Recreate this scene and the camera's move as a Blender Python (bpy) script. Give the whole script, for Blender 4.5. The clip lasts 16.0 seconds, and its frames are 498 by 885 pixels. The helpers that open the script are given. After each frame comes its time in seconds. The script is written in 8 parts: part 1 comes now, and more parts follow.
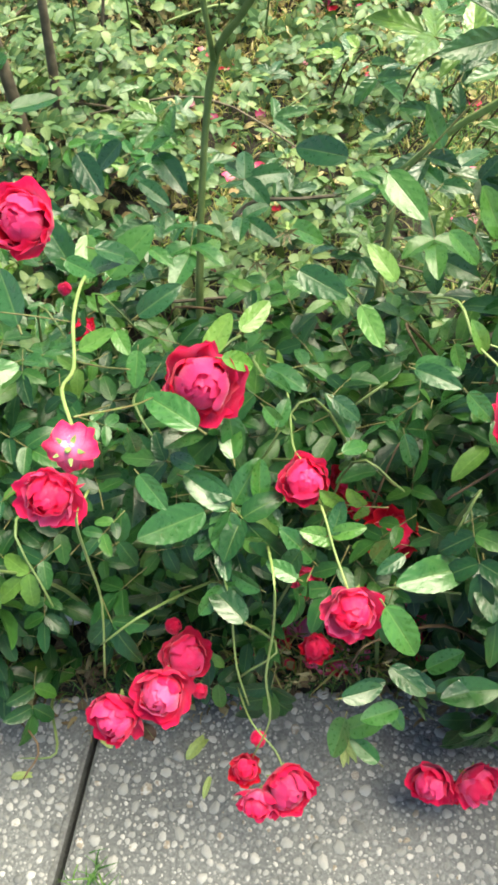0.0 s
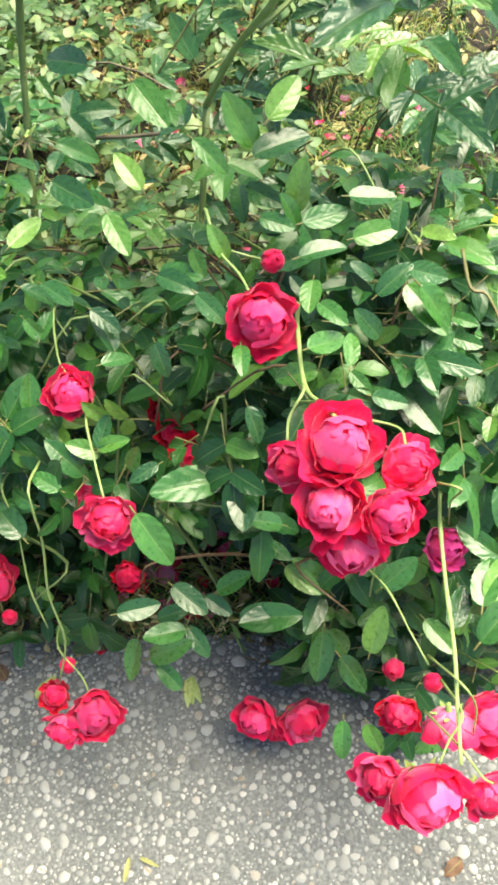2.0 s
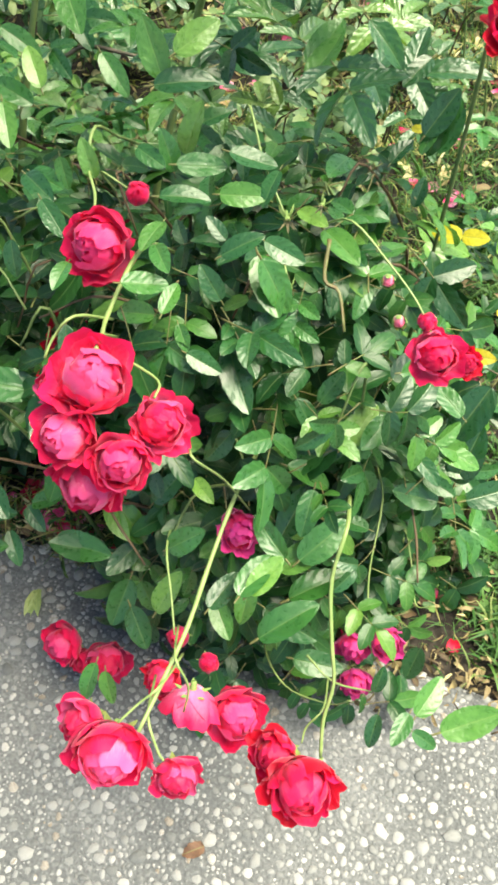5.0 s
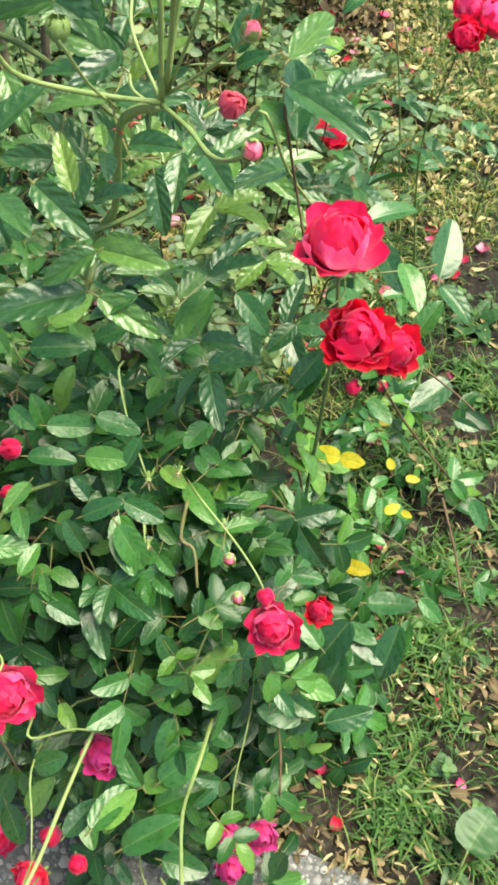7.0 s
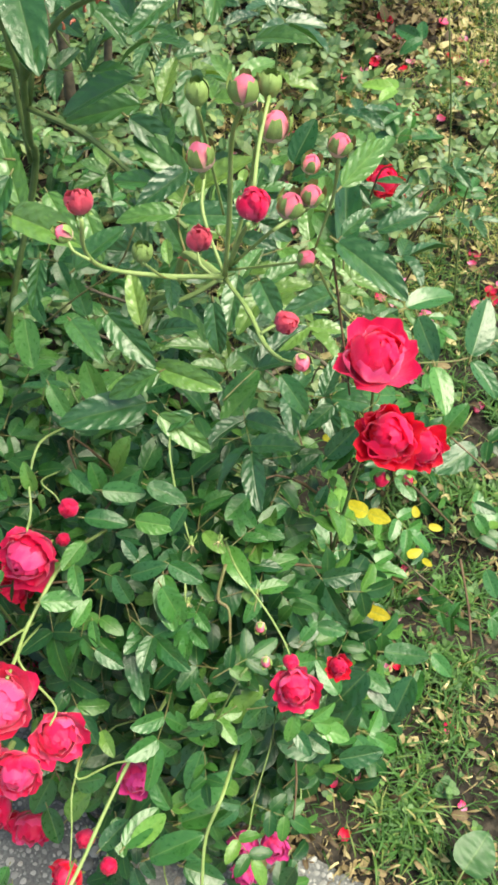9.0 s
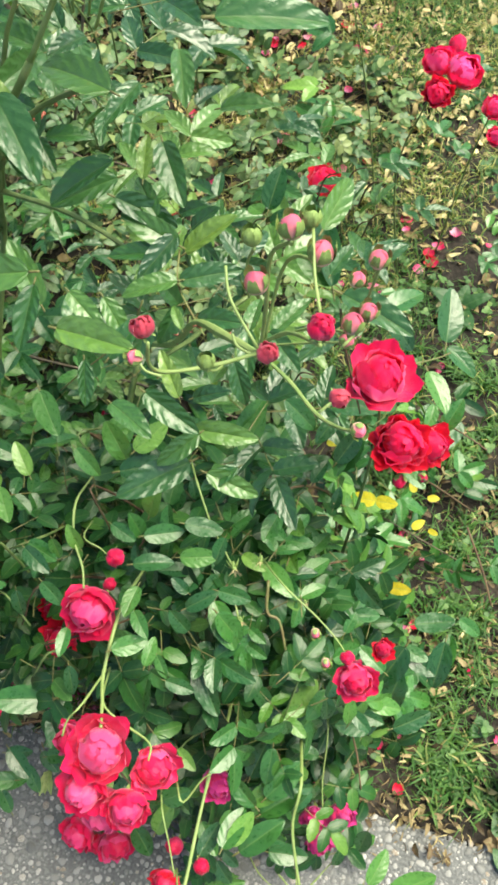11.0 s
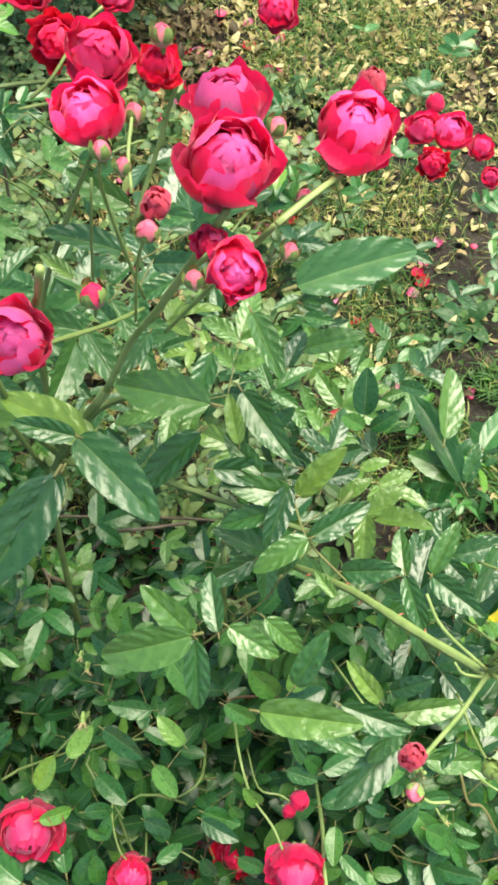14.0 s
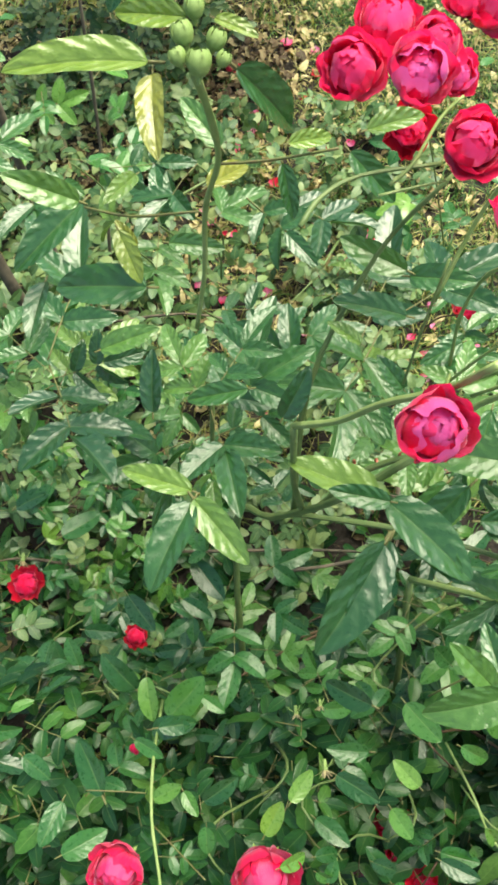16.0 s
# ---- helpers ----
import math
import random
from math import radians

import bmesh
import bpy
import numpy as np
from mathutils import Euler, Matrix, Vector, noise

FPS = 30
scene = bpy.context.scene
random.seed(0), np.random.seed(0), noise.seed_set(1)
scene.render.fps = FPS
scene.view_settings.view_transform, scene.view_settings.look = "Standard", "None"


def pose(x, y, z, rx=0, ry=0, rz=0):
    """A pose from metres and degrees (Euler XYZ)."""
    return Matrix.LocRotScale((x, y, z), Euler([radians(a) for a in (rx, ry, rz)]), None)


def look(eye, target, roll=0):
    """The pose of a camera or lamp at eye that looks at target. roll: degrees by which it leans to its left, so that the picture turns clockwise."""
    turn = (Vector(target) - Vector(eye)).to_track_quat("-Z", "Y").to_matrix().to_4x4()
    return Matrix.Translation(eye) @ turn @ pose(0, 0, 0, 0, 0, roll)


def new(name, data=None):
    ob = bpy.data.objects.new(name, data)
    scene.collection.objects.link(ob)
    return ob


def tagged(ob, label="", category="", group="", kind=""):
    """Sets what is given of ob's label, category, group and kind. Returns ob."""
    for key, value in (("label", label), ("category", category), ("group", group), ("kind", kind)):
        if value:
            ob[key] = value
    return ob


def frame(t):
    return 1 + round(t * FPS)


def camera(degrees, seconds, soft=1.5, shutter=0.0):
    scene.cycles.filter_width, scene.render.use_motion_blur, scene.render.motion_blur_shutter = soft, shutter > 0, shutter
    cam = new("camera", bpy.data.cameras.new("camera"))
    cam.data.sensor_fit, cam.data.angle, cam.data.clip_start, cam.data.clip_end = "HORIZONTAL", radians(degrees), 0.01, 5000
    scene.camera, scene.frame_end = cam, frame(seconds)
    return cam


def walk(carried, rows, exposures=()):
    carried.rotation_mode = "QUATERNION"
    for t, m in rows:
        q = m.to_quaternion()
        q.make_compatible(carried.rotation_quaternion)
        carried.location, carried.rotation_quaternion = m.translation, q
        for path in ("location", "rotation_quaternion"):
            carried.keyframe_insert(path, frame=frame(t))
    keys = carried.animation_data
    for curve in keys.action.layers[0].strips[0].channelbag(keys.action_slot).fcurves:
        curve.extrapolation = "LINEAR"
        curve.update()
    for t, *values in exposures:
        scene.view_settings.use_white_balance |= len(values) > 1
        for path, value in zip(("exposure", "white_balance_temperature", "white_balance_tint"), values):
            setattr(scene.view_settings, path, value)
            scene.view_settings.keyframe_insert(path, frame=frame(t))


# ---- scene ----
cam = camera(31.1, 16.0, soft=3.2)
PATH = [
    (0, (-0.007, 0.060, 1.098), (-0.123, 1.181, -0.554), -7.3),
    (0.5, (0.084, 0.028, 1.089), (-0.065, 1.178, -0.540), -7.6),
    (1, (0.142, 0.005, 1.083), (-0.053, 1.150, -0.546), -8.8),
    (1.5, (0.194, -0.009, 1.060), (-0.022, 1.116, -0.579), -9.9),
    (2, (0.216, -0.005, 1.038), (0.020, 1.127, -0.598), -10.5),
    (2.5, (0.233, 0.008, 1.000), (0.035, 1.128, -0.645), -10.6),
    (3, (0.278, 0.004, 0.955), (0.015, 1.107, -0.693), -10.8),
    (3.5, (0.347, -0.021, 0.949), (0.036, 1.049, -0.711), -7.7),
    (3.7, (0.386, -0.025, 0.953), (0.047, 1.024, -0.716), -7.7),
    (5.8, (0.461, 0.078, 1.059), (0.056, 1.198, -0.548), 2.5),
    (6, (0.467, 0.091, 1.075), (0.091, 1.235, -0.522), 3.9),
    (6.5, (0.481, 0.130, 1.104), (0.097, 1.270, -0.494), 2.8),
    (7, (0.504, 0.172, 1.144), (0.092, 1.286, -0.465), 1.6),
    (7.5, (0.508, 0.192, 1.175), (0.064, 1.280, -0.443), 1.0),
    (8, (0.506, 0.204, 1.203), (0.055, 1.269, -0.429), 1.6),
    (8.5, (0.490, 0.212, 1.242), (0.023, 1.244, -0.406), 1.0),
    (9, (0.480, 0.210, 1.262), (0.034, 1.218, -0.406), 1.9),
    (9.2, (0.483, 0.207, 1.274), (0.037, 1.208, -0.399), 1.8),
    (11.3, (0.363, 0.201, 1.357), (0.102, 1.177, -0.370), -3.0),
    (11.5, (0.328, 0.210, 1.361), (0.096, 1.178, -0.374), -2.7),
    (12, (0.275, 0.205, 1.383), (0.082, 1.166, -0.360), -3.5),
    (12.5, (0.238, 0.216, 1.401), (0.029, 1.172, -0.344), -6.0),
    (13, (0.210, 0.273, 1.421), (-0.003, 1.195, -0.341), -9.9),
    (13.5, (0.208, 0.358, 1.427), (-0.002, 1.271, -0.340), -13.7),
    (14, (0.241, 0.429, 1.422), (0.032, 1.333, -0.350), -16.7),
    (14.5, (0.249, 0.470, 1.419), (0.021, 1.350, -0.362), -18.7),
    (15, (0.198, 0.481, 1.445), (-0.013, 1.418, -0.309), -17.5),
    (15.5, (0.119, 0.481, 1.465), (-0.095, 1.398, -0.299), -18.7),
    (16, (0.034, 0.467, 1.482), (-0.152, 1.386, -0.285), -17.5),
]
walk(cam, [(t, look(eye, target, roll)) for t, eye, target, roll in PATH],
     exposures=[(0.0, 1.98, 7200, 5), (1.0, 2.05, 7200, 5), (3.7, 1.86, 7150, 5), (6.0, 1.68, 7000, 5), (7.0, 1.53, 7000, 5), (9.2, 1.46, 6950, 5), (11.5, 1.48, 6900, 5), (16.0, 1.5, 6900, 5)])
# ---------------- world and light ----------------
world = bpy.data.worlds.new("world")
scene.world = world
world.use_nodes = True
wn, wl = world.node_tree.nodes, world.node_tree.links
sky = wn.new("ShaderNodeTexSky")
sky.sky_type = "NISHITA"
sky.sun_disc = False
SUN_UP, SUN_TURN = radians(64), radians(66)
sky.sun_elevation, sky.sun_rotation = SUN_UP, SUN_TURN
wl.new(sky.outputs[0], wn["Background"].inputs["Color"])
wn["Background"].inputs["Strength"].default_value = 0.085
sun_data = bpy.data.lights.new("sun", "SUN")
sun_data.energy, sun_data.angle, sun_data.color = 4.0, radians(48), (1.0, 0.94, 0.78)
sun = new("sun", sun_data)
sun.matrix_world = look((0, 0, 6), (0 - math.sin(SUN_TURN) * 6 * math.cos(SUN_UP), -math.cos(SUN_TURN) * 6 * math.cos(SUN_UP), 6 - 6 * math.sin(SUN_UP)))


# ---------------- materials ----------------
def material(name):
    m = bpy.data.materials.new(name)
    m.use_nodes = True
    nt = m.node_tree
    return m, nt.nodes, nt.links, nt.nodes["Principled BSDF"]


def ramp(nodes, stops):
    r = nodes.new("ShaderNodeValToRGB")
    el = r.color_ramp.elements
    while len(el) < len(stops):
        el.new(0.5)
    for e, (p, c) in zip(el, stops):
        e.position, e.color = p, (*c, 1)
    return r


def leaf_material(name, tones, rough=0.34, through_light=0.15, stuff=False, veins=5.0, pucker=0.4, relief=0.22, quilt=0.0, rib_tone=0.5, gloss=0.5):
    """Glossy leaf: midrib and side veins by UV, blotches by position, each leaf a tone of its own."""
    m, n, l, p = material(name)
    info = n.new("ShaderNodeNewGeometry" if stuff else "ShaderNodeObjectInfo")
    tone = ramp(n, tones)
    l.new(info.outputs["Random Per Island" if stuff else "Random"], tone.inputs[0])
    spots = n.new("ShaderNodeTexNoise")
    spots.inputs["Scale"].default_value = 5
    spots.inputs["Detail"].default_value = 3
    uv = n.new("ShaderNodeUVMap")
    shift = n.new("ShaderNodeVectorMath")
    shift.operation = "MULTIPLY_ADD"
    shift.inputs[1].default_value = (1, 2, 1)
    l.new(uv.outputs[0], shift.inputs[0])
    l.new(info.outputs["Random Per Island" if stuff else "Random"], shift.inputs[2])
    l.new(shift.outputs[0], spots.inputs["Vector"])
    sep = n.new("ShaderNodeSeparateXYZ")
    l.new(uv.outputs[0], sep.inputs[0])

    def maths(op, a, b=None, c=None):
        q = n.new("ShaderNodeMath")
        q.operation = op
        for i, v in enumerate((a, b, c)):
            if v is None:
                continue
            if isinstance(v, (int, float)):
                q.inputs[i].default_value = v
            else:
                l.new(v, q.inputs[i])
        return q.outputs[0]

    off = maths("ABSOLUTE", maths("SUBTRACT", sep.outputs[0], 0.5))
    rib = maths("SUBTRACT", 1.0, maths("MULTIPLY", off, 22.0))
    rib = maths("MAXIMUM", rib, 0.0)
    wave = maths("SINE", maths("MULTIPLY", maths("SUBTRACT", sep.outputs[1], maths("MULTIPLY", off, 0.55)), veins * 6.2832))
    vein = maths("MAXIMUM", maths("SUBTRACT", wave, 0.82), 0.0)
    pale = maths("MINIMUM", maths("ADD", maths("MULTIPLY", rib, rib_tone), maths("MULTIPLY", vein, 0.7 * rib_tone)), 0.6)
    mix = n.new("ShaderNodeMix")
    mix.data_type = "RGBA"
    l.new(pale, mix.inputs[0])
    dark = n.new("ShaderNodeMix")
    dark.data_type, dark.blend_type = "RGBA", "MULTIPLY"
    shade = ramp(n, [(0.3, (0.72, 0.78, 0.7)), (0.75, (1.12, 1.1, 1.0))])
    l.new(spots.outputs["Fac"], shade.inputs[0])
    dark.inputs[0].default_value = 1.0
    l.new(tone.outputs[0], dark.inputs[6])
    l.new(shade.outputs[0], dark.inputs[7])
    l.new(dark.outputs[2], mix.inputs[6])
    mix.inputs[7].default_value = (0.21, 0.3, 0.1, 1)
    l.new(mix.outputs[2], p.inputs["Base Color"])
    rr = n.new("ShaderNodeMapRange")
    rr.inputs["To Min"].default_value, rr.inputs["To Max"].default_value = rough - 0.08, rough + 0.14
    l.new(spots.outputs["Fac"], rr.inputs[0])
    l.new(rr.outputs[0], p.inputs["Roughness"])
    p.inputs["Specular IOR Level"].default_value = gloss
    bump = n.new("ShaderNodeBump")
    bump.inputs["Strength"].default_value = relief
    bump.inputs["Distance"].default_value = 0.001
    l.new(maths("ADD", maths("MULTIPLY", maths("MULTIPLY", maths("MULTIPLY", wave, off), maths("SUBTRACT", spots.outputs["Fac"], 0.33)), -12 * pucker), maths("ADD", maths("MULTIPLY", rib, -1.2), maths("MULTIPLY", spots.outputs["Fac"], 1.6))), bump.inputs["Height"])
    l.new(bump.outputs[0], p.inputs["Normal"])
    if quilt:
        cells = n.new("ShaderNodeTexVoronoi")
        cells.feature = "SMOOTH_F1"
        cells.inputs["Scale"].default_value = 1.0
        cells.inputs["Smoothness"].default_value = 0.6
        stretch = n.new("ShaderNodeVectorMath")
        stretch.operation = "MULTIPLY"
        stretch.inputs[1].default_value = (2.2, 3.4, 1)
        l.new(shift.outputs[0], stretch.inputs[0])
        l.new(stretch.outputs[0], cells.inputs["Vector"])
        swell = n.new("ShaderNodeBump")
        swell.inputs["Strength"].default_value, swell.inputs["Distance"].default_value = quilt, 0.004
        swell.invert = True
        l.new(cells.outputs["Distance"], swell.inputs["Height"])
        l.new(swell.outputs[0], bump.inputs["Normal"])
    if through_light:
        tr = n.new("ShaderNodeBsdfTranslucent")
        gain = n.new("ShaderNodeMix")
        gain.data_type, gain.blend_type = "RGBA", "MULTIPLY"
        gain.inputs[0].default_value = 1.0
        l.new(mix.outputs[2], gain.inputs[6])
        gain.inputs[7].default_value = (1.7, 1.75, 0.7, 1)
        l.new(gain.outputs[2], tr.inputs[0])
        sh = n.new("ShaderNodeMixShader")
        sh.inputs[0].default_value = through_light
        l.new(p.outputs[0], sh.inputs[1])
        l.new(tr.outputs[0], sh.inputs[2])
        l.new(sh.outputs[0], n["Material Output"].inputs["Surface"])
    return m


GREENS = [(0.0, (0.013, 0.062, 0.019)), (0.35, (0.023, 0.098, 0.025)), (0.7, (0.039, 0.142, 0.03)), (0.92, (0.07, 0.19, 0.034)), (1.0, (0.14, 0.27, 0.05))]
LIGHT_GREENS = [(0.0, (0.032, 0.086, 0.03)), (0.4, (0.06, 0.128, 0.044)), (0.75, (0.105, 0.18, 0.065)), (1.0, (0.2, 0.25, 0.1))]
mat_leaf = leaf_material("rose_leaf", GREENS, 0.27, through_light=0.12, relief=0.3, rib_tone=0.25, gloss=0.62)
# GREENS darkened for joined inner leaves: shade inside the bushes put into the colour
SHADED_GREENS = [(0.0, (0.007, 0.038, 0.013)), (0.4, (0.013, 0.062, 0.016)), (0.75, (0.023, 0.09, 0.02)), (0.95, (0.05, 0.14, 0.027)), (1.0, (0.1, 0.2, 0.04))]
mat_foliage = leaf_material("rose_foliage", SHADED_GREENS, 0.3, through_light=0.12, stuff=True, rib_tone=0.25, gloss=0.36)
mat_big = leaf_material("rose_leaf_tall", [(0.0, (0.017, 0.07, 0.024)), (0.5, (0.035, 0.12, 0.032)), (0.85, (0.085, 0.19, 0.042)), (1.0, (0.15, 0.25, 0.05))], 0.31, 0.2, pucker=0.7, relief=0.5, quilt=0.26, rib_tone=0.16, gloss=0.88)
mat_young = leaf_material("rose_leaf_young", [(0.0, (0.1, 0.18, 0.035)), (0.6, (0.16, 0.25, 0.045)), (1.0, (0.23, 0.24, 0.045))], 0.3, 0.22, pucker=0.6, relief=0.5, quilt=0.26, rib_tone=0.2, gloss=0.9)
mat_small = leaf_material("ground_cover_leaf", LIGHT_GREENS, 0.45, veins=4.0)
mat_small_stuff = leaf_material("ground_cover_foliage", LIGHT_GREENS, 0.45, stuff=True, veins=4.0)
mat_yellow = leaf_material("yellow_leaf", [(0.0, (0.34, 0.27, 0.03)), (0.4, (0.52, 0.42, 0.02)), (1.0, (0.6, 0.52, 0.05))], 0.45, 0.25)
mat_weed = leaf_material("weed_leaf", [(0.0, (0.018, 0.07, 0.02)), (1.0, (0.035, 0.11, 0.03))], 0.45, 0.15, veins=5.0, quilt=0.45, rib_tone=0.2)
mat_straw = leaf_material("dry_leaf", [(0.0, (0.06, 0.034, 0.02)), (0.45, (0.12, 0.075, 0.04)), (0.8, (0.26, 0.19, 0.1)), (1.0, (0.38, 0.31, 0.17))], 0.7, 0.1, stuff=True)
mat_straw_light = leaf_material("pale_dry_leaf", [(0.0, (0.24, 0.16, 0.08)), (0.5, (0.45, 0.35, 0.19)), (1.0, (0.66, 0.56, 0.34))], 0.7, 0.1, stuff=True)
mat_grass = leaf_material("grass_blade", [(0.0, (0.02, 0.075, 0.013)), (0.6, (0.042, 0.13, 0.022)), (0.93, (0.09, 0.19, 0.035)), (1.0, (0.3, 0.27, 0.11))], 0.6, 0.25, stuff=True, veins=0.0)


mat_grass_dry = leaf_material("yellowish_grass", [(0.0, (0.13, 0.18, 0.04)), (0.5, (0.27, 0.29, 0.075)), (1.0, (0.5, 0.43, 0.2))], 0.5, 0.3, stuff=True, veins=0.0)


def petal_material(name, core, edge, light=0.22):
    """Velvety petal: paler towards its foot or its rim by UV, finely veined lengthwise."""
    m, n, l, p = material(name)
    uv = n.new("ShaderNodeUVMap")
    sep = n.new("ShaderNodeSeparateXYZ")
    l.new(uv.outputs[0], sep.inputs[0])
    r = ramp(n, [(0.15, core), (0.85, edge)])
    noise_n = n.new("ShaderNodeTexNoise")
    noise_n.inputs["Scale"].default_value = 9
    noise_n.inputs["Detail"].default_value = 5
    mp = n.new("ShaderNodeMapping")
    mp.inputs["Scale"].default_value = (6, 0.8, 1)
    l.new(uv.outputs[0], mp.inputs[0])
    l.new(mp.outputs[0], noise_n.inputs["Vector"])
    add = n.new("ShaderNodeMath")
    add.operation = "MULTIPLY_ADD"
    l.new(noise_n.outputs["Fac"], add.inputs[0])
    add.inputs[1].default_value = 0.5
    l.new(sep.outputs[1], add.inputs[2])
    sub = n.new("ShaderNodeMath")
    sub.operation = "SUBTRACT"
    l.new(add.outputs[0], sub.inputs[0])
    sub.inputs[1].default_value = 0.25
    l.new(sub.outputs[0], r.inputs[0])
    info = n.new("ShaderNodeObjectInfo")
    hsv = n.new("ShaderNodeHueSaturation")
    mr = n.new("ShaderNodeMapRange")
    mr.inputs["To Min"].default_value, mr.inputs["To Max"].default_value = 0.8, 1.15
    l.new(info.outputs["Random"], mr.inputs[0])
    l.new(mr.outputs[0], hsv.inputs["Value"])
    l.new(r.outputs[0], hsv.inputs["Color"])
    l.new(hsv.outputs[0], p.inputs["Base Color"])
    p.inputs["Roughness"].default_value = 0.5
    p.inputs["Specular IOR Level"].default_value = 0.35
    p.inputs["Sheen Weight"].default_value = 0.35
    p.inputs["Sheen Roughness"].default_value = 0.35
    p.inputs["Sheen Tint"].default_value = (1.0, 0.62, 0.8, 1)
    bump = n.new("ShaderNodeBump")
    bump.inputs["Strength"].default_value, bump.inputs["Distance"].default_value = 0.35, 0.0008
    l.new(noise_n.outputs["Fac"], bump.inputs["Height"])
    l.new(bump.outputs[0], p.inputs["Normal"])
    tr = n.new("ShaderNodeBsdfTranslucent")
    l.new(hsv.outputs[0], tr.inputs[0])
    sh = n.new("ShaderNodeMixShader")
    sh.inputs[0].default_value = light
    l.new(p.outputs[0], sh.inputs[1])
    l.new(tr.outputs[0], sh.inputs[2])
    l.new(sh.outputs[0], n["Material Output"].inputs["Surface"])
    return m


mat_red = petal_material("petal_red", (0.88, 0.2, 0.42), (0.82, 0.016, 0.115), 0.46)
mat_deep = petal_material("petal_deep_red", (0.68, 0.02, 0.1), (0.74, 0.01, 0.04), 0.42)
mat_pink = petal_material("petal_pink", (0.95, 0.5, 0.66), (0.86, 0.1, 0.3), 0.46)
mat_rose = petal_material("petal_magenta", (0.92, 0.34, 0.62), (0.82, 0.05, 0.22), 0.46)
mat_lilac = petal_material("petal_lilac_pink", (0.93, 0.5, 0.72), (0.86, 0.14, 0.46), 0.5)
mat_purple = petal_material("petal_purple", (0.84, 0.14, 0.36), (0.66, 0.05, 0.28), 0.42)
mat_faded = petal_material("petal_faded", (0.72, 0.16, 0.22), (0.62, 0.07, 0.12), 0.3)

mat_bud = petal_material("bud_petal", (0.8, 0.66, 0.5), (0.86, 0.2, 0.34), 0.45)


def plain(name, tones, rough=0.5, scale=60.0, bump_by=0.3, spec=0.4, per_object=False, stuff=False):
    """Rough surface with two scales of variation."""
    m, n, l, p = material(name)
    tc = n.new("ShaderNodeTexCoord")
    a = n.new("ShaderNodeTexNoise")
    a.inputs["Scale"].default_value, a.inputs["Detail"].default_value = scale, 6
    l.new(tc.outputs["Object"], a.inputs["Vector"])
    r = ramp(n, tones)
    if per_object or stuff:
        info = n.new("ShaderNodeNewGeometry" if stuff else "ShaderNodeObjectInfo")
        ad = n.new("ShaderNodeMath")
        ad.operation = "MULTIPLY_ADD"
        l.new(a.outputs["Fac"], ad.inputs[0])
        ad.inputs[1].default_value = 0.35
        l.new(info.outputs["Random Per Island" if stuff else "Random"], ad.inputs[2])
        sb = n.new("ShaderNodeMath")
        sb.operation = "SUBTRACT"
        l.new(ad.outputs[0], sb.inputs[0])
        sb.inputs[1].default_value = 0.17
        l.new(sb.outputs[0], r.inputs[0])
    else:
        l.new(a.outputs["Fac"], r.inputs[0])
    l.new(r.outputs[0], p.inputs["Base Color"])
    p.inputs["Roughness"].default_value = rough
    p.inputs["Specular IOR Level"].default_value = spec
    b = n.new("ShaderNodeBump")
    b.inputs["Strength"].default_value, b.inputs["Distance"].default_value = bump_by, 0.002
    l.new(a.outputs["Fac"], b.inputs["Height"])
    l.new(b.outputs[0], p.inputs["Normal"])
    return m


mat_stem = plain("green_stem", [(0.3, (0.16, 0.24, 0.07)), (0.7, (0.24, 0.31, 0.11))], 0.45, 90)
mat_stem_dark = plain("dark_green_cane", [(0.3, (0.08, 0.135, 0.04)), (0.7, (0.15, 0.205, 0.07))], 0.5, 60)
mat_twig = plain("brown_twig", [(0.3, (0.06, 0.035, 0.02)), (0.7, (0.13, 0.085, 0.045))], 0.7, 80)
mat_bark = plain("grey_bark", [(0.3, (0.05, 0.042, 0.03)), (0.7, (0.16, 0.13, 0.09))], 0.85, 50, 0.8)
mat_petiole = plain("reddish_petiole", [(0.3, (0.12, 0.08, 0.035)), (0.7, (0.13, 0.17, 0.05))], 0.5, 120)
mat_sepal = plain("green_sepal", [(0.3, (0.12, 0.22, 0.05)), (0.7, (0.26, 0.35, 0.11))], 0.5, 140)
mat_hip = plain("withered_bloom", [(0.3, (0.35, 0.27, 0.12)), (0.7, (0.55, 0.47, 0.26))], 0.75, 200, 0.6)
mat_thorn = plain("red_thorn", [(0.3, (0.28, 0.06, 0.04)), (0.7, (0.4, 0.14, 0.08))], 0.4, 200)
mat_pebble = plain("pebble", [(0.0, (0.09, 0.095, 0.096)), (0.25, (0.17, 0.174, 0.17)), (0.5, (0.205, 0.209, 0.205)), (0.8, (0.265, 0.265, 0.257)), (0.95, (0.34, 0.335, 0.322)), (1.0, (0.19, 0.16, 0.125))], 0.6, 200, 0.25, per_object=True)


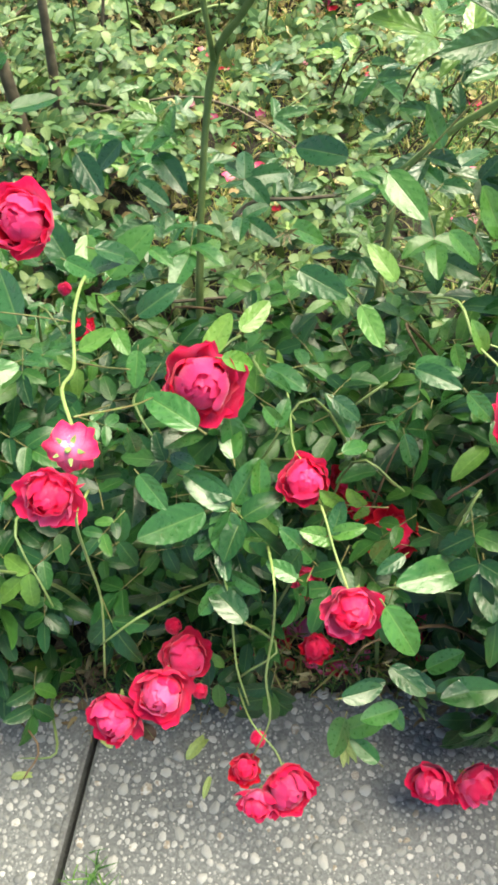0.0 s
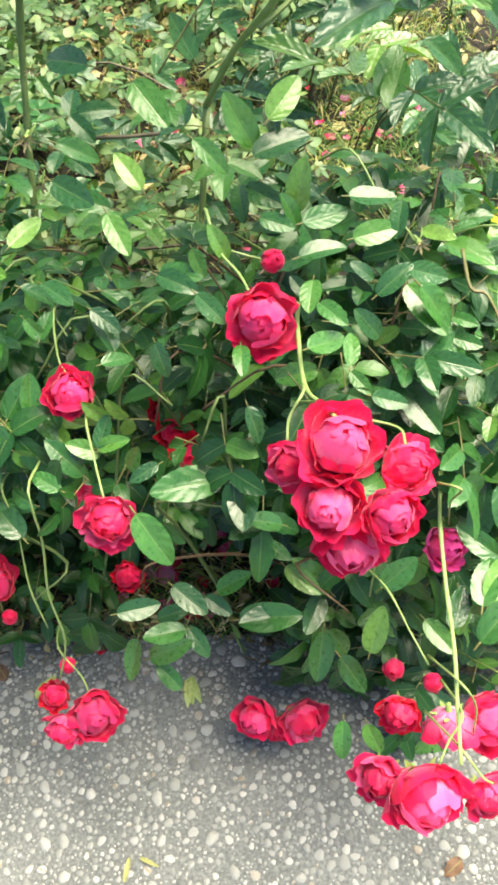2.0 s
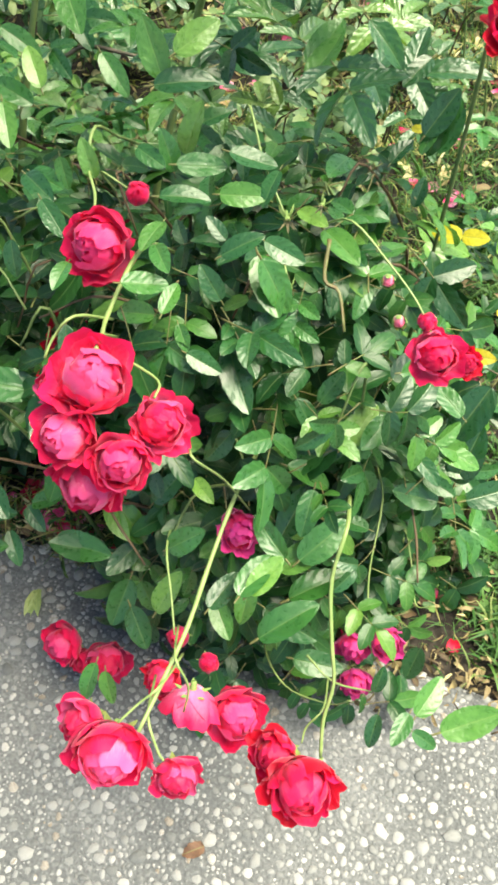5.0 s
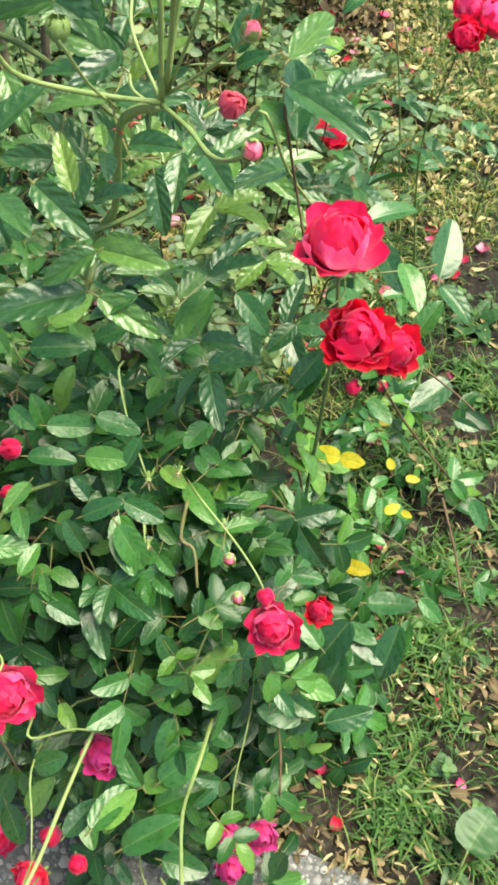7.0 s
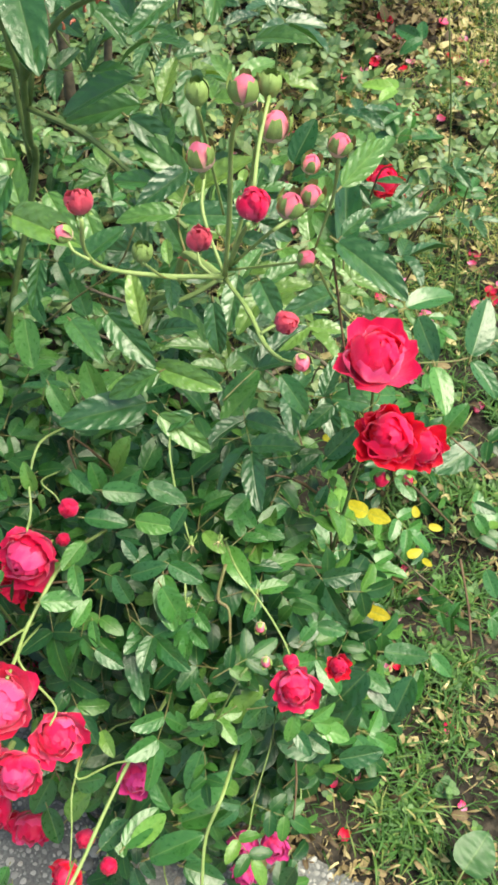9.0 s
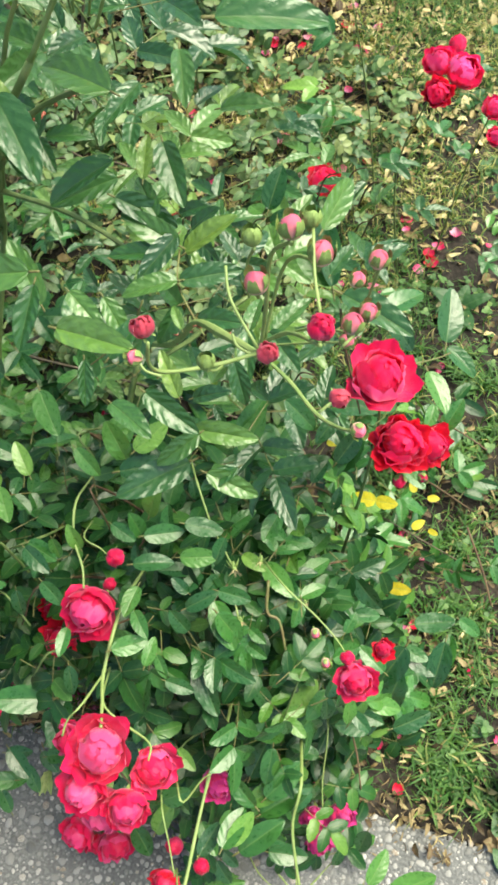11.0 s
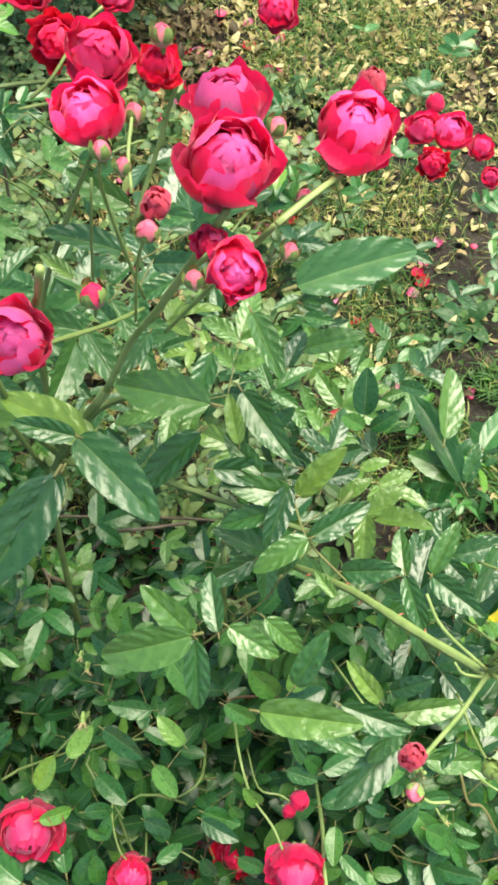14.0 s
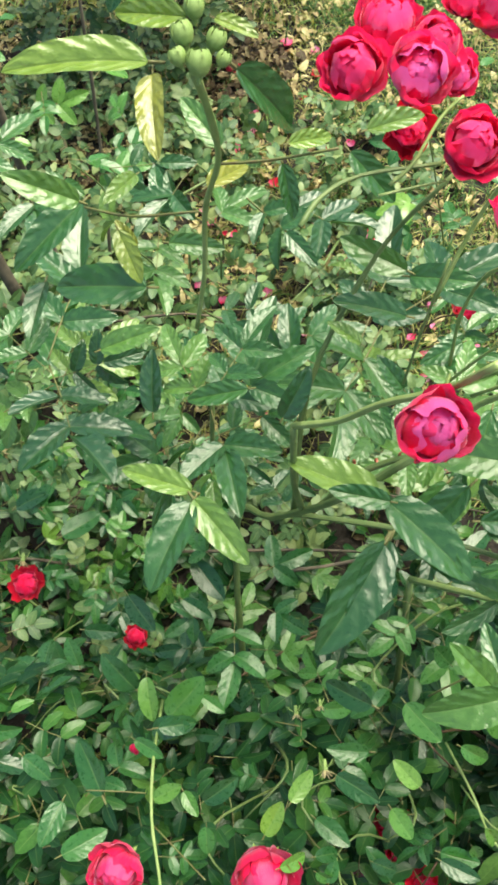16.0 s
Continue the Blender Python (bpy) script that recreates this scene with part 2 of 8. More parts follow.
def ground_material(name, tones, scale, fine, rough=0.9, bump_by=0.8):
    m, n, l, p = material(name)
    tc = n.new("ShaderNodeTexCoord")
    a, b = n.new("ShaderNodeTexNoise"), n.new("ShaderNodeTexNoise")
    a.inputs["Scale"].default_value, a.inputs["Detail"].default_value = scale, 4
    b.inputs["Scale"].default_value, b.inputs["Detail"].default_value = fine, 8
    l.new(tc.outputs["Object"], a.inputs["Vector"])
    l.new(tc.outputs["Object"], b.inputs["Vector"])
    mx = n.new("ShaderNodeMix")
    mx.inputs[0].default_value = 0.55
    l.new(a.outputs["Fac"], mx.inputs[2])
    l.new(b.outputs["Fac"], mx.inputs[3])
    r = ramp(n, tones)
    l.new(mx.outputs[0], r.inputs[0])
    l.new(r.outputs[0], p.inputs["Base Color"])
    p.inputs["Roughness"].default_value = rough
    p.inputs["Specular IOR Level"].default_value = 0.3
    bm_ = n.new("ShaderNodeBump")
    bm_.inputs["Strength"].default_value, bm_.inputs["Distance"].default_value = bump_by, 0.003
    l.new(b.outputs["Fac"], bm_.inputs["Height"])
    l.new(bm_.outputs[0], p.inputs["Normal"])
    return m


mat_soil = ground_material("soil", [(0.3, (0.007, 0.006, 0.005)), (0.5, (0.018, 0.015, 0.012)), (0.68, (0.06, 0.05, 0.038))], 7, 120)
mat_concrete = ground_material("washed_concrete", [(0.3, (0.058, 0.062, 0.064)), (0.5, (0.115, 0.12, 0.122)), (0.68, (0.2, 0.204, 0.204))], 5, 260, 0.85, 0.7)
mat_pebbles = plain("pebbles_joined", [(0.0, (0.09, 0.095, 0.096)), (0.25, (0.17, 0.174, 0.17)), (0.5, (0.205, 0.209, 0.205)), (0.8, (0.265, 0.265, 0.257)), (0.95, (0.34, 0.335, 0.322)), (1.0, (0.19, 0.16, 0.125))], 0.6, 200, 0.25, stuff=True)

# ---------------- mesh helpers ----------------
rng = random.Random(11)


def part(name, data, parent, label="", m=None):
    """Links mesh data as one object under a thing or a part."""
    ob = new(name, data)
    ob.parent = parent
    if parent.parent is None:
        ob.matrix_parent_inverse = Matrix.Translation(-parent.location)
    if m is not None:
        ob.matrix_basis = m
    if label:
        ob["label"] = label
    return ob


def thing(name, label, category, group="", kind="", data=None, m=None):
    ob = new(name, data)
    if m is not None:
        ob.matrix_basis = m
    return tagged(ob, label, category, group, kind)


def mesh_of(name, verts, faces, mats, uvs=None, slots=None, smooth=True):
    """Mesh data from vertex and face arrays, with one UV a vertex."""
    me = bpy.data.meshes.new(name)
    me.from_pydata([tuple(map(float, v)) for v in verts], [], [tuple(map(int, f)) for f in faces])
    for mt in mats:
        me.materials.append(mt)
    if slots is not None:
        me.polygons.foreach_set("material_index", np.asarray(slots, dtype=np.int32))
    if uvs is not None:
        layer = me.uv_layers.new(name="UVMap")
        idx = np.empty(len(me.loops), dtype=np.int32)
        me.loops.foreach_get("vertex_index", idx)
        layer.data.foreach_set("uv", np.asarray(uvs, dtype=np.float32)[idx].ravel())
    if smooth:
        me.polygons.foreach_set("use_smooth", np.ones(len(me.polygons), dtype=bool))
    me.update()
    return me


def big_mesh(name, chunks, mats):
    """One mesh from many (verts, quads, uvs, slot) chunks, fast."""
    nv = 0
    vs, fs, us, ss = [], [], [], []
    for v, f, u, s in chunks:
        vs.append(v)
        fs.append(f + nv)
        us.append(u)
        ss.append(np.full(len(f), s, dtype=np.int32))
        nv += len(v)
    v, f, u, s = np.concatenate(vs), np.concatenate(fs), np.concatenate(us), np.concatenate(ss)
    me = bpy.data.meshes.new(name)
    me.vertices.add(len(v))
    me.vertices.foreach_set("co", v.astype(np.float32).ravel())
    me.loops.add(f.size)
    me.loops.foreach_set("vertex_index", f.astype(np.int32).ravel())
    me.polygons.add(len(f))
    me.polygons.foreach_set("loop_start", np.arange(0, f.size, 4, dtype=np.int32))
    me.polygons.foreach_set("use_smooth", np.ones(len(f), dtype=bool))
    for mt in mats:
        me.materials.append(mt)
    me.polygons.foreach_set("material_index", s)
    layer = me.uv_layers.new(name="UVMap")
    layer.data.foreach_set("uv", u.astype(np.float32)[f.ravel()].ravel())
    me.update(calc_edges=True)
    me.validate()
    return me


def grid_faces(rows, cols):
    i = np.arange((rows - 1) * (cols - 1))
    r, c = i // (cols - 1), i % (cols - 1)
    a = r * cols + c
    return np.stack([a, a + 1, a + cols + 1, a + cols], 1)


def leaflet(length, width, fold=0.35, arch=0.15, rows=12, cols=5, serrate=0.05, blunt=0.85, wave=0.0, seed=0):
    """A leaf blade along +Y with its upper side to +Z: folded along the midrib, arched, toothed."""
    v = 0.35 * np.linspace(0, 1, rows) + 0.65 * (1 - np.cos(np.linspace(0, np.pi, rows))) / 2
    bulge = v ** blunt
    prof = (4 * bulge * (1 - bulge)) ** 0.52 * (1 - 0.3 * v ** 5)
    prof[0] = prof[-1] = 0.03
    fold = fold * 0.7
    tooth = 1 + serrate * np.where(np.arange(rows) % 2 == 0, 1, -1) * (v > 0.08) * (v < 0.97)
    u = np.linspace(-1, 1, cols)
    if cols > 4:
        u = np.sign(u) * np.abs(u) ** 2
    half = width / 2 * prof
    edge = np.abs(u)[None, :] ** 6
    x = u[None, :] * half[:, None] * (1 + (tooth[:, None] - 1) * edge)
    r = np.random.RandomState(seed)
    ripple = wave * width * np.sin(v * (9 + 3 * r.rand()) + r.rand() * 6)[:, None] * np.abs(u)[None, :] ** 2 * np.sign(u)[None, :]
    z = fold * np.abs(x) * (1 - 0.25 * np.abs(u)[None, :]) + ripple - arch * length * (v[:, None] - 0.35) ** 2 + arch * length * 0.1225
    y = v[:, None] * length + 0 * x
    co = np.stack([x, y, z], 2).reshape(-1, 3)
    uv = np.stack([np.broadcast_to((u + 1) / 2, x.shape), np.broadcast_to(v[:, None], x.shape)], 2).reshape(-1, 2)
    return co, grid_faces(rows, cols), uv


def tube(points, r0, r1, sides=6, knots=0.0, seed=0):
    """A tapered, slightly uneven tube through the points, smoothed."""
    pts = np.asarray(points, dtype=float)
    n = max(2, 4 * (len(pts) - 1) + 1)
    if len(pts) > 2:
        full = np.vstack([2 * pts[0] - pts[1], pts, 2 * pts[-1] - pts[-2]])
        out = []
        for k in range(len(pts) - 1):
            p0, p1, p2, p3 = full[k:k + 4]
            for t in np.linspace(0, 1, 5)[:-1]:
                out.append(0.5 * (2 * p1 + (p2 - p0) * t + (2 * p0 - 5 * p1 + 4 * p2 - p3) * t * t + (3 * p1 - p0 - 3 * p2 + p3) * t ** 3))
        out.append(pts[-1])
        line = np.array(out)
    else:
        line = np.linspace(pts[0], pts[-1], n)
    n = len(line)
    tang = np.gradient(line, axis=0)
    tang /= np.linalg.norm(tang, axis=1)[:, None] + 1e-9
    ref = np.array([0.31, 0.52, 0.8])
    a = np.cross(tang, ref)
    a /= np.linalg.norm(a, axis=1)[:, None] + 1e-9
    b = np.cross(tang, a)
    r = np.random.RandomState(seed)
    rad = np.linspace(r0, r1, n) * (1 + knots * (r.rand(n) - 0.5))
    line = np.vstack([line[:1], line, line[-1:]])
    a, b = np.vstack([a[:1], a, a[-1:]]), np.vstack([b[:1], b, b[-1:]])
    rad = np.concatenate([[0], rad, [0]])
    n += 2
    ang = np.linspace(0, 2 * np.pi, sides + 1)
    ring = line[:, None, :] + rad[:, None, None] * (np.cos(ang)[None, :, None] * a[:, None, :] + np.sin(ang)[None, :, None] * b[:, None, :])
    co = ring.reshape(-1, 3)
    uv = np.stack([np.broadcast_to(ang / 6.2832, (n, sides + 1)), np.broadcast_to(np.linspace(0, 1, n)[:, None], (n, sides + 1))], 2).reshape(-1, 2)
    return co, grid_faces(n, sides + 1), uv


def turned(chunk, m):
    a = np.array(m)
    co, f, uv = chunk
    return co @ a[:3, :3].T + a[:3, 3], f, uv


def frame_to(base, way, normal, roll=0.0):
    """A pose at base with +Y along way and +Z near normal."""
    y = Vector(way).normalized()
    x = y.cross(Vector(normal))
    if x.length < 1e-4:
        x = y.cross(Vector((0.3, 0.7, 0.2)))
    x.normalize()
    z = x.cross(y)
    m = Matrix((x, y, z)).transposed().to_4x4()
    m.translation = Vector(base)
    return m @ Matrix.Rotation(roll, 4, "Y")


def compound(count, size, seed, rows=12, cols=5, slim=0.47, fold=0.6, blunt=0.88):
    """A rose leaf: reddish stalk with paired leaflets and one at the tip. Chunks in local space, total length near 2.1 sizes."""
    r = np.random.RandomState(seed)
    out = []
    reach = size * (0.55 + 0.42 * (count // 2))
    bend = (r.rand() - 0.5) * 0.2
    spine = [(0, 0, 0), (bend * reach * 0.3, reach * 0.5, 0.03 * size), (bend * reach, reach, 0)]
    out.append((*tube(spine, 0.0008, 0.0005, 4), 1))
    tip = leaflet(size * (1.05 + 0.2 * r.rand()), size * (slim + 0.05), fold * (0.6 + 0.8 * r.rand()), 0.1 + 0.25 * r.rand(), rows, cols, blunt=blunt, wave=0.03, seed=seed)
    out.append((*turned(tip, pose(bend * reach, reach, 0, -10 + 20 * r.rand(), (r.rand() - 0.5) * 50, (r.rand() - 0.5) * 25)), 0))
    for k in range(count // 2):
        f = 0.9 - 0.42 * k - 0.05 * r.rand()
        for s in (-1, 1):
            ln = size * (0.92 - 0.12 * k) * (0.9 + 0.2 * r.rand())
            bl = leaflet(ln, ln * (slim + 0.06), fold * (0.6 + 0.8 * r.rand()), 0.1 + 0.25 * r.rand(), rows, cols, blunt=blunt, wave=0.03, seed=seed + 7 * k + s)
            m = pose(bend * reach * f, reach * f, 0, (r.rand() - 0.5) * 30, s * 10 + (r.rand() - 0.5) * 45, -s * (52 + 22 * r.rand()))
            out.append((*turned(bl, m), 0))
    return out


def leaf_mesh(name, chunks, blade):
    return big_mesh(name, chunks, [blade, mat_petiole])


LEAF_SIZE = 0.042
leaf_kinds = [leaf_mesh("leaf", compound(c, LEAF_SIZE * s, 30 + i), mat_leaf) for i, (c, s) in enumerate(((5, 1.0), (5, 0.85), (3, 1.05), (5, 1.1), (3, 0.9), (5, 0.95), (3, 1.15), (5, 0.8)))]
tall_kinds = [leaf_mesh("leaf", compound(c, 0.058 * s, 60 + i, rows=16, slim=0.38, fold=0.95, blunt=0.86), mat_big) for i, (c, s) in enumerate(((5, 1.0), (5, 1.12), (3, 1.1), (5, 0.9)))]
rough_kinds = [compound(c, LEAF_SIZE * s, 90 + i, rows=9, cols=3) for i, (c, s) in enumerate(((5, 1.0), (5, 0.85), (3, 1.05), (3, 0.9), (5, 0.75)))]
small_kinds = [leaf_mesh("leaf", compound(c, 0.031 * s, 120 + i, rows=9, slim=0.58, fold=0.3, blunt=0.8), mat_small) for i, (c, s) in enumerate(((5, 1.0), (5, 0.85), (3, 1.1), (5, 1.1)))]
small_rough = [compound(c, 0.031 * s, 140 + i, rows=6, cols=3, slim=0.58, fold=0.3, blunt=0.8) for i, (c, s) in enumerate(((5, 1.0), (5, 0.85), (3, 1.1)))]
single_kinds = [big_mesh("leaf", [(*leaflet(1.0, w, f, a, 23, 5, 0.016, bl, 0.02, 200 + i), 0), (*tube([(0, -0.16, -0.01), (0, 0, 0)], 0.017, 0.02, 4), 1)], [mat_leaf, mat_petiole]) for i, (w, f, a, bl) in enumerate(((0.49, 0.55, 0.16, 0.87), (0.53, 0.4, 0.1, 0.85), (0.46, 0.7, 0.22, 0.9), (0.5, 0.5, -0.1, 0.87)))]
def tall_blades(mat):
    shapes = ((0.38, 0.95, 0.16, 0.82), (0.41, 0.8, 0.22, 0.8), (0.36, 1.1, 0.12, 0.84))
    return [big_mesh("leaf", [(*leaflet(1.0, w, f, a, 25, 7, 0.014, bl, 0.025, 220 + i), 0), (*tube([(0, -0.12, -0.01), (0, 0, 0)], 0.015, 0.018, 4), 1)], [mat, mat_petiole]) for i, (w, f, a, bl) in enumerate(shapes)]


single_tall = tall_blades(mat_big)
single_young = tall_blades(mat_young)


# ---------------- blooms ----------------
def petal(radius, top, half, reflex, ruffle, seed, rows=7, cols=11, rag=1.0):
    """A cupped petal on a sphere whose pole is the bloom's foot; the bloom's axis is +Z, the foot at the origin."""
    r = np.random.RandomState(seed)
    v = np.linspace(0, 1, rows)[:, None]
    u = np.linspace(-1, 1, cols)[None, :]
    psi = np.radians(8 + (top - 8) * v * (1 - 0.05 * u ** 2 - 0.2 * u ** 6 - 0.03 * np.exp(-(u / 0.2) ** 2) + rag * (0.03 * np.sin(u * 5 + r.rand() * 6) + 0.025 * np.sin(u * 11 + r.rand() * 6))))
    wide = half * (0.35 + 0.65 * np.sin(np.pi * np.clip(v * 0.62 + 0.12, 0, 1)))
    phi = np.radians(wide) * u / np.maximum(np.sin(psi), 0.35) * 0.8
    rad = radius * (1 + reflex * v ** 3 + ruffle * 1.3 * (np.sin(u * 4 + r.rand() * 6) + 0.6 * np.sin(u * 8 + r.rand() * 6)) * v ** 2 + 0.05 * (r.rand() - 0.5))
    x = rad * np.sin(psi) * np.sin(phi)
    y = rad * np.sin(psi) * np.cos(phi)
    z = radius * 1.0 - rad * np.cos(psi) * (1 - 0.25 * reflex * v ** 2)
    uv = np.stack([np.broadcast_to((u + 1) / 2, x.shape), np.broadcast_to(v, x.shape)], 2).reshape(-1, 2)
    return np.stack([x, y, z], 2).reshape(-1, 3), grid_faces(rows, cols), uv


def bud_body(seed):
    """A pointed bud: wrapped petals as overlapping ridges round a teardrop, foot at the origin."""
    out = []
    for k in range(4):
        v = np.linspace(0, 1, 9)[:, None]
        u = np.linspace(0, 1, 12)[None, :]
        ang = u * 4.4 + k * 1.57 + 0.9 * v
        prof = 0.36 * np.sin(np.pi * np.clip(0.06 + 0.94 * v, 0, 1) ** 0.85) ** 0.55
        rad = prof * (1 - 0.05 * k + 0.13 * u * (1 - 0.5 * v)) + 0.004
        x, y = rad * np.cos(ang), rad * np.sin(ang)
        z = 0.78 * v - 0.05 * k * v + 0.02 * np.sin(ang * 2) * v
        uv = np.stack([np.broadcast_to(u, x.shape), np.broadcast_to(v, x.shape)], 2).reshape(-1, 2)
        out.append((np.stack([x, y, np.broadcast_to(z, x.shape)], 2).reshape(-1, 3), grid_faces(9, 12), uv, 0))
    return out


def bloom_kind(layers, heart, seed):
    """Shared meshes of one kind of bloom, one unit across: heart petals joined, outer petals single."""
    r = random.Random(seed)
    core = []
    for i in range(heart[0] + 3):
        pt = petal(heart[1] * (0.66 + 0.085 * i), heart[2] - 3 * i, 66, 0.02, 0.05, seed + i, rag=0.5)
        reach = heart[1] * (0.66 + 0.085 * i) * (1 - math.cos(radians(heart[2] - 3 * i)))
        core.append((*turned(pt, Matrix.Translation((0, 0, max(0.06, 0.66 + 0.1 * (1 - i / (heart[0] + 2)) - reach))) @ Matrix.Rotation(r.uniform(-0.14, 0.14), 4, "X") @ Matrix.Rotation(r.uniform(-0.14, 0.14), 4, "Y") @ Matrix.Rotation(i * 2.4, 4, "Z")), 0))
    for c, f, u, s in bud_body(seed):
        core.append((*turned((c, f, u), Matrix.Translation((0, 0, 0.22)) @ Matrix.Rotation(r.uniform(-0.3, 0.3), 4, "X") @ Matrix.Diagonal((2.6 * heart[1], 2.6 * heart[1], 2.2 * heart[1], 1))), 0))
    outer = []
    for n, rad, top, half, reflex, ruffle, mat in layers:
        for i in range(n):
            pt = petal(rad * r.uniform(0.94, 1.06), top + r.uniform(-9, 9), half * r.uniform(0.9, 1.1), reflex * r.uniform(0.6, 1.4), ruffle, seed + 31 * i + int(rad * 90))
            az = i * 6.2832 / n + r.uniform(-0.25, 0.25) + rad * 7
            outer.append((big_mesh("petal", [(*pt, 0)], [mat]), Matrix.Rotation(r.uniform(-0.13, 0.13), 4, "X") @ Matrix.Rotation(r.uniform(-0.13, 0.13), 4, "Y") @ Matrix.Rotation(az, 4, "Z")))
    return core, outer


sepals = []
for k in range(5):
    s_ = leaflet(0.34, 0.13, 0.3, 0.5, 6, 3, 0, 0.6)
    sepals.append((*turned(s_, Matrix.Rotation(k * 1.2566, 4, "Z") @ pose(0, 0.03, 0.0, 8, 0, 0)), 0))
sepals.append((*tube([(0, 0, -0.16), (0, 0, -0.08), (0, 0, 0.03)], 0.05, 0.075, 8), 0))
mesh_calyx = big_mesh("calyx", sepals, [mat_sepal])

BLOOMS = {}
for kind, layers, heart, mats in (
    ("open", ((5, 0.33, 136, 60, 0.03, 0.05, mat_pink), (6, 0.4, 114, 58, 0.08, 0.06, mat_red), (6, 0.46, 94, 66, 0.2, 0.07, mat_red)), (6, 0.29, 166), mat_pink),
    ("full", ((6, 0.33, 138, 60, 0.02, 0.05, mat_red), (6, 0.4, 118, 58, 0.06, 0.06, mat_red), (6, 0.46, 98, 66, 0.16, 0.07, mat_red)), (6, 0.3, 166), mat_rose),
    ("globe", ((5, 0.38, 148, 66, 0.0, 0.05, mat_rose), (5, 0.43, 136, 64, 0.03, 0.05, mat_red), (6, 0.48, 116, 66, 0.14, 0.07, mat_red)), (7, 0.32, 168), mat_lilac),
    ("nodding", ((5, 0.34, 132, 62, 0.03, 0.06, mat_red), (5, 0.41, 112, 58, 0.1, 0.08, mat_pink), (5, 0.46, 92, 58, 0.26, 0.09, mat_red)), (5, 0.29, 164), mat_red),
    ("deep", ((6, 0.32, 136, 60, 0.04, 0.08, mat_deep), (6, 0.39, 114, 58, 0.08, 0.09, mat_red), (6, 0.46, 94, 56, 0.2, 0.1, mat_deep)), (6, 0.29, 164), mat_red),
    ("purple", ((5, 0.34, 132, 62, 0.05, 0.08, mat_rose), (6, 0.42, 104, 58, 0.15, 0.1, mat_purple)), (5, 0.26, 158), mat_purple),
    ("half", ((4, 0.3, 158, 80, 0.0, 0.03, mat_red), (5, 0.35, 146, 70, 0.02, 0.05, mat_red)), (4, 0.25, 168), mat_red),
    ("faded", ((4, 0.3, 156, 80, 0.02, 0.05, mat_faded), (5, 0.35, 142, 70, 0.04, 0.07, mat_faded)), (4, 0.25, 168), mat_faded),
):
    variants = []
    for sd in (3, 17, 41):
        core, outer = bloom_kind(layers, heart, sd + len(kind) * 5)
        variants.append((big_mesh("rose", core, [mats]), outer))
    BLOOMS[kind] = variants
bloom_count = [0]
bloom_spots = []


def axis_pose(p, axis, size, spin):
    q = Vector(axis).normalized().to_track_quat("Z", "Y").to_matrix().to_4x4()
    return Matrix.Translation(p) @ q @ Matrix.Rotation(spin, 4, "Z") @ Matrix.Diagonal((size, size, size, 1))


def rose(bush, p, size, axis, kind="full", label="", calyx=True, tucked=False):
    """A bloom whose middle is at p, its face towards axis, size across."""
    bloom_count[0] += 1
    if not tucked:
        bloom_spots.append((Vector(p), size))
    core, outer = BLOOMS[kind][bloom_count[0] % 3]
    ax = Vector(axis).normalized()
    foot = Vector(p) - ax * size * 0.42
    ob = part("rose" if kind not in ("half", "faded") else "rosebud", core, bush, label, axis_pose(foot, ax, size, bloom_count[0] * 1.7))
    for data, m in outer:
        part("petal", data, ob, "", m)
    if calyx:
        part("calyx", mesh_calyx, ob, "green calyx", Matrix.Identity(4))
    return ob


bud_core = bud_body(1)
mesh_bud = big_mesh("bud", bud_core, [mat_red])
mesh_bud_pale = big_mesh("bud", bud_core, [mat_bud])
mesh_bud_green = big_mesh("bud", bud_core, [mat_sepal])
cup = []
for k in range(5):
    s_ = petal(0.44, 140, 46, 0.0, 0.02, 320 + k)
    cup.append((*turned(s_, Matrix.Rotation(k * 1.2566, 4, "Z") @ Matrix.Diagonal((1, 1, 1.12, 1))), 0))
cup.append((*tube([(0, 0, -0.3), (0, 0, -0.12), (0, 0, 0.04)], 0.06, 0.15, 8), 0))
mesh_cup = big_mesh("calyx", cup, [mat_sepal])
half_cup = [(*turned(petal(0.44, 122, 34, 0.02, 0.02, 330 + k), Matrix.Rotation(k * 1.2566, 4, "Z") @ Matrix.Diagonal((1, 1, 1.12, 1))), 0) for k in range(5)]
half_cup.append((*tube([(0, 0, -0.3), (0, 0, -0.12), (0, 0, 0.04)], 0.06, 0.15, 8), 0))
mesh_half_cup = big_mesh("calyx", half_cup, [mat_sepal])


def bud(bush, p, size, axis, kind="red", label=""):
    ax = Vector(axis).normalized()
    size *= 1.2
    foot = Vector(p) - ax * size * 0.4
    ob = part("bud", {"red": mesh_bud, "pale": mesh_bud_pale, "green": mesh_bud_green}[kind], bush, label, axis_pose(foot, ax, size, p[0] * 90))
    part("calyx", mesh_cup if kind == "green" else mesh_half_cup, ob, "green calyx", Matrix.Identity(4))
    return ob


def stem(bush, points, r0=0.0016, r1=0.0012, mat=None, name="stem"):
    r0, r1 = r0 * 0.72, r1 * 0.72
    return part(name, big_mesh(name, [(*tube(points, r0, r1, 8, 0.25, int(abs(points[0][0]) * 1000)), 0)], [mat or mat_stem]), bush)


def leaf_on(bush, base, tip, normal, kind=0, tall=False, width=1.0, young=False):
    """A single blade from base to tip, its face towards normal."""
    b, t = Vector(base), Vector(tip)
    ln = (t - b).length
    kinds = single_young if young else single_tall if tall else single_kinds
    return part("leaf", kinds[kind % len(kinds)], bush, "yellowish young leaf" if young else "", frame_to(b, t - b, normal) @ Matrix.Diagonal((ln * width, ln, ln, 1)))


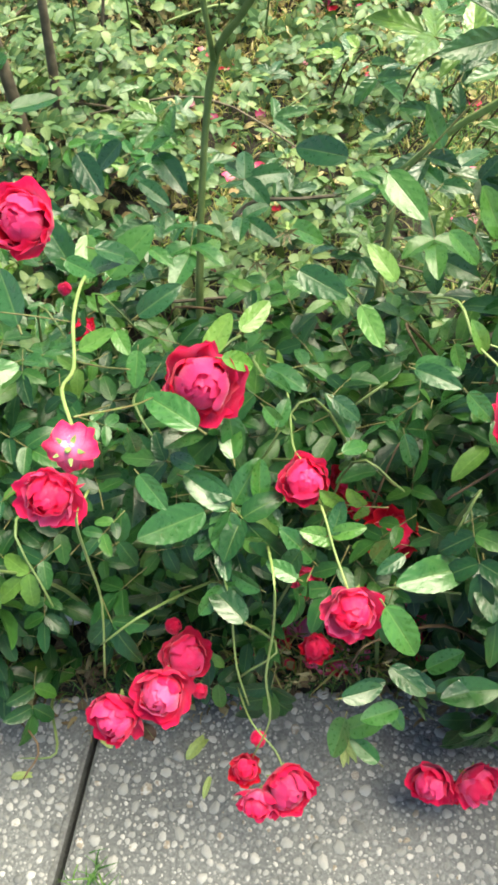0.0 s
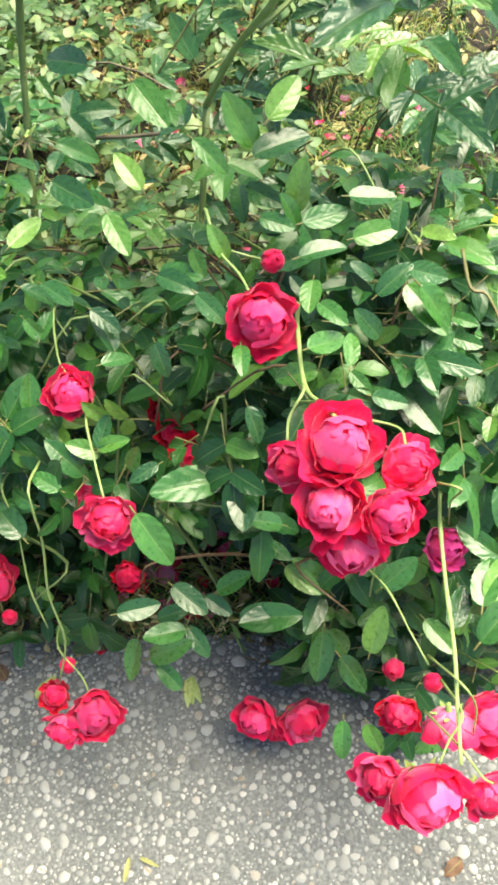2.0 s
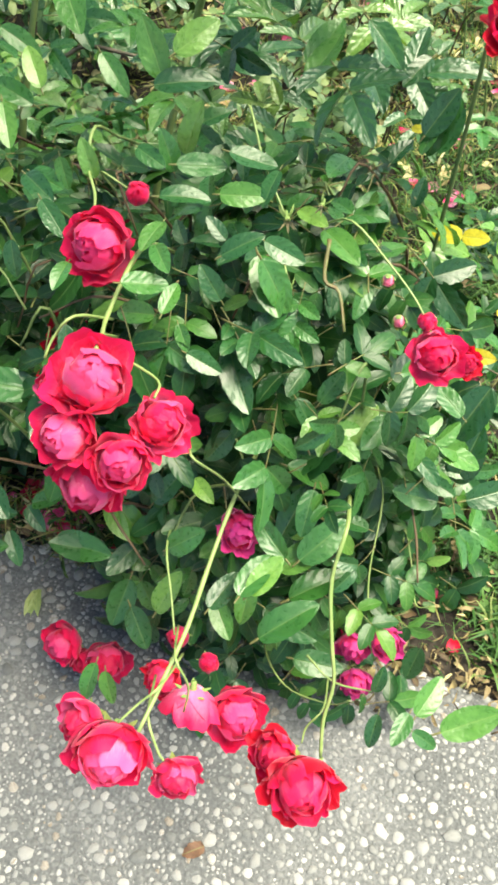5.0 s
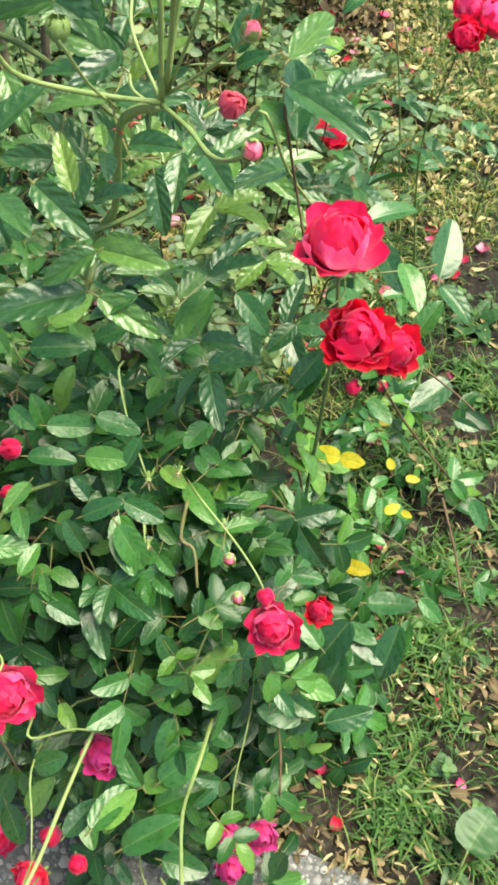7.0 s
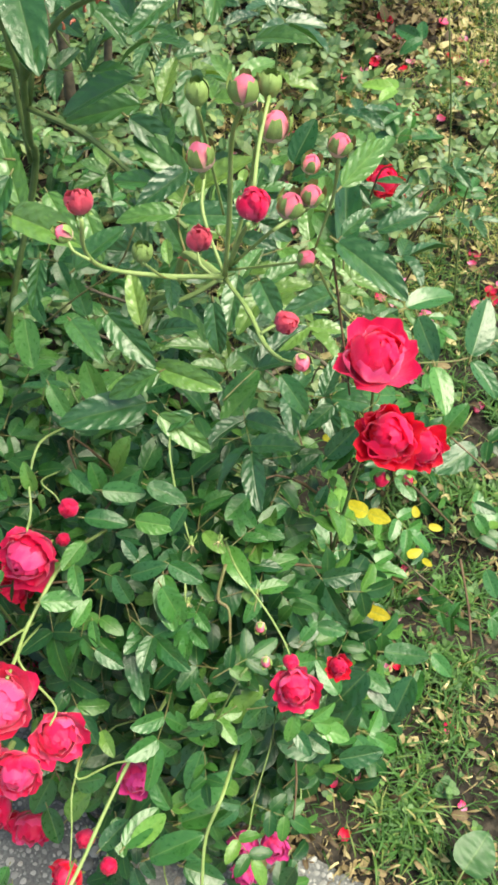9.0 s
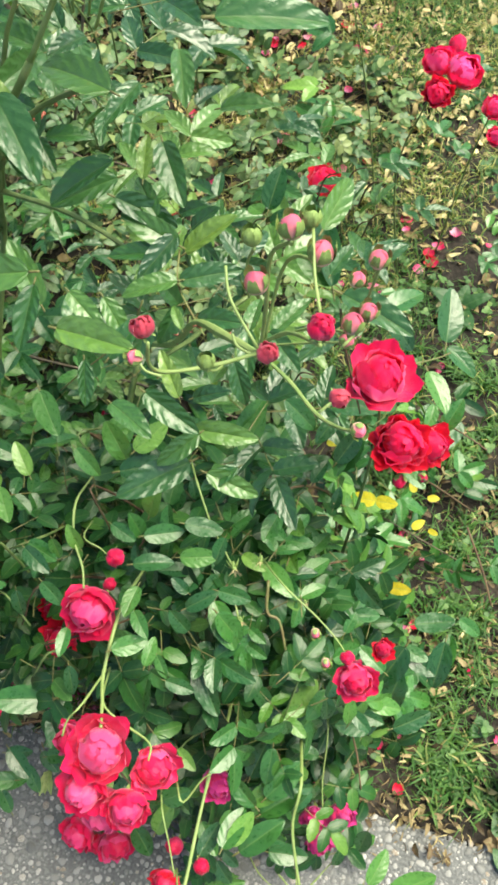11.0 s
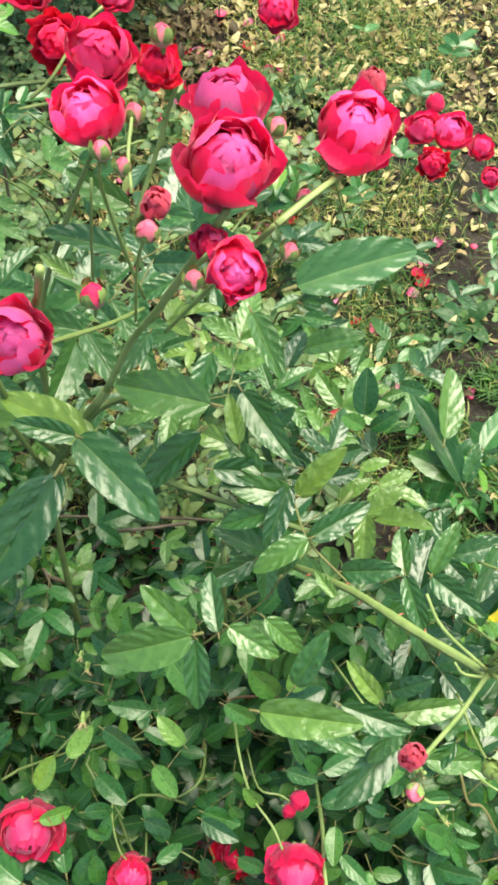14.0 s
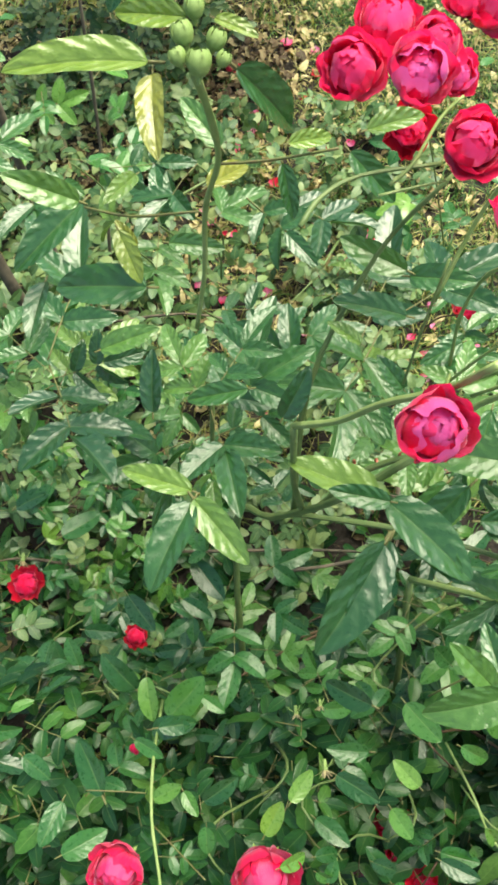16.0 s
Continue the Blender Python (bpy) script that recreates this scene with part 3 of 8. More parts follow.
def spray(bush, kinds, p, way, normal, scale=1.0):
    return part("leaf", rng.choice(kinds), bush, "", frame_to(p, way, normal, rng.uniform(-0.4, 0.4)) @ Matrix.Diagonal((scale, scale, scale, 1)))

# ---------------- ground and pavement ----------------
def line_up(a, b, n):
    return [a + (b - a) * i / (n - 1) for i in range(n)]


gx = [-300, -60, -12, -4] + line_up(-1.6, 1.6, 129) + [4, 12, 60, 300]
gy = [-300, -60, -12, -3] + line_up(-0.6, 3.0, 145) + [6, 14, 60, 300]
verts = []
for y in gy:
    for x in gx:
        near = max(0.0, 1 - max(abs(x) - 1.2, abs(y - 1.2) - 1.4, 0) * 2)
        z = near * (0.016 * noise.noise((x * 6, y * 6, 1)) + 0.008 * noise.noise((x * 24, y * 24, 2)))
        z += near * 0.004 * noise.noise((x * 70, y * 70, 5))
        if -1.25 < y < 0.44 and abs(x) < 3:
            z = min(z, 0) - (0.05 if y < 0.4 else 0.004)
        verts.append((x, y, z))
ground = thing("ground", "dark crumbly garden soil with moss and litter", "ground", "", "structure",
               mesh_of("ground", verts, grid_faces(len(gy), len(gx)), [mat_soil]))


def soil_z(x, y):
    return 0.016 * noise.noise((x * 6, y * 6, 1)) + 0.008 * noise.noise((x * 24, y * 24, 2))


def slab(name, outline, thick, label):
    """A paving slab with a worn, rounded top edge."""
    bm = bmesh.new()
    top = [bm.verts.new((x, y, 0)) for x, y in outline]
    f = bm.faces.new(top)
    if f.normal.z < 0:
        f.normal_flip()
    ex = bmesh.ops.extrude_face_region(bm, geom=[f])
    for v in ex["geom"]:
        if isinstance(v, bmesh.types.BMVert):
            v.co.z = -thick
    bmesh.ops.recalc_face_normals(bm, faces=bm.faces[:])
    rim = [e for e in bm.edges if all(abs(v.co.z) < 1e-6 for v in e.verts)]
    bmesh.ops.bevel(bm, geom=rim, offset=0.006, segments=3, affect="EDGES")
    me = bpy.data.meshes.new(name)
    bm.to_mesh(me)
    bm.free()
    me.materials.append(mat_concrete)
    return thing(name, label, "paving slab", "paving slabs", "structure", me)


slab_main = slab("pavement", [(-0.262, 0.43), (-0.345, -0.04), (-0.40, -0.42), (-0.52, -1.1), (0.74, -1.1), (0.74, 0.425), (0.3, 0.432)], 0.05, "grey exposed-aggregate concrete paving slab with pale pebbles")
slab_left = slab("pavement", [(-0.271, 0.432), (-0.355, -0.04), (-0.41, -0.42), (-0.53, -1.1), (-2.0, -1.1), (-2.0, 0.44), (-0.5, 0.44)], 0.05, "weathered grey exposed-aggregate slab beside a dark joint")
slab_right = slab("pavement", [(0.752, -1.1), (0.752, 0.42), (2.2, 0.42), (2.2, -1.1)], 0.05, "grey exposed-aggregate concrete paving slab")


def pebble_chunk(seed, cols=8, rows=5):
    r = np.random.RandomState(seed)
    th = np.linspace(0, 2 * np.pi, cols + 1)
    ph = np.linspace(0.02, np.pi / 2 + 0.25, rows)
    wob = 1 + 0.16 * np.sin(2 * th + r.rand() * 6) + 0.1 * np.sin(3 * th + r.rand() * 6)
    x = np.sin(ph)[:, None] * (np.cos(th) * wob)[None, :] * 0.5
    y = np.sin(ph)[:, None] * (np.sin(th) * wob)[None, :] * (0.34 + 0.14 * r.rand())
    z = np.broadcast_to((np.cos(ph))[:, None] * 0.2, x.shape)
    uv = np.zeros((x.size, 2))
    return np.stack([x, y, z], 2).reshape(-1, 3), grid_faces(rows, cols + 1), uv


pebble_chunks = [pebble_chunk(400 + i) for i in range(8)]
grit_chunks = [pebble_chunk(420 + i, 6, 3) for i in range(8)]
pebble_kinds = [big_mesh("pebble", [(*c, 0)], [mat_pebble]) for c in pebble_chunks]
spots = {}
loose = []
singles = 0
prng = random.Random(5)


def room(x, y, r):
    cx, cy = int(x / 0.02), int(y / 0.02)
    for i in (-1, 0, 1):
        for j in (-1, 0, 1):
            for px, py, pr in spots.get((cx + i, cy + j), ()):
                if (px - x) ** 2 + (py - y) ** 2 < (0.42 * (pr + r)) ** 2:
                    return False
    spots.setdefault((cx, cy), []).append((x, y, r))
    return True


picks = []
for lo, hi, tries in ((0.013, 0.019, 500), (0.009, 0.013, 3500), (0.006, 0.009, 22000), (0.0028, 0.006, 60000)):
    for k in range(tries):
        x, y, s = prng.uniform(-0.6, 0.74), prng.uniform(-0.08, 0.425), prng.uniform(lo, hi)
        edge = -0.262 - (0.43 - y) * 0.177
        if edge - 0.012 - s / 2 < x < edge + s / 2 + 0.003 or x > 0.735 - s / 2:
            continue
        if room(x, y, s):
            picks.append((x, y, s))
picks.sort(key=lambda q: -q[2])
for x, y, s in picks:
    m = pose(x, y, -0.12 * s * prng.random(), 0, 0, prng.uniform(0, 360)) @ Matrix.Diagonal((s, s, s * prng.uniform(0.5, 0.9), 1))
    k = prng.randrange(8)
    if singles < 300 and s > 0.0085 and 0.0 < x < 0.45 and 0.03 < y < 0.33:
        part("pebble", pebble_kinds[k], slab_main, "", m)
        singles += 1
    else:
        loose.append((*turned((pebble_chunks if s > 0.0065 else grit_chunks)[k], m), 0))
gravel = part("pebbles", big_mesh("pebbles", loose, [mat_pebbles]), slab_main, "pale and grey pebbles set in the concrete")
gravel["kind"] = "stuff"


# ---------------- plants: shared layout ----------------
def step(a, b, v):
    t = min(max((v - a) / (b - a), 0), 1)
    return t * t * (3 - 2 * t)


def low_top(x, y):
    """Height of the low rose's leafy dome over the ground."""
    n1 = noise.noise((x * 5, y * 5, 3))
    n2 = noise.noise((x * 13, y * 13, 8))
    front = step(0.27, 0.44, y + 0.04 * n1)
    back = 1 + 0.06 * step(0.5, 0.66, y) - 0.92 * step(0.66, 0.88, y + 0.05 * n2)
    right = 1 - step(0.36, 0.52, x + 0.06 * n1 + 0.22 * step(0.6, 0.9, y))
    return max(0.0, (0.52 + 0.05 * n1 + 0.05 * n2) * front * back * right)


def cover_top(x, y):
    n1 = noise.noise((x * 4, y * 4, 13))
    n2 = noise.noise((x * 11, y * 11, 18))
    lim = 0.2 + 0.1 * step(1.38, 1.55, y) * (1 - step(1.8, 2.0, y)) - 0.25 * step(1.9, 2.2, y)
    right = 1 - step(lim - 0.08, lim + 0.08, x + 0.12 * n1)
    return max(0.0, (0.13 + 0.07 * n1 + 0.04 * n2) * step(0.7, 0.88, y) * right)


def slope(top, x, y):
    e = 0.02
    g = Vector((top(x - e, y) - top(x + e, y), top(x, y - e) - top(x, y + e), 2 * e))
    return g.normalized()


def leaf_pose(p, n, droop, r):
    """Leaf normal near n and up, blade pointing out and down."""
    nor = (n * 0.7 + Vector((0, -0.15, 0.75)) + Vector((r.gauss(0, 0.4), r.gauss(0, 0.4), r.gauss(0, 0.25)))).normalized()
    a = r.uniform(0, 6.2832)
    way = Vector((math.cos(a), math.sin(a), 0)) + Vector((n.x, n.y, 0)) * 0.5
    way = way - nor * way.dot(nor)
    way.z -= droop
    return frame_to(p, way, nor, r.gauss(0, 0.3))


def fill(bush, top, area, kinds, rough, singles, total, seed, droop=0.3, mats=None, thin=1.6, keep=None):
    """Leaves over a dome: single ones near its skin, the rest joined."""
    r = random.Random(seed)
    x0, x1, y0, y1 = area
    chunks, n = [], 0
    tries = 0
    while n < total and tries < total * 20:
        tries += 1
        x, y = r.uniform(x0, x1), r.uniform(y0, y1)
        h = top(x, y)
        if h < 0.05 or r.random() > 0.35 + h:
            continue
        deep = r.random() ** thin
        z = h * (0.93 - 0.8 * deep) if n >= singles else h * (0.93 - 0.25 * deep)
        if z < 0.02:
            continue
        p = Vector((x, y, z))
        if keep and not keep(p):
            continue
        s = r.uniform(0.62, 1.05)
        m = leaf_pose(p, slope(top, x, y), droop, r) @ Matrix.Diagonal((s, s, s, 1))
        if n < singles:
            part("leaf", r.choice(kinds), bush, "", m)
        else:
            for c, f, u, sl in r.choice(rough):
                chunks.append((*turned((c, f, u), m), sl))
        n += 1
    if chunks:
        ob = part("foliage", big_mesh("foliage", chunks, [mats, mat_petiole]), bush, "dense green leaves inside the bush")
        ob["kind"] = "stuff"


def twigs(bush, top, area, count, seed, mat, r0=0.0021, lift=0.9):
    """Branching twigs that carry the leaves, from the ground outwards."""
    r = random.Random(seed)
    x0, x1, y0, y1 = area
    for k in range(count):
        x, y = r.uniform(x0, x1), r.uniform(y0, y1)
        h = top(x, y)
        if h < 0.1:
            continue
        bx, by = x + r.uniform(-0.2, 0.2), max(0.46, y + r.uniform(-0.05, 0.2))
        pts = [(bx, by, 0), ((x + bx) / 2 + r.uniform(-0.04, 0.04), (y + by) / 2, h * 0.6), (x, y, h * lift), (x + r.uniform(-0.06, 0.06), y - r.uniform(0, 0.07), h * (lift - r.uniform(0, 0.12)))]
        part("cane", big_mesh("cane", [(*tube(pts, r0 * r.uniform(0.8, 1.4), 0.0009, 6, 0.2, k), 0)], [mat if r.random() < 0.4 else mat_stem_dark]), bush)


low_rose = thing("rose_bush", "low rose bush with red blooms spilling over the paving", "rose bush", "rose bushes", m=pose(0.05, 0.6, 0))
right_rose = thing("rose_bush", "rose bush edge with red blooms beside weedy grass", "rose bush", "rose bushes", m=pose(0.35, 0.7, 0))
tall_rose = thing("rose_bush", "tall rose with upright canes, glossy leaves and bud clusters", "rose bush", "rose bushes", m=pose(0.12, 0.95, 0))
back_rose = thing("rose_bush", "rose canes with small clusters of deep red blooms", "rose bush", "rose bushes", m=pose(0.36, 1.4, 0))
ground_cover = thing("ground_cover", "low shrub with small pale green rounded leaves", "shrub", m=pose(-0.2, 1.3, 0))

# ---------------- blooms in their places ----------------
rose(low_rose, (0.219, 0.328, 0.550), 0.053, (0.11, -0.35, 0.93), "open")
rose(low_rose, (0.182, 0.334, 0.516), 0.036, (-0.53, -0.64, 0.55), "nodding")
rose(low_rose, (0.265, 0.331, 0.515), 0.043, (0.70, -0.47, 0.53), "nodding")
rose(low_rose, (0.209, 0.296, 0.523), 0.043, (-0.18, -0.76, 0.63), "open")
rose(low_rose, (0.251, 0.292, 0.515), 0.039, (0.36, -0.79, 0.50), "full")
rose(low_rose, (0.223, 0.289, 0.480), 0.050, (0.05, -1.00, 0.04), "open")
rose(low_rose, (0.164, 0.447, 0.544), 0.051, (0.00, -0.80, 0.59), "full")
rose(low_rose, (0.173, 0.504, 0.548), 0.026, (0.30, -0.62, 0.73), "half")
rose(low_rose, (-0.005, 0.451, 0.462), 0.041, (0.11, -0.64, 0.76), "full")
rose(low_rose, (0.029, 0.350, 0.419), 0.045, (0.09, -0.87, 0.48), "nodding")
rose(low_rose, (0.306, 0.358, 0.342), 0.042, (0.38, -0.67, 0.64), "purple")
rose(low_rose, (0.273, 0.159, 0.312), 0.060, (0.27, -0.87, 0.42), "open")
rose(low_rose, (0.238, 0.175, 0.304), 0.041, (-0.38, -0.77, 0.52), "nodding")
rose(low_rose, (0.323, 0.167, 0.283), 0.038, (0.56, -0.75, 0.36), "nodding")
rose(low_rose, (0.303, 0.234, 0.240), 0.046, (0.05, -0.62, -0.79), "nodding")
rose(low_rose, (0.341, 0.246, 0.216), 0.051, (0.52, -0.64, 0.57), "full")
rose(low_rose, (0.260, 0.301, 0.207), 0.028, (-0.19, -0.76, 0.62), "half")
rose(low_rose, (0.261, 0.259, 0.204), 0.039, (-0.30, -0.83, 0.47), "deep")
rose(low_rose, (0.297, 0.289, 0.204), 0.026, (0.50, -0.36, 0.79), "half")
rose(low_rose, (0.418, 0.192, 0.283), 0.057, (0.38, -0.79, 0.48), "deep")
rose(low_rose, (0.387, 0.211, 0.277), 0.041, (-0.26, -0.69, 0.67), "deep")
rose(low_rose, (0.447, 0.398, 0.122), 0.039, (0.52, -0.63, 0.58), "purple")
rose(low_rose, (0.413, 0.386, 0.109), 0.037, (0.03, -0.87, 0.49), "purple")
rose(low_rose, (0.427, 0.362, 0.076), 0.038, (0.32, -0.87, 0.38), "purple")
rose(low_rose, (-0.146, 0.330, 0.293), 0.052, (-0.05, -0.71, 0.70), "open")
rose(low_rose, (-0.194, 0.318, 0.264), 0.051, (-0.31, -0.78, 0.55), "full")
rose(low_rose, (-0.126, 0.373, 0.271), 0.048, (0.34, -0.37, 0.86), "full")
rose(low_rose, (-0.145, 0.418, 0.242), 0.024, (0.34, -0.29, 0.90), "half")
rose(low_rose, (-0.117, 0.352, 0.233), 0.022, (0.34, -0.54, 0.77), "half")
rose(low_rose, (-0.033, 0.270, 0.177), 0.050, (0.38, -0.67, 0.64), "full")
rose(low_rose, (-0.065, 0.257, 0.172), 0.037, (-0.23, -0.93, 0.30), "nodding")
rose(low_rose, (-0.076, 0.289, 0.183), 0.030, (-0.09, -0.56, 0.82), "deep")
rose(low_rose, (-0.061, 0.314, 0.199), 0.023, (0.11, -0.56, 0.82), "half")
rose(low_rose, (0.115, 0.294, 0.084), 0.044, (-0.41, -0.70, 0.59), "full")
rose(low_rose, (0.169, 0.293, 0.076), 0.048, (0.50, -0.73, 0.46), "nodding")
rose(low_rose, (0.140, 0.292, 0.055), 0.032, (0.08, -0.91, 0.41), "deep")
rose(low_rose, (-0.083, 0.489, 0.550), 0.059, (0.15, -0.71, 0.69), "full")
rose(low_rose, (-0.180, 0.499, 0.715), 0.044, (-0.14, -0.63, 0.77), "full")
rose(low_rose, (-0.212, 0.622, 0.527), 0.017, (0.16, -0.30, 0.94), "half")
rose(low_rose, (-0.187, 0.385, 0.560), 0.043, (-0.06, -0.90, 0.43), "nodding")
rose(low_rose, (-0.157, 0.387, 0.620), 0.030, (-0.05, 0.69, -0.72), "nodding")
rose(low_rose, (-0.006, 0.404, 0.363), 0.028, (-0.23, -0.68, 0.69), "nodding", tucked=True)
rose(low_rose, (0.080, 0.469, 0.329), 0.046, (-0.14, -0.55, 0.82), "deep", tucked=True)
rose(low_rose, (0.051, 0.514, 0.313), 0.034, (0.06, -0.56, 0.83), "deep", tucked=True)
rose(low_rose, (-0.001, 0.392, 0.234), 0.03, (0.04, -0.77, 0.63), "deep", tucked=True)
rose(low_rose, (0.156, 0.501, 0.478), 0.019, (0.34, -0.54, 0.77), "half")
rose(low_rose, (0.043, 0.549, 0.300), 0.042, (0.12, -0.28, 0.95), "deep", tucked=True)
rose(low_rose, (-0.281, 0.821, 0.250), 0.032, (0.12, -0.28, 0.95), "deep")
rose(low_rose, (-0.370, 0.845, 0.450), 0.039, (0.12, -0.28, 0.95), "deep")
rose(right_rose, (0.391, 0.652, 0.725), 0.056, (0.12, -0.08, 0.99), "nodding")
rose(right_rose, (0.419, 0.629, 0.662), 0.049, (0.11, -0.51, 0.85), "deep")
rose(right_rose, (0.448, 0.645, 0.640), 0.037, (0.66, -0.39, 0.65), "deep")
bud(right_rose, (0.425, 0.610, 0.625), 0.014, (0.12, -0.87, 0.48), "red")
bud(right_rose, (0.445, 0.619, 0.625), 0.010, (0.59, -0.65, 0.49), "red")
rose(right_rose, (0.424, 0.454, 0.510), 0.038, (0.32, -0.70, 0.64), "nodding")
rose(right_rose, (0.411, 0.468, 0.528), 0.019, (0.07, -0.19, 0.98), "half")
rose(right_rose, (0.446, 0.513, 0.444), 0.022, (0.22, -0.50, 0.83), "deep")
bud(right_rose, (0.393, 0.457, 0.532), 0.010, (0.39, -0.84, 0.37), "pale")
bud(right_rose, (0.378, 0.477, 0.548), 0.010, (0.40, -0.86, 0.31), "pale")
rose(right_rose, (0.241, 1.178, 0.439), 0.045, (0.28, -0.18, 0.94), "deep")
rose(back_rose, (0.372, 1.257, 0.597), 0.042, (-0.15, -0.23, 0.96), "full")
rose(back_rose, (0.404, 1.252, 0.590), 0.044, (0.40, -0.26, 0.88), "globe")
rose(back_rose, (0.391, 1.294, 0.601), 0.033, (0.15, 0.22, 0.96), "half")
rose(back_rose, (0.378, 1.210, 0.584), 0.036, (0.06, -0.79, 0.60), "deep")
rose(back_rose, (0.459, 1.308, 0.499), 0.032, (0.11, -0.44, 0.89), "full")
rose(back_rose, (0.467, 1.273, 0.480), 0.026, (0.11, -0.44, 0.89), "full")
rose(back_rose, (0.200, 1.617, 0.516), 0.062, (0.09, -0.61, 0.79), "full")
rose(tall_rose, (0.201, 0.718, 1.127), 0.041, (0.27, -0.26, 0.93), "globe")
rose(tall_rose, (0.200, 0.774, 1.109), 0.037, (0.15, 0.22, 0.96), "globe")
rose(tall_rose, (0.188, 0.700, 1.097), 0.018, (-0.27, -0.96, 0.10), "nodding")
rose(tall_rose, (0.203, 0.664, 1.122), 0.024, (0.16, -0.74, 0.65), "globe")
rose(tall_rose, (0.258, 0.738, 1.116), 0.037, (0.23, -0.17, 0.96), "globe")
rose(tall_rose, (0.271, 0.784, 1.103), 0.021, (0.23, 0.21, 0.95), "faded")
rose(tall_rose, (0.139, 0.748, 1.138), 0.031, (-0.05, -0.15, 0.99), "globe")
rose(tall_rose, (0.172, 0.690, 1.139), 0.018, (0.02, -0.34, 0.94), "faded")
bud(tall_rose, (0.158, 0.756, 1.128), 0.011, (0.15, 0.22, 0.96), "pale")
bud(tall_rose, (0.167, 0.680, 1.134), 0.011, (0.13, -0.26, 0.96), "pale")
bud(tall_rose, (0.146, 0.726, 1.137), 0.010, (-0.00, 0.22, 0.98), "pale")
bud(tall_rose, (0.155, 0.719, 1.133), 0.009, (0.23, 0.21, 0.95), "pale")
bud(tall_rose, (0.223, 0.756, 1.109), 0.011, (0.44, 0.20, 0.88), "pale")
bud(tall_rose, (0.224, 0.696, 1.090), 0.010, (0.37, 0.20, 0.91), "pale")
bud(tall_rose, (0.182, 0.673, 1.107), 0.010, (0.06, 0.09, 0.99), "pale")
bud(tall_rose, (0.142, 0.656, 1.126), 0.012, (0.07, 0.16, 0.99), "red")
bud(tall_rose, (0.233, 0.739, 1.077), 0.010, (0.45, 0.13, 0.88), "pale")
rose(tall_rose, (0.086, 0.674, 1.074), 0.037, (0.20, -0.37, 0.90), "globe")
bud(tall_rose, (0.166, 0.833, 1.108), 0.013, (0.15, 0.27, 0.95), "pale")
rose(tall_rose, (0.181, 0.864, 1.043), 0.015, (0.23, 0.08, 0.97), "faded")
rose(tall_rose, (0.071, 0.877, 1.127), 0.037, (-0.27, -0.40, 0.88), "full")
rose(tall_rose, (0.104, 0.847, 1.142), 0.033, (0.19, -0.55, 0.81), "globe")
rose(tall_rose, (0.096, 0.915, 1.122), 0.040, (0.07, 0.07, 1.00), "full")
rose(tall_rose, (0.121, 0.894, 1.119), 0.033, (0.48, -0.28, 0.83), "full")
rose(tall_rose, (0.134, 0.894, 1.094), 0.024, (0.51, -0.59, 0.63), "globe")
rose(tall_rose, (0.101, 0.859, 1.092), 0.027, (0.02, -0.88, 0.47), "deep")
rose(tall_rose, (0.132, 0.828, 1.106), 0.036, (0.29, -0.55, 0.79), "full")
rose(tall_rose, (0.160, 0.830, 1.092), 0.024, (0.40, -0.28, 0.87), "deep")
rose(tall_rose, (0.166, 0.947, 1.096), 0.034, (0.31, -0.37, 0.87), "full")
rose(tall_rose, (0.150, 0.951, 1.100), 0.025, (-0.05, -0.17, 0.98), "full")
bud(tall_rose, (0.001, 0.789, 1.245), 0.008, (0.09, 0.51, 0.85), "green")
bud(tall_rose, (-0.005, 0.780, 1.241), 0.009, (-0.16, 0.50, 0.85), "green")
bud(tall_rose, (0.008, 0.777, 1.238), 0.008, (0.51, 0.45, 0.74), "green")
bud(tall_rose, (-0.000, 0.769, 1.235), 0.010, (0.16, 0.51, 0.85), "green")
bud(tall_rose, (-0.008, 0.772, 1.237), 0.007, (-0.27, 0.49, 0.83), "green")
bud(tall_rose, (0.010, 0.770, 1.234), 0.006, (0.64, 0.40, 0.66), "green")
rose(tall_rose, (0.366, 0.464, 1.015), 0.019, (0.11, -0.27, 0.96), "half")
rose(tall_rose, (0.376, 0.487, 0.924), 0.017, (0.53, -0.49, 0.69), "faded")
bud(tall_rose, (0.390, 0.475, 0.913), 0.010, (0.53, -0.73, 0.43), "pale")
rose(tall_rose, (0.261, 0.487, 0.957), 0.018, (-0.08, -0.08, 0.99), "faded")
bud(tall_rose, (0.260, 0.471, 0.948), 0.010, (-0.39, -0.53, 0.75), "pale")
rose(tall_rose, (0.338, 0.468, 0.981), 0.016, (0.11, -0.27, 0.96), "faded")
bud(tall_rose, (0.357, 0.503, 1.023), 0.014, (0.05, 0.19, 0.98), "pale")
bud(tall_rose, (0.340, 0.509, 1.031), 0.014, (-0.08, 0.13, 0.99), "pale")
bud(tall_rose, (0.325, 0.496, 1.001), 0.014, (-0.15, 0.09, 0.98), "pale")
bud(tall_rose, (0.323, 0.499, 1.030), 0.010, (-0.15, 0.09, 0.98), "green")
bud(tall_rose, (0.349, 0.515, 1.032), 0.010, (0.05, 0.19, 0.98), "green")
bud(tall_rose, (0.385, 0.509, 1.019), 0.011, (0.19, 0.12, 0.97), "pale")
bud(tall_rose, (0.377, 0.498, 1.014), 0.009, (0.19, 0.12, 0.97), "pale")
bud(tall_rose, (0.380, 0.470, 1.015), 0.012, (0.15, 0.17, 0.97), "pale")
bud(tall_rose, (0.386, 0.477, 1.017), 0.010, (0.19, 0.12, 0.97), "pale")
bud(tall_rose, (0.373, 0.515, 0.942), 0.010, (0.49, -0.06, 0.87), "pale")
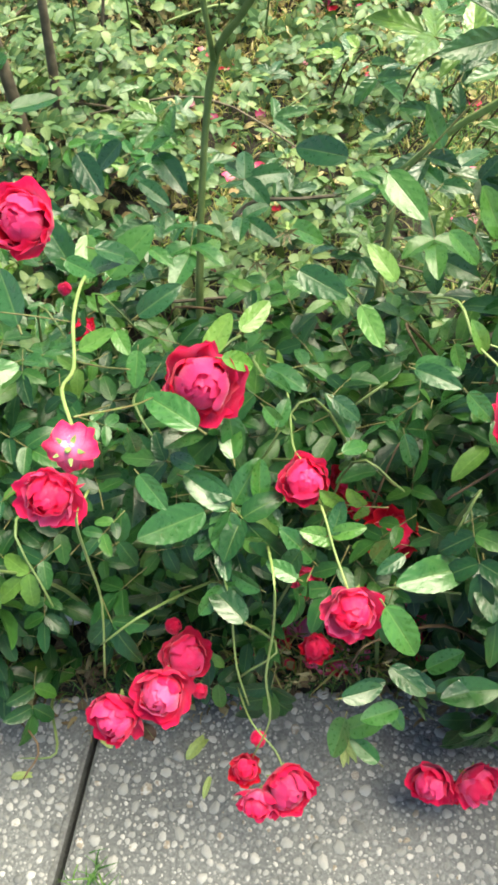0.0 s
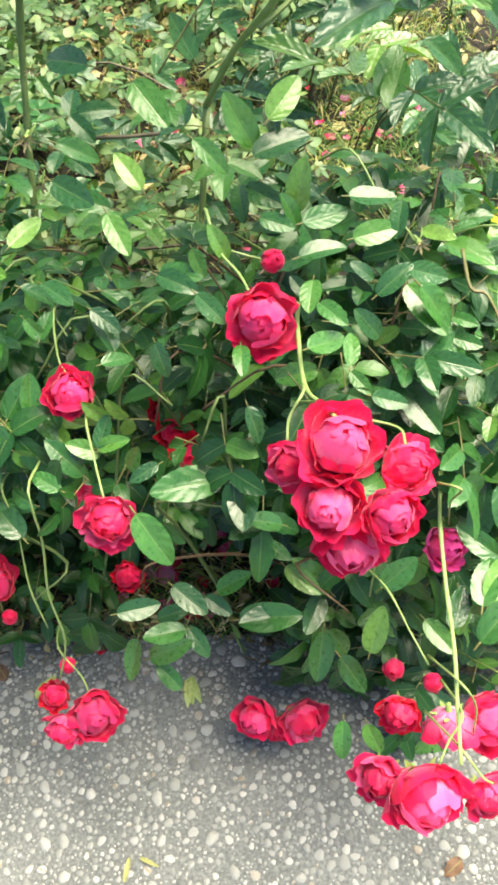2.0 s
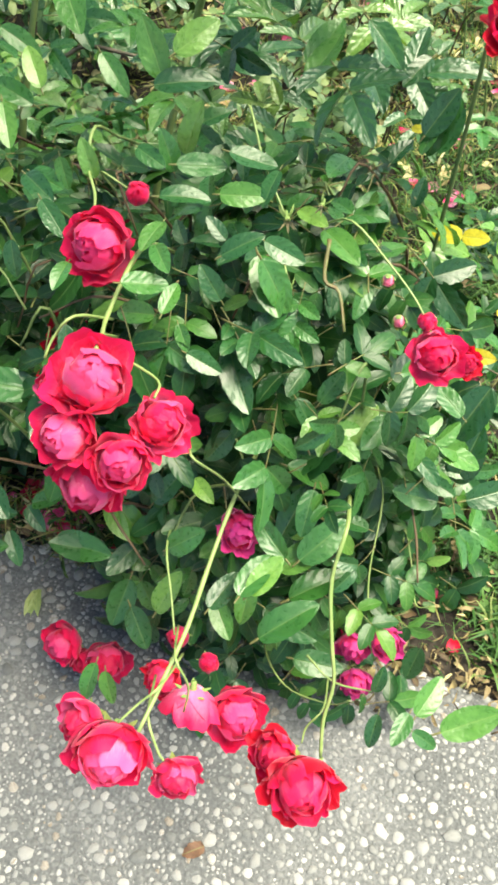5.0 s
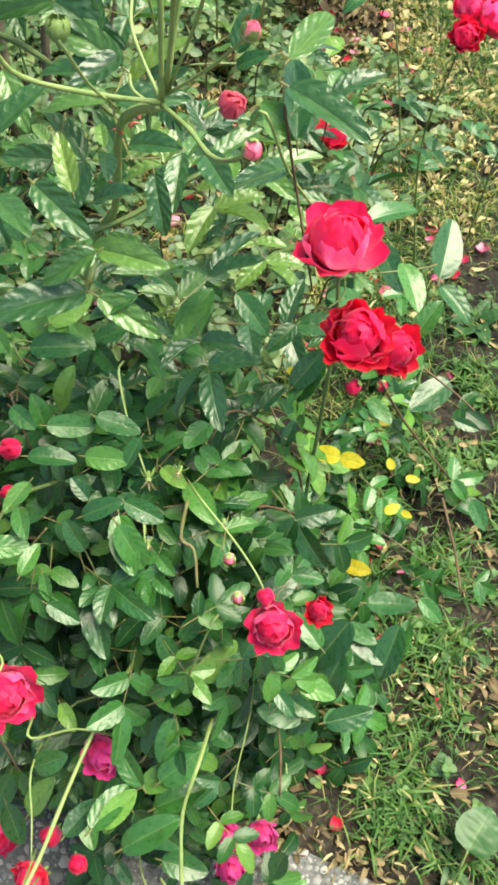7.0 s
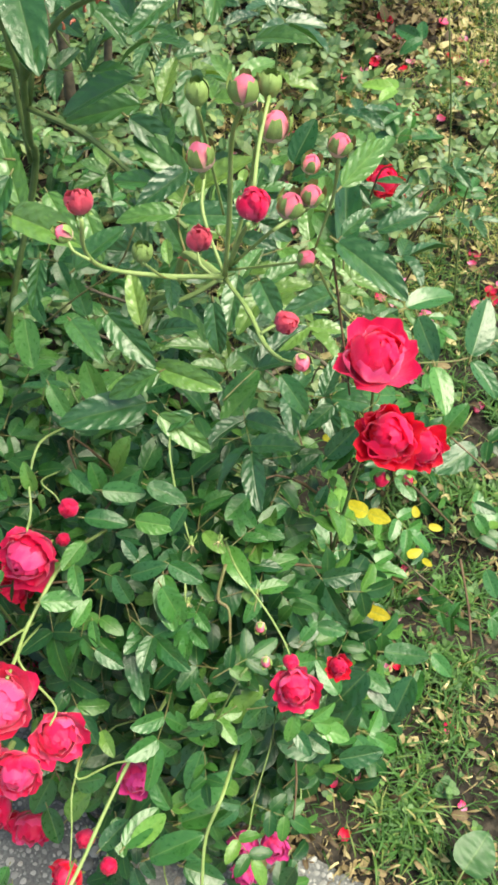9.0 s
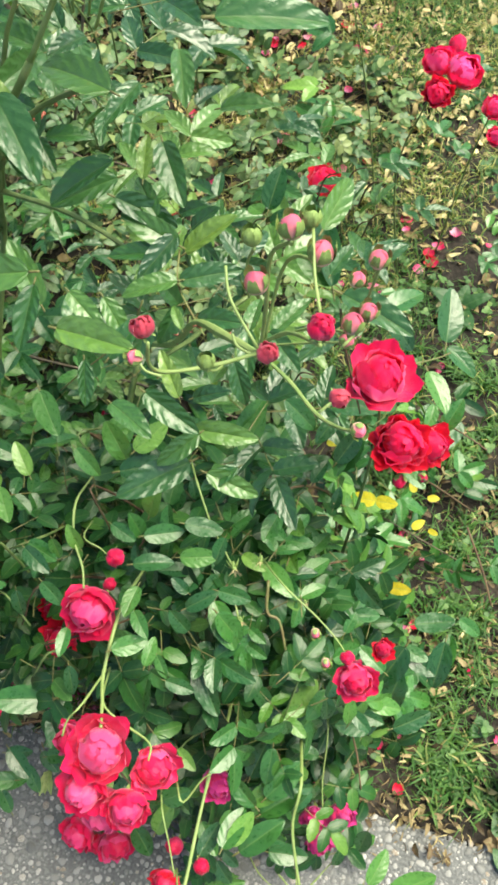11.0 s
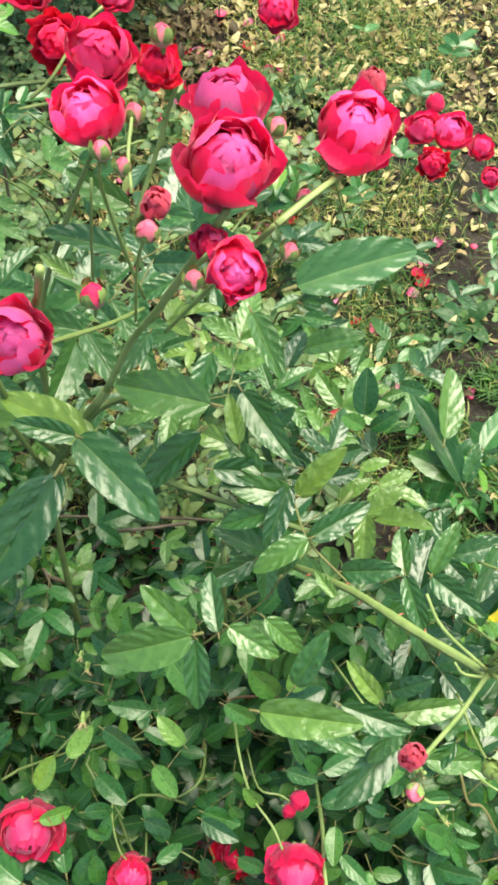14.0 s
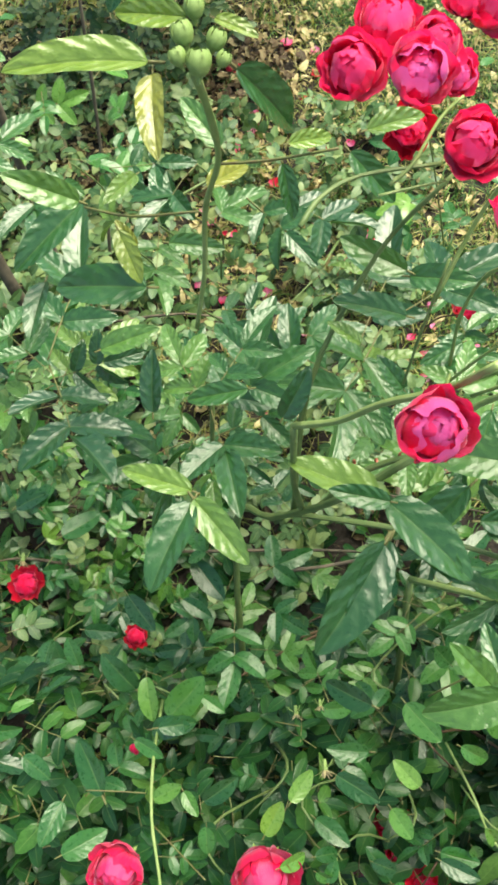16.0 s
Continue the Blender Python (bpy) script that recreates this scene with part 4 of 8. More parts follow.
bud(tall_rose, (0.299, 0.481, 0.943), 0.010, (0.01, 0.11, 0.99), "green")



def clear(p):
    """Leaves keep off the blooms and the air in front of them."""
    out = Vector((0, -0.55, 0.83))
    for c, s in bloom_spots:
        v = p - c
        f = v.dot(out)
        if -0.03 < f < 0.3 and (v - out * f).length < s * 0.5 + 0.04:
            return False
    return True


pick = random.Random(77)


def skirt(p):
    """The bush overhangs the paving's edge but leaves the litter under it in view."""
    if not clear(p):
        return False
    s = p.y + 0.45 * p.z
    right = step(0.1, 0.24, p.x)
    if s < 0.455 - 0.08 * right + 0.03 * noise.noise((p.x * 9, 0, 4)):
        return False
    gap = step(-0.16, -0.1, p.x) * (1 - step(0.12, 0.2, p.x))
    return s > 0.58 - 0.15 * right or pick.random() < 0.4 - 0.28 * gap


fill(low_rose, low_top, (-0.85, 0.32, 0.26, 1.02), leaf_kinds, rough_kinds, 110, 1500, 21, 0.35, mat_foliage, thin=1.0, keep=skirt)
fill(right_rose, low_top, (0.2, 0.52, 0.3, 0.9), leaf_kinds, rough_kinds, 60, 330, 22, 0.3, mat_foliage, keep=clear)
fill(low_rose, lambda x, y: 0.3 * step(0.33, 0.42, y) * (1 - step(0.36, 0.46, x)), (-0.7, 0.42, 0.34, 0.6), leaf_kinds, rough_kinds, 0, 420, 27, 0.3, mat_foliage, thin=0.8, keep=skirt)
fill(tall_rose, lambda x, y: (0.26 + 0.12 * noise.noise((x * 5, y * 5, 61))) * step(0.98, 1.15, y) * (1 - step(1.5, 1.75, y)) * (1 - step(-0.28, -0.12, x)), (-1.0, -0.1, 0.98, 1.75), small_kinds, small_rough, 30, 260, 28, 0.2, mat_small_stuff)
fill(right_rose, lambda x, y: (0.2 + 0.1 * noise.noise((x * 6, y * 6, 66))) * step(0.5, 0.62, y) * (1 - step(1.0, 1.25, y)) * step(0.3, 0.38, x) * (1 - step(0.42, 0.54, x + 0.12 * noise.noise((x * 8, y * 8, 68)))), (0.3, 0.66, 0.5, 1.25), leaf_kinds, rough_kinds, 45, 75, 29, 0.1, mat_foliage, thin=0.9, keep=clear)
twigs(low_rose, low_top, (-0.6, 0.4, 0.3, 0.9), 60, 31, mat_twig)
twigs(ground_cover, cover_top, (-0.6, 0.35, 0.9, 1.9), 40, 32, mat_bark, 0.004, 0.7)

stem(low_rose, [(0.182, 0.539, 0.457), (0.190, 0.483, 0.520), (0.190, 0.450, 0.531), (0.194, 0.398, 0.528), (0.205, 0.370, 0.541), (0.215, 0.346, 0.557)], 0.0026, 0.0021)
stem(low_rose, [(0.192, 0.406, 0.515), (0.195, 0.359, 0.568), (0.185, 0.345, 0.559), (0.183, 0.332, 0.551)], 0.0016, 0.0013)
stem(low_rose, [(0.186, 0.417, 0.481), (0.205, 0.371, 0.539), (0.228, 0.358, 0.539), (0.257, 0.347, 0.540), (0.261, 0.332, 0.541)], 0.0015, 0.0012)
stem(low_rose, [(0.108, 0.600, 0.515), (0.121, 0.544, 0.568), (0.130, 0.510, 0.560), (0.147, 0.485, 0.556), (0.156, 0.464, 0.556)], 0.0018, 0.0014)
stem(low_rose, [(0.118, 0.561, 0.491), (0.135, 0.518, 0.548), (0.154, 0.511, 0.548), (0.164, 0.505, 0.550)], 0.0012, 0.0010)
stem(low_rose, [(-0.024, 0.564, 0.457), (-0.016, 0.508, 0.503), (-0.014, 0.476, 0.481), (-0.007, 0.464, 0.472)], 0.0015, 0.0012)
stem(low_rose, [(-0.006, 0.493, 0.398), (0.007, 0.435, 0.450), (0.016, 0.399, 0.439), (0.026, 0.365, 0.430)], 0.0016, 0.0013)
stem(low_rose, [(-0.039, 0.414, 0.418), (-0.033, 0.367, 0.445), (-0.037, 0.352, 0.385), (-0.047, 0.333, 0.323), (-0.047, 0.315, 0.260), (-0.067, 0.297, 0.200)], 0.0016, 0.0013)
stem(low_rose, [(-0.085, 0.376, 0.171), (-0.067, 0.325, 0.219), (-0.045, 0.302, 0.201), (-0.036, 0.282, 0.185)], 0.0013, 0.0010)
stem(low_rose, [(0.292, 0.477, 0.329), (0.302, 0.416, 0.384), (0.298, 0.369, 0.379), (0.298, 0.313, 0.368), (0.300, 0.260, 0.359), (0.298, 0.216, 0.355), (0.296, 0.174, 0.354)], 0.0027, 0.0022)
stem(low_rose, [(0.293, 0.255, 0.306), (0.300, 0.209, 0.363), (0.289, 0.191, 0.360), (0.280, 0.174, 0.357)], 0.0016, 0.0013)
stem(low_rose, [(0.277, 0.234, 0.296), (0.297, 0.188, 0.350), (0.312, 0.169, 0.341), (0.319, 0.164, 0.342)], 0.0015, 0.0012)
stem(low_rose, [(0.283, 0.272, 0.318), (0.302, 0.231, 0.364), (0.314, 0.222, 0.338), (0.313, 0.210, 0.312)], 0.0015, 0.0012)
stem(low_rose, [(0.231, 0.377, 0.285), (0.252, 0.325, 0.337), (0.269, 0.292, 0.325), (0.283, 0.264, 0.317)], 0.0014, 0.0011)
stem(low_rose, [(0.284, 0.328, 0.498), (0.297, 0.310, 0.517), (0.300, 0.347, 0.438), (0.308, 0.375, 0.353)], 0.0014, 0.0011)
stem(low_rose, [(0.381, 0.428, 0.333), (0.392, 0.374, 0.376), (0.391, 0.341, 0.347), (0.404, 0.305, 0.313), (0.415, 0.280, 0.287), (0.415, 0.256, 0.263), (0.421, 0.233, 0.239)], 0.0026, 0.0021)
stem(low_rose, [(0.387, 0.296, 0.285), (0.414, 0.286, 0.273), (0.445, 0.339, 0.134)], 0.0014, 0.0011)
stem(low_rose, [(0.405, 0.312, 0.207), (0.412, 0.266, 0.261), (0.403, 0.249, 0.252), (0.403, 0.237, 0.245)], 0.0014, 0.0011)
stem(low_rose, [(0.323, 0.363, 0.111), (0.349, 0.314, 0.180), (0.377, 0.291, 0.201), (0.416, 0.282, 0.229), (0.431, 0.278, 0.265)], 0.0011, 0.0009)
stem(low_rose, [(0.409, 0.551, 0.141), (0.432, 0.494, 0.192), (0.453, 0.453, 0.176), (0.464, 0.426, 0.170), (0.481, 0.426, 0.181)], 0.0013, 0.0010)
stem(low_rose, [(0.415, 0.561, 0.153), (0.430, 0.503, 0.198), (0.437, 0.461, 0.170)], 0.0010, 0.0008)
stem(low_rose, [(-0.190, 0.677, 0.488), (-0.186, 0.609, 0.553), (-0.186, 0.550, 0.568), (-0.176, 0.487, 0.580), (-0.174, 0.446, 0.606), (-0.156, 0.397, 0.626)], 0.0022, 0.0018)
stem(low_rose, [(-0.155, 0.403, 0.631), (-0.127, 0.439, 0.592), (-0.119, 0.474, 0.555)], 0.0011, 0.0009, mat_petiole)
stem(low_rose, [(-0.199, 0.549, 0.513), (-0.166, 0.519, 0.540), (-0.136, 0.492, 0.568)], 0.0011, 0.0009, mat_petiole)
stem(low_rose, [(-0.260, 0.584, 0.541), (-0.231, 0.581, 0.537), (-0.200, 0.577, 0.532)], 0.0010, 0.0008, mat_petiole)
stem(low_rose, [(-0.168, 0.407, 0.531), (-0.169, 0.372, 0.550), (-0.179, 0.380, 0.472), (-0.185, 0.379, 0.389), (-0.201, 0.350, 0.286)], 0.0016, 0.0013)
stem(low_rose, [(-0.086, 0.454, 0.356), (-0.080, 0.405, 0.393), (-0.076, 0.386, 0.352), (-0.075, 0.352, 0.300), (-0.067, 0.330, 0.256)], 0.0015, 0.0012)
stem(low_rose, [(0.167, 0.686, 0.631), (0.196, 0.708, 0.643), (0.220, 0.732, 0.658), (0.245, 0.753, 0.671)], 0.0036, 0.0029, mat_stem_dark)
stem(low_rose, [(-0.072, 0.810, 0.428), (-0.047, 0.826, 0.437), (0.004, 0.829, 0.435), (0.048, 0.833, 0.433)], 0.0035, 0.0028, mat_bark)
stem(right_rose, [(0.211, 0.633, 0.538), (0.236, 0.584, 0.585), (0.256, 0.556, 0.563), (0.272, 0.540, 0.549), (0.283, 0.529, 0.539)], 0.0014, 0.0011)
stem(right_rose, [(0.236, 0.505, 0.357), (0.258, 0.457, 0.407), (0.271, 0.432, 0.388), (0.296, 0.402, 0.363), (0.305, 0.381, 0.348)], 0.0013, 0.0010)
stem(right_rose, [(0.321, 0.526, 0.527), (0.326, 0.500, 0.510), (0.339, 0.496, 0.505), (0.351, 0.474, 0.488)], 0.0022, 0.0018, mat_petiole)
stem(right_rose, [(0.308, 0.552, 0.516), (0.341, 0.509, 0.565), (0.375, 0.494, 0.547), (0.397, 0.482, 0.534), (0.409, 0.473, 0.525)], 0.0014, 0.0011)
stem(right_rose, [(0.295, 0.504, 0.437), (0.304, 0.480, 0.504), (0.292, 0.502, 0.521), (0.299, 0.491, 0.513)], 0.0010, 0.0008)
stem(right_rose, [(0.427, 0.473, 0.297), (0.445, 0.443, 0.273), (0.458, 0.410, 0.250)], 0.0018, 0.0014, mat_twig)
stem(right_rose, [(0.389, 0.520, 0.251), (0.407, 0.458, 0.293), (0.413, 0.406, 0.259), (0.421, 0.376, 0.240)], 0.0013, 0.0010)
stem(right_rose, [(0.327, 0.633, 0.807), (0.345, 0.614, 0.835), (0.351, 0.646, 0.774), (0.367, 0.683, 0.712)], 0.0016, 0.0013)
stem(right_rose, [(0.378, 0.695, 0.633), (0.396, 0.655, 0.687), (0.400, 0.644, 0.680), (0.392, 0.632, 0.675)], 0.0012, 0.0010)
stem(right_rose, [(0.286, 0.772, 0.421), (0.338, 0.725, 0.378), (0.366, 0.714, 0.364)], 0.0014, 0.0011, mat_twig)
stem(right_rose, [(0.354, 0.622, 0.837), (0.356, 0.645, 0.771), (0.378, 0.638, 0.682)], 0.0014, 0.0011, mat_twig)
stem(right_rose, [(0.445, 0.606, 0.645), (0.466, 0.662, 0.537), (0.517, 0.710, 0.416)], 0.0018, 0.0014, mat_twig)
stem(right_rose, [(0.516, 0.693, 0.405), (0.544, 0.656, 0.376), (0.562, 0.626, 0.353)], 0.0020, 0.0016, mat_twig)
stem(right_rose, [(0.460, 0.785, 0.476), (0.497, 0.778, 0.462), (0.520, 0.772, 0.452)], 0.0016, 0.0013, mat_twig)
stem(right_rose, [(0.401, 0.740, 0.620), (0.437, 0.759, 0.622), (0.450, 0.768, 0.624)], 0.0012, 0.0010, mat_petiole)
stem(tall_rose, [(0.314, 0.542, 0.877), (0.292, 0.516, 0.891), (0.268, 0.492, 0.908), (0.263, 0.482, 0.928), (0.266, 0.480, 0.952)], 0.0020, 0.0016)
stem(tall_rose, [(0.277, 0.467, 0.941), (0.268, 0.467, 0.943), (0.263, 0.470, 0.946)], 0.0013, 0.0010)
stem(tall_rose, [(0.314, 0.542, 0.877), (0.320, 0.536, 0.932), (0.325, 0.528, 0.986), (0.342, 0.503, 1.027)], 0.0020, 0.0016)
stem(tall_rose, [(0.314, 0.548, 0.880), (0.340, 0.508, 0.948), (0.367, 0.457, 1.010)], 0.0018, 0.0014)
stem(tall_rose, [(0.315, 0.546, 0.879), (0.324, 0.552, 0.940), (0.337, 0.531, 0.985), (0.356, 0.499, 1.021)], 0.0018, 0.0014)
stem(tall_rose, [(0.314, 0.542, 0.877), (0.289, 0.564, 0.897), (0.281, 0.582, 0.909)], 0.0016, 0.0013)
stem(tall_rose, [(0.314, 0.539, 0.875), (0.299, 0.541, 0.880), (0.294, 0.547, 0.885)], 0.0015, 0.0012)
stem(tall_rose, [(0.315, 0.541, 0.876), (0.339, 0.521, 0.881), (0.360, 0.498, 0.887), (0.376, 0.484, 0.898), (0.389, 0.474, 0.913)], 0.0020, 0.0016)
stem(tall_rose, [(0.366, 0.477, 0.921), (0.370, 0.482, 0.923), (0.374, 0.486, 0.924)], 0.0012, 0.0010)
stem(tall_rose, [(0.315, 0.546, 0.879), (0.347, 0.532, 0.910), (0.373, 0.514, 0.941)], 0.0013, 0.0010)
stem(tall_rose, [(0.315, 0.549, 0.880), (0.351, 0.513, 0.949), (0.381, 0.466, 1.012)], 0.0014, 0.0011)
stem(tall_rose, [(0.377, 0.459, 1.009), (0.384, 0.469, 1.013), (0.387, 0.474, 1.015)], 0.0012, 0.0010)
stem(tall_rose, [(0.325, 0.495, 1.026), (0.309, 0.536, 0.965), (0.300, 0.569, 0.897)], 0.0013, 0.0010)
stem(tall_rose, [(0.351, 0.511, 1.030), (0.357, 0.488, 1.023), (0.364, 0.469, 1.019)], 0.0012, 0.0010)
stem(tall_rose, [(0.386, 0.506, 1.017), (0.382, 0.517, 0.983), (0.375, 0.521, 0.945)], 0.0013, 0.0010)
stem(tall_rose, [(0.301, 0.477, 0.941), (0.297, 0.502, 0.906), (0.294, 0.531, 0.875)], 0.0012, 0.0010)
stem(tall_rose, [(0.10, 0.78, 0.50), (0.14, 0.735, 0.585), (0.188, 0.690, 0.66), (0.237, 0.626, 0.783), (0.275, 0.58, 0.838), (0.314, 0.540, 0.876)], 0.0052, 0.0042, mat_stem)
stem(tall_rose, [(0.090, 0.625, 0.638), (0.127, 0.631, 0.683), (0.167, 0.640, 0.729), (0.186, 0.644, 0.776)], 0.0013, 0.0010, mat_petiole)
stem(tall_rose, [(0.198, 0.709, 0.772), (0.206, 0.676, 0.766), (0.227, 0.649, 0.761), (0.242, 0.631, 0.762)], 0.0013, 0.0010, mat_petiole)
stem(tall_rose, [(0.089, 0.730, 0.926), (0.119, 0.731, 0.978), (0.146, 0.719, 1.024), (0.175, 0.712, 1.072), (0.199, 0.700, 1.118)], 0.0034, 0.0027)
stem(tall_rose, [(0.099, 0.671, 1.071), (0.099, 0.704, 1.029), (0.106, 0.739, 0.987), (0.118, 0.778, 0.946)], 0.0022, 0.0018)
stem(tall_rose, [(0.112, 0.771, 0.943), (0.137, 0.741, 1.036), (0.165, 0.697, 1.121)], 0.0014, 0.0011)
stem(tall_rose, [(0.114, 0.823, 0.969), (0.142, 0.846, 1.016), (0.160, 0.847, 1.054), (0.170, 0.827, 1.082)], 0.0022, 0.0018)
stem(tall_rose, [(0.119, 0.784, 0.949), (0.121, 0.777, 1.019), (0.129, 0.758, 1.082), (0.145, 0.722, 1.135)], 0.0018, 0.0014)
stem(tall_rose, [(0.158, 0.708, 1.127), (0.158, 0.723, 1.135), (0.161, 0.738, 1.142)], 0.0014, 0.0011)
stem(tall_rose, [(0.190, 0.683, 1.111), (0.159, 0.732, 1.028), (0.124, 0.771, 0.942)], 0.0020, 0.0016)
stem(tall_rose, [(0.220, 0.694, 1.112), (0.237, 0.709, 1.111), (0.253, 0.723, 1.109)], 0.0026, 0.0021)
stem(tall_rose, [(0.220, 0.694, 1.112), (0.194, 0.720, 1.055), (0.161, 0.741, 0.996), (0.131, 0.764, 0.937)], 0.0022, 0.0018)
stem(tall_rose, [(0.085, 0.830, 1.081), (0.099, 0.837, 1.087), (0.118, 0.857, 1.099), (0.132, 0.864, 1.106)], 0.0016, 0.0013)
stem(tall_rose, [(0.078, 0.825, 1.079), (0.097, 0.828, 1.078), (0.118, 0.830, 1.077)], 0.0013, 0.0010)
stem(tall_rose, [(0.089, 0.730, 0.926), (0.06, 0.735, 0.88), (0.03, 0.745, 0.83)], 0.0034, 0.0027, mat_stem_dark)
stem(tall_rose, [(-0.003, 0.774, 1.227), (-0.003, 0.794, 1.180), (-0.007, 0.814, 1.135), (-0.022, 0.828, 1.087), (-0.033, 0.828, 1.031), (-0.049, 0.825, 0.975)], 0.0028, 0.0022)
stem(tall_rose, [(-0.134, 0.954, 0.972), (-0.080, 0.879, 1.035), (-0.024, 0.813, 1.102)], 0.0014, 0.0011, mat_petiole)
stem(tall_rose, [(0.031, 0.801, 1.091), (0.045, 0.819, 1.092), (0.069, 0.833, 1.089), (0.116, 0.840, 1.081)], 0.0022, 0.0018, mat_stem_dark)
stem(tall_rose, [(0.086, 0.774, 0.948), (0.099, 0.782, 1.002), (0.114, 0.791, 1.055)], 0.0015, 0.0012, mat_stem_dark)
stem(tall_rose, [(0.009, 0.754, 0.946), (0.039, 0.732, 0.986), (0.065, 0.716, 1.030), (0.095, 0.696, 1.072), (0.114, 0.681, 1.116)], 0.0036, 0.0029)
stem(tall_rose, [(-0.010, 0.836, 1.112), (0.021, 0.806, 1.139), (0.054, 0.779, 1.167)], 0.0012, 0.0010, mat_petiole)

leaf_on(low_rose, (0.083, 0.492, 0.552), (0.116, 0.473, 0.551), (0.07, -0.40, 0.92), 2)
leaf_on(low_rose, (0.117, 0.459, 0.563), (0.137, 0.449, 0.540), (-0.17, -0.28, 0.94), 3)
leaf_on(low_rose, (0.149, 0.406, 0.493), (0.157, 0.385, 0.472), (0.33, -0.14, 0.93), 6)
leaf_on(low_rose, (0.121, 0.385, 0.424), (0.065, 0.366, 0.437), (-0.11, -0.37, 0.92), 8)
leaf_on(low_rose, (0.138, 0.388, 0.426), (0.139, 0.339, 0.417), (0.09, -0.58, 0.81), 9)
leaf_on(low_rose, (-0.044, 0.445, 0.442), (-0.042, 0.471, 0.468), (0.25, 0.21, 0.94), 11)
leaf_on(low_rose, (-0.077, 0.437, 0.445), (-0.077, 0.402, 0.422), (-0.13, -0.19, 0.97), 12)
leaf_on(low_rose, (0.017, 0.414, 0.425), (-0.011, 0.416, 0.439), (0.01, -0.42, 0.91), 13)
leaf_on(low_rose, (0.015, 0.415, 0.432), (0.044, 0.416, 0.442), (0.47, -0.26, 0.84), 14)
leaf_on(low_rose, (0.016, 0.414, 0.433), (0.026, 0.438, 0.449), (-0.02, -0.33, 0.94), 15)
leaf_on(low_rose, (0.054, 0.349, 0.433), (0.079, 0.322, 0.395), (0.07, -0.42, 0.90), 16)
leaf_on(low_rose, (-0.062, 0.367, 0.368), (-0.094, 0.400, 0.377), (-0.06, -0.05, 1.00), 17)
leaf_on(low_rose, (0.026, 0.461, 0.486), (0.049, 0.477, 0.474), (-0.25, -0.37, 0.90), 18)
leaf_on(low_rose, (-0.062, 0.455, 0.493), (-0.067, 0.495, 0.501), (-0.02, -0.49, 0.87), 20)
leaf_on(low_rose, (-0.106, 0.457, 0.465), (-0.066, 0.438, 0.460), (-0.01, -0.53, 0.85), 21)
leaf_on(low_rose, (0.114, 0.346, 0.229), (0.176, 0.343, 0.243), (0.14, -0.37, 0.92), 22)
leaf_on(low_rose, (0.071, 0.316, 0.279), (0.035, 0.302, 0.292), (-0.21, -0.23, 0.95), 23)
leaf_on(low_rose, (0.019, 0.311, 0.328), (0.056, 0.322, 0.322), (-0.14, -0.52, 0.85), 24)
leaf_on(low_rose, (0.064, 0.342, 0.316), (0.095, 0.319, 0.305), (0.12, -0.23, 0.97), 25)
leaf_on(low_rose, (0.062, 0.343, 0.222), (0.082, 0.318, 0.203), (0.17, -0.30, 0.94), 26)
leaf_on(low_rose, (0.023, 0.314, 0.262), (0.011, 0.289, 0.225), (-0.48, -0.36, 0.80), 27)
leaf_on(low_rose, (0.211, 0.241, 0.247), (0.208, 0.213, 0.224), (-0.05, -0.32, 0.94), 30)
leaf_on(low_rose, (0.210, 0.309, 0.222), (0.232, 0.287, 0.188), (0.37, -0.31, 0.87), 31)
leaf_on(low_rose, (0.229, 0.438, 0.489), (0.244, 0.420, 0.482), (-0.22, -0.42, 0.88), 35)
leaf_on(low_rose, (0.275, 0.493, 0.525), (0.304, 0.456, 0.506), (-0.03, -0.31, 0.95), 36)
leaf_on(low_rose, (0.235, 0.518, 0.553), (0.271, 0.528, 0.553), (-0.08, -0.59, 0.80), 37)
leaf_on(low_rose, (0.193, 0.500, 0.554), (0.230, 0.513, 0.551), (0.14, -0.05, 0.99), 38)
leaf_on(low_rose, (0.197, 0.527, 0.564), (0.232, 0.544, 0.558), (0.04, -0.46, 0.88), 39)
leaf_on(low_rose, (0.191, 0.556, 0.550), (0.200, 0.574, 0.589), (-0.10, -0.27, 0.96), 40)
leaf_on(low_rose, (0.164, 0.529, 0.570), (0.191, 0.519, 0.566), (0.22, -0.52, 0.82), 41)
leaf_on(low_rose, (0.114, 0.583, 0.606), (0.139, 0.571, 0.581), (0.23, -0.53, 0.81), 42)
leaf_on(low_rose, (0.160, 0.592, 0.588), (0.140, 0.608, 0.628), (0.04, -0.46, 0.89), 43)
leaf_on(low_rose, (0.160, 0.575, 0.593), (0.205, 0.594, 0.595), (-0.20, -0.41, 0.89), 44)
leaf_on(low_rose, (0.174, 0.590, 0.614), (0.199, 0.620, 0.629), (0.42, -0.51, 0.75), 45)
leaf_on(low_rose, (0.298, 1.033, 0.265), (0.315, 1.088, 0.305), (-0.17, -0.53, 0.83), 46)
leaf_on(low_rose, (0.115, 0.653, 0.630), (0.100, 0.663, 0.664), (0.04, -0.26, 0.96), 47)
leaf_on(low_rose, (0.069, 0.621, 0.635), (0.096, 0.587, 0.616), (-0.04, -0.47, 0.88), 49)
leaf_on(low_rose, (0.030, 0.596, 0.533), (-0.011, 0.600, 0.547), (0.23, -0.50, 0.84), 50)
leaf_on(low_rose, (0.044, 0.538, 0.577), (0.059, 0.513, 0.554), (0.16, -0.39, 0.91), 51)
leaf_on(low_rose, (0.072, 0.554, 0.585), (0.052, 0.577, 0.604), (0.02, -0.22, 0.97), 52)
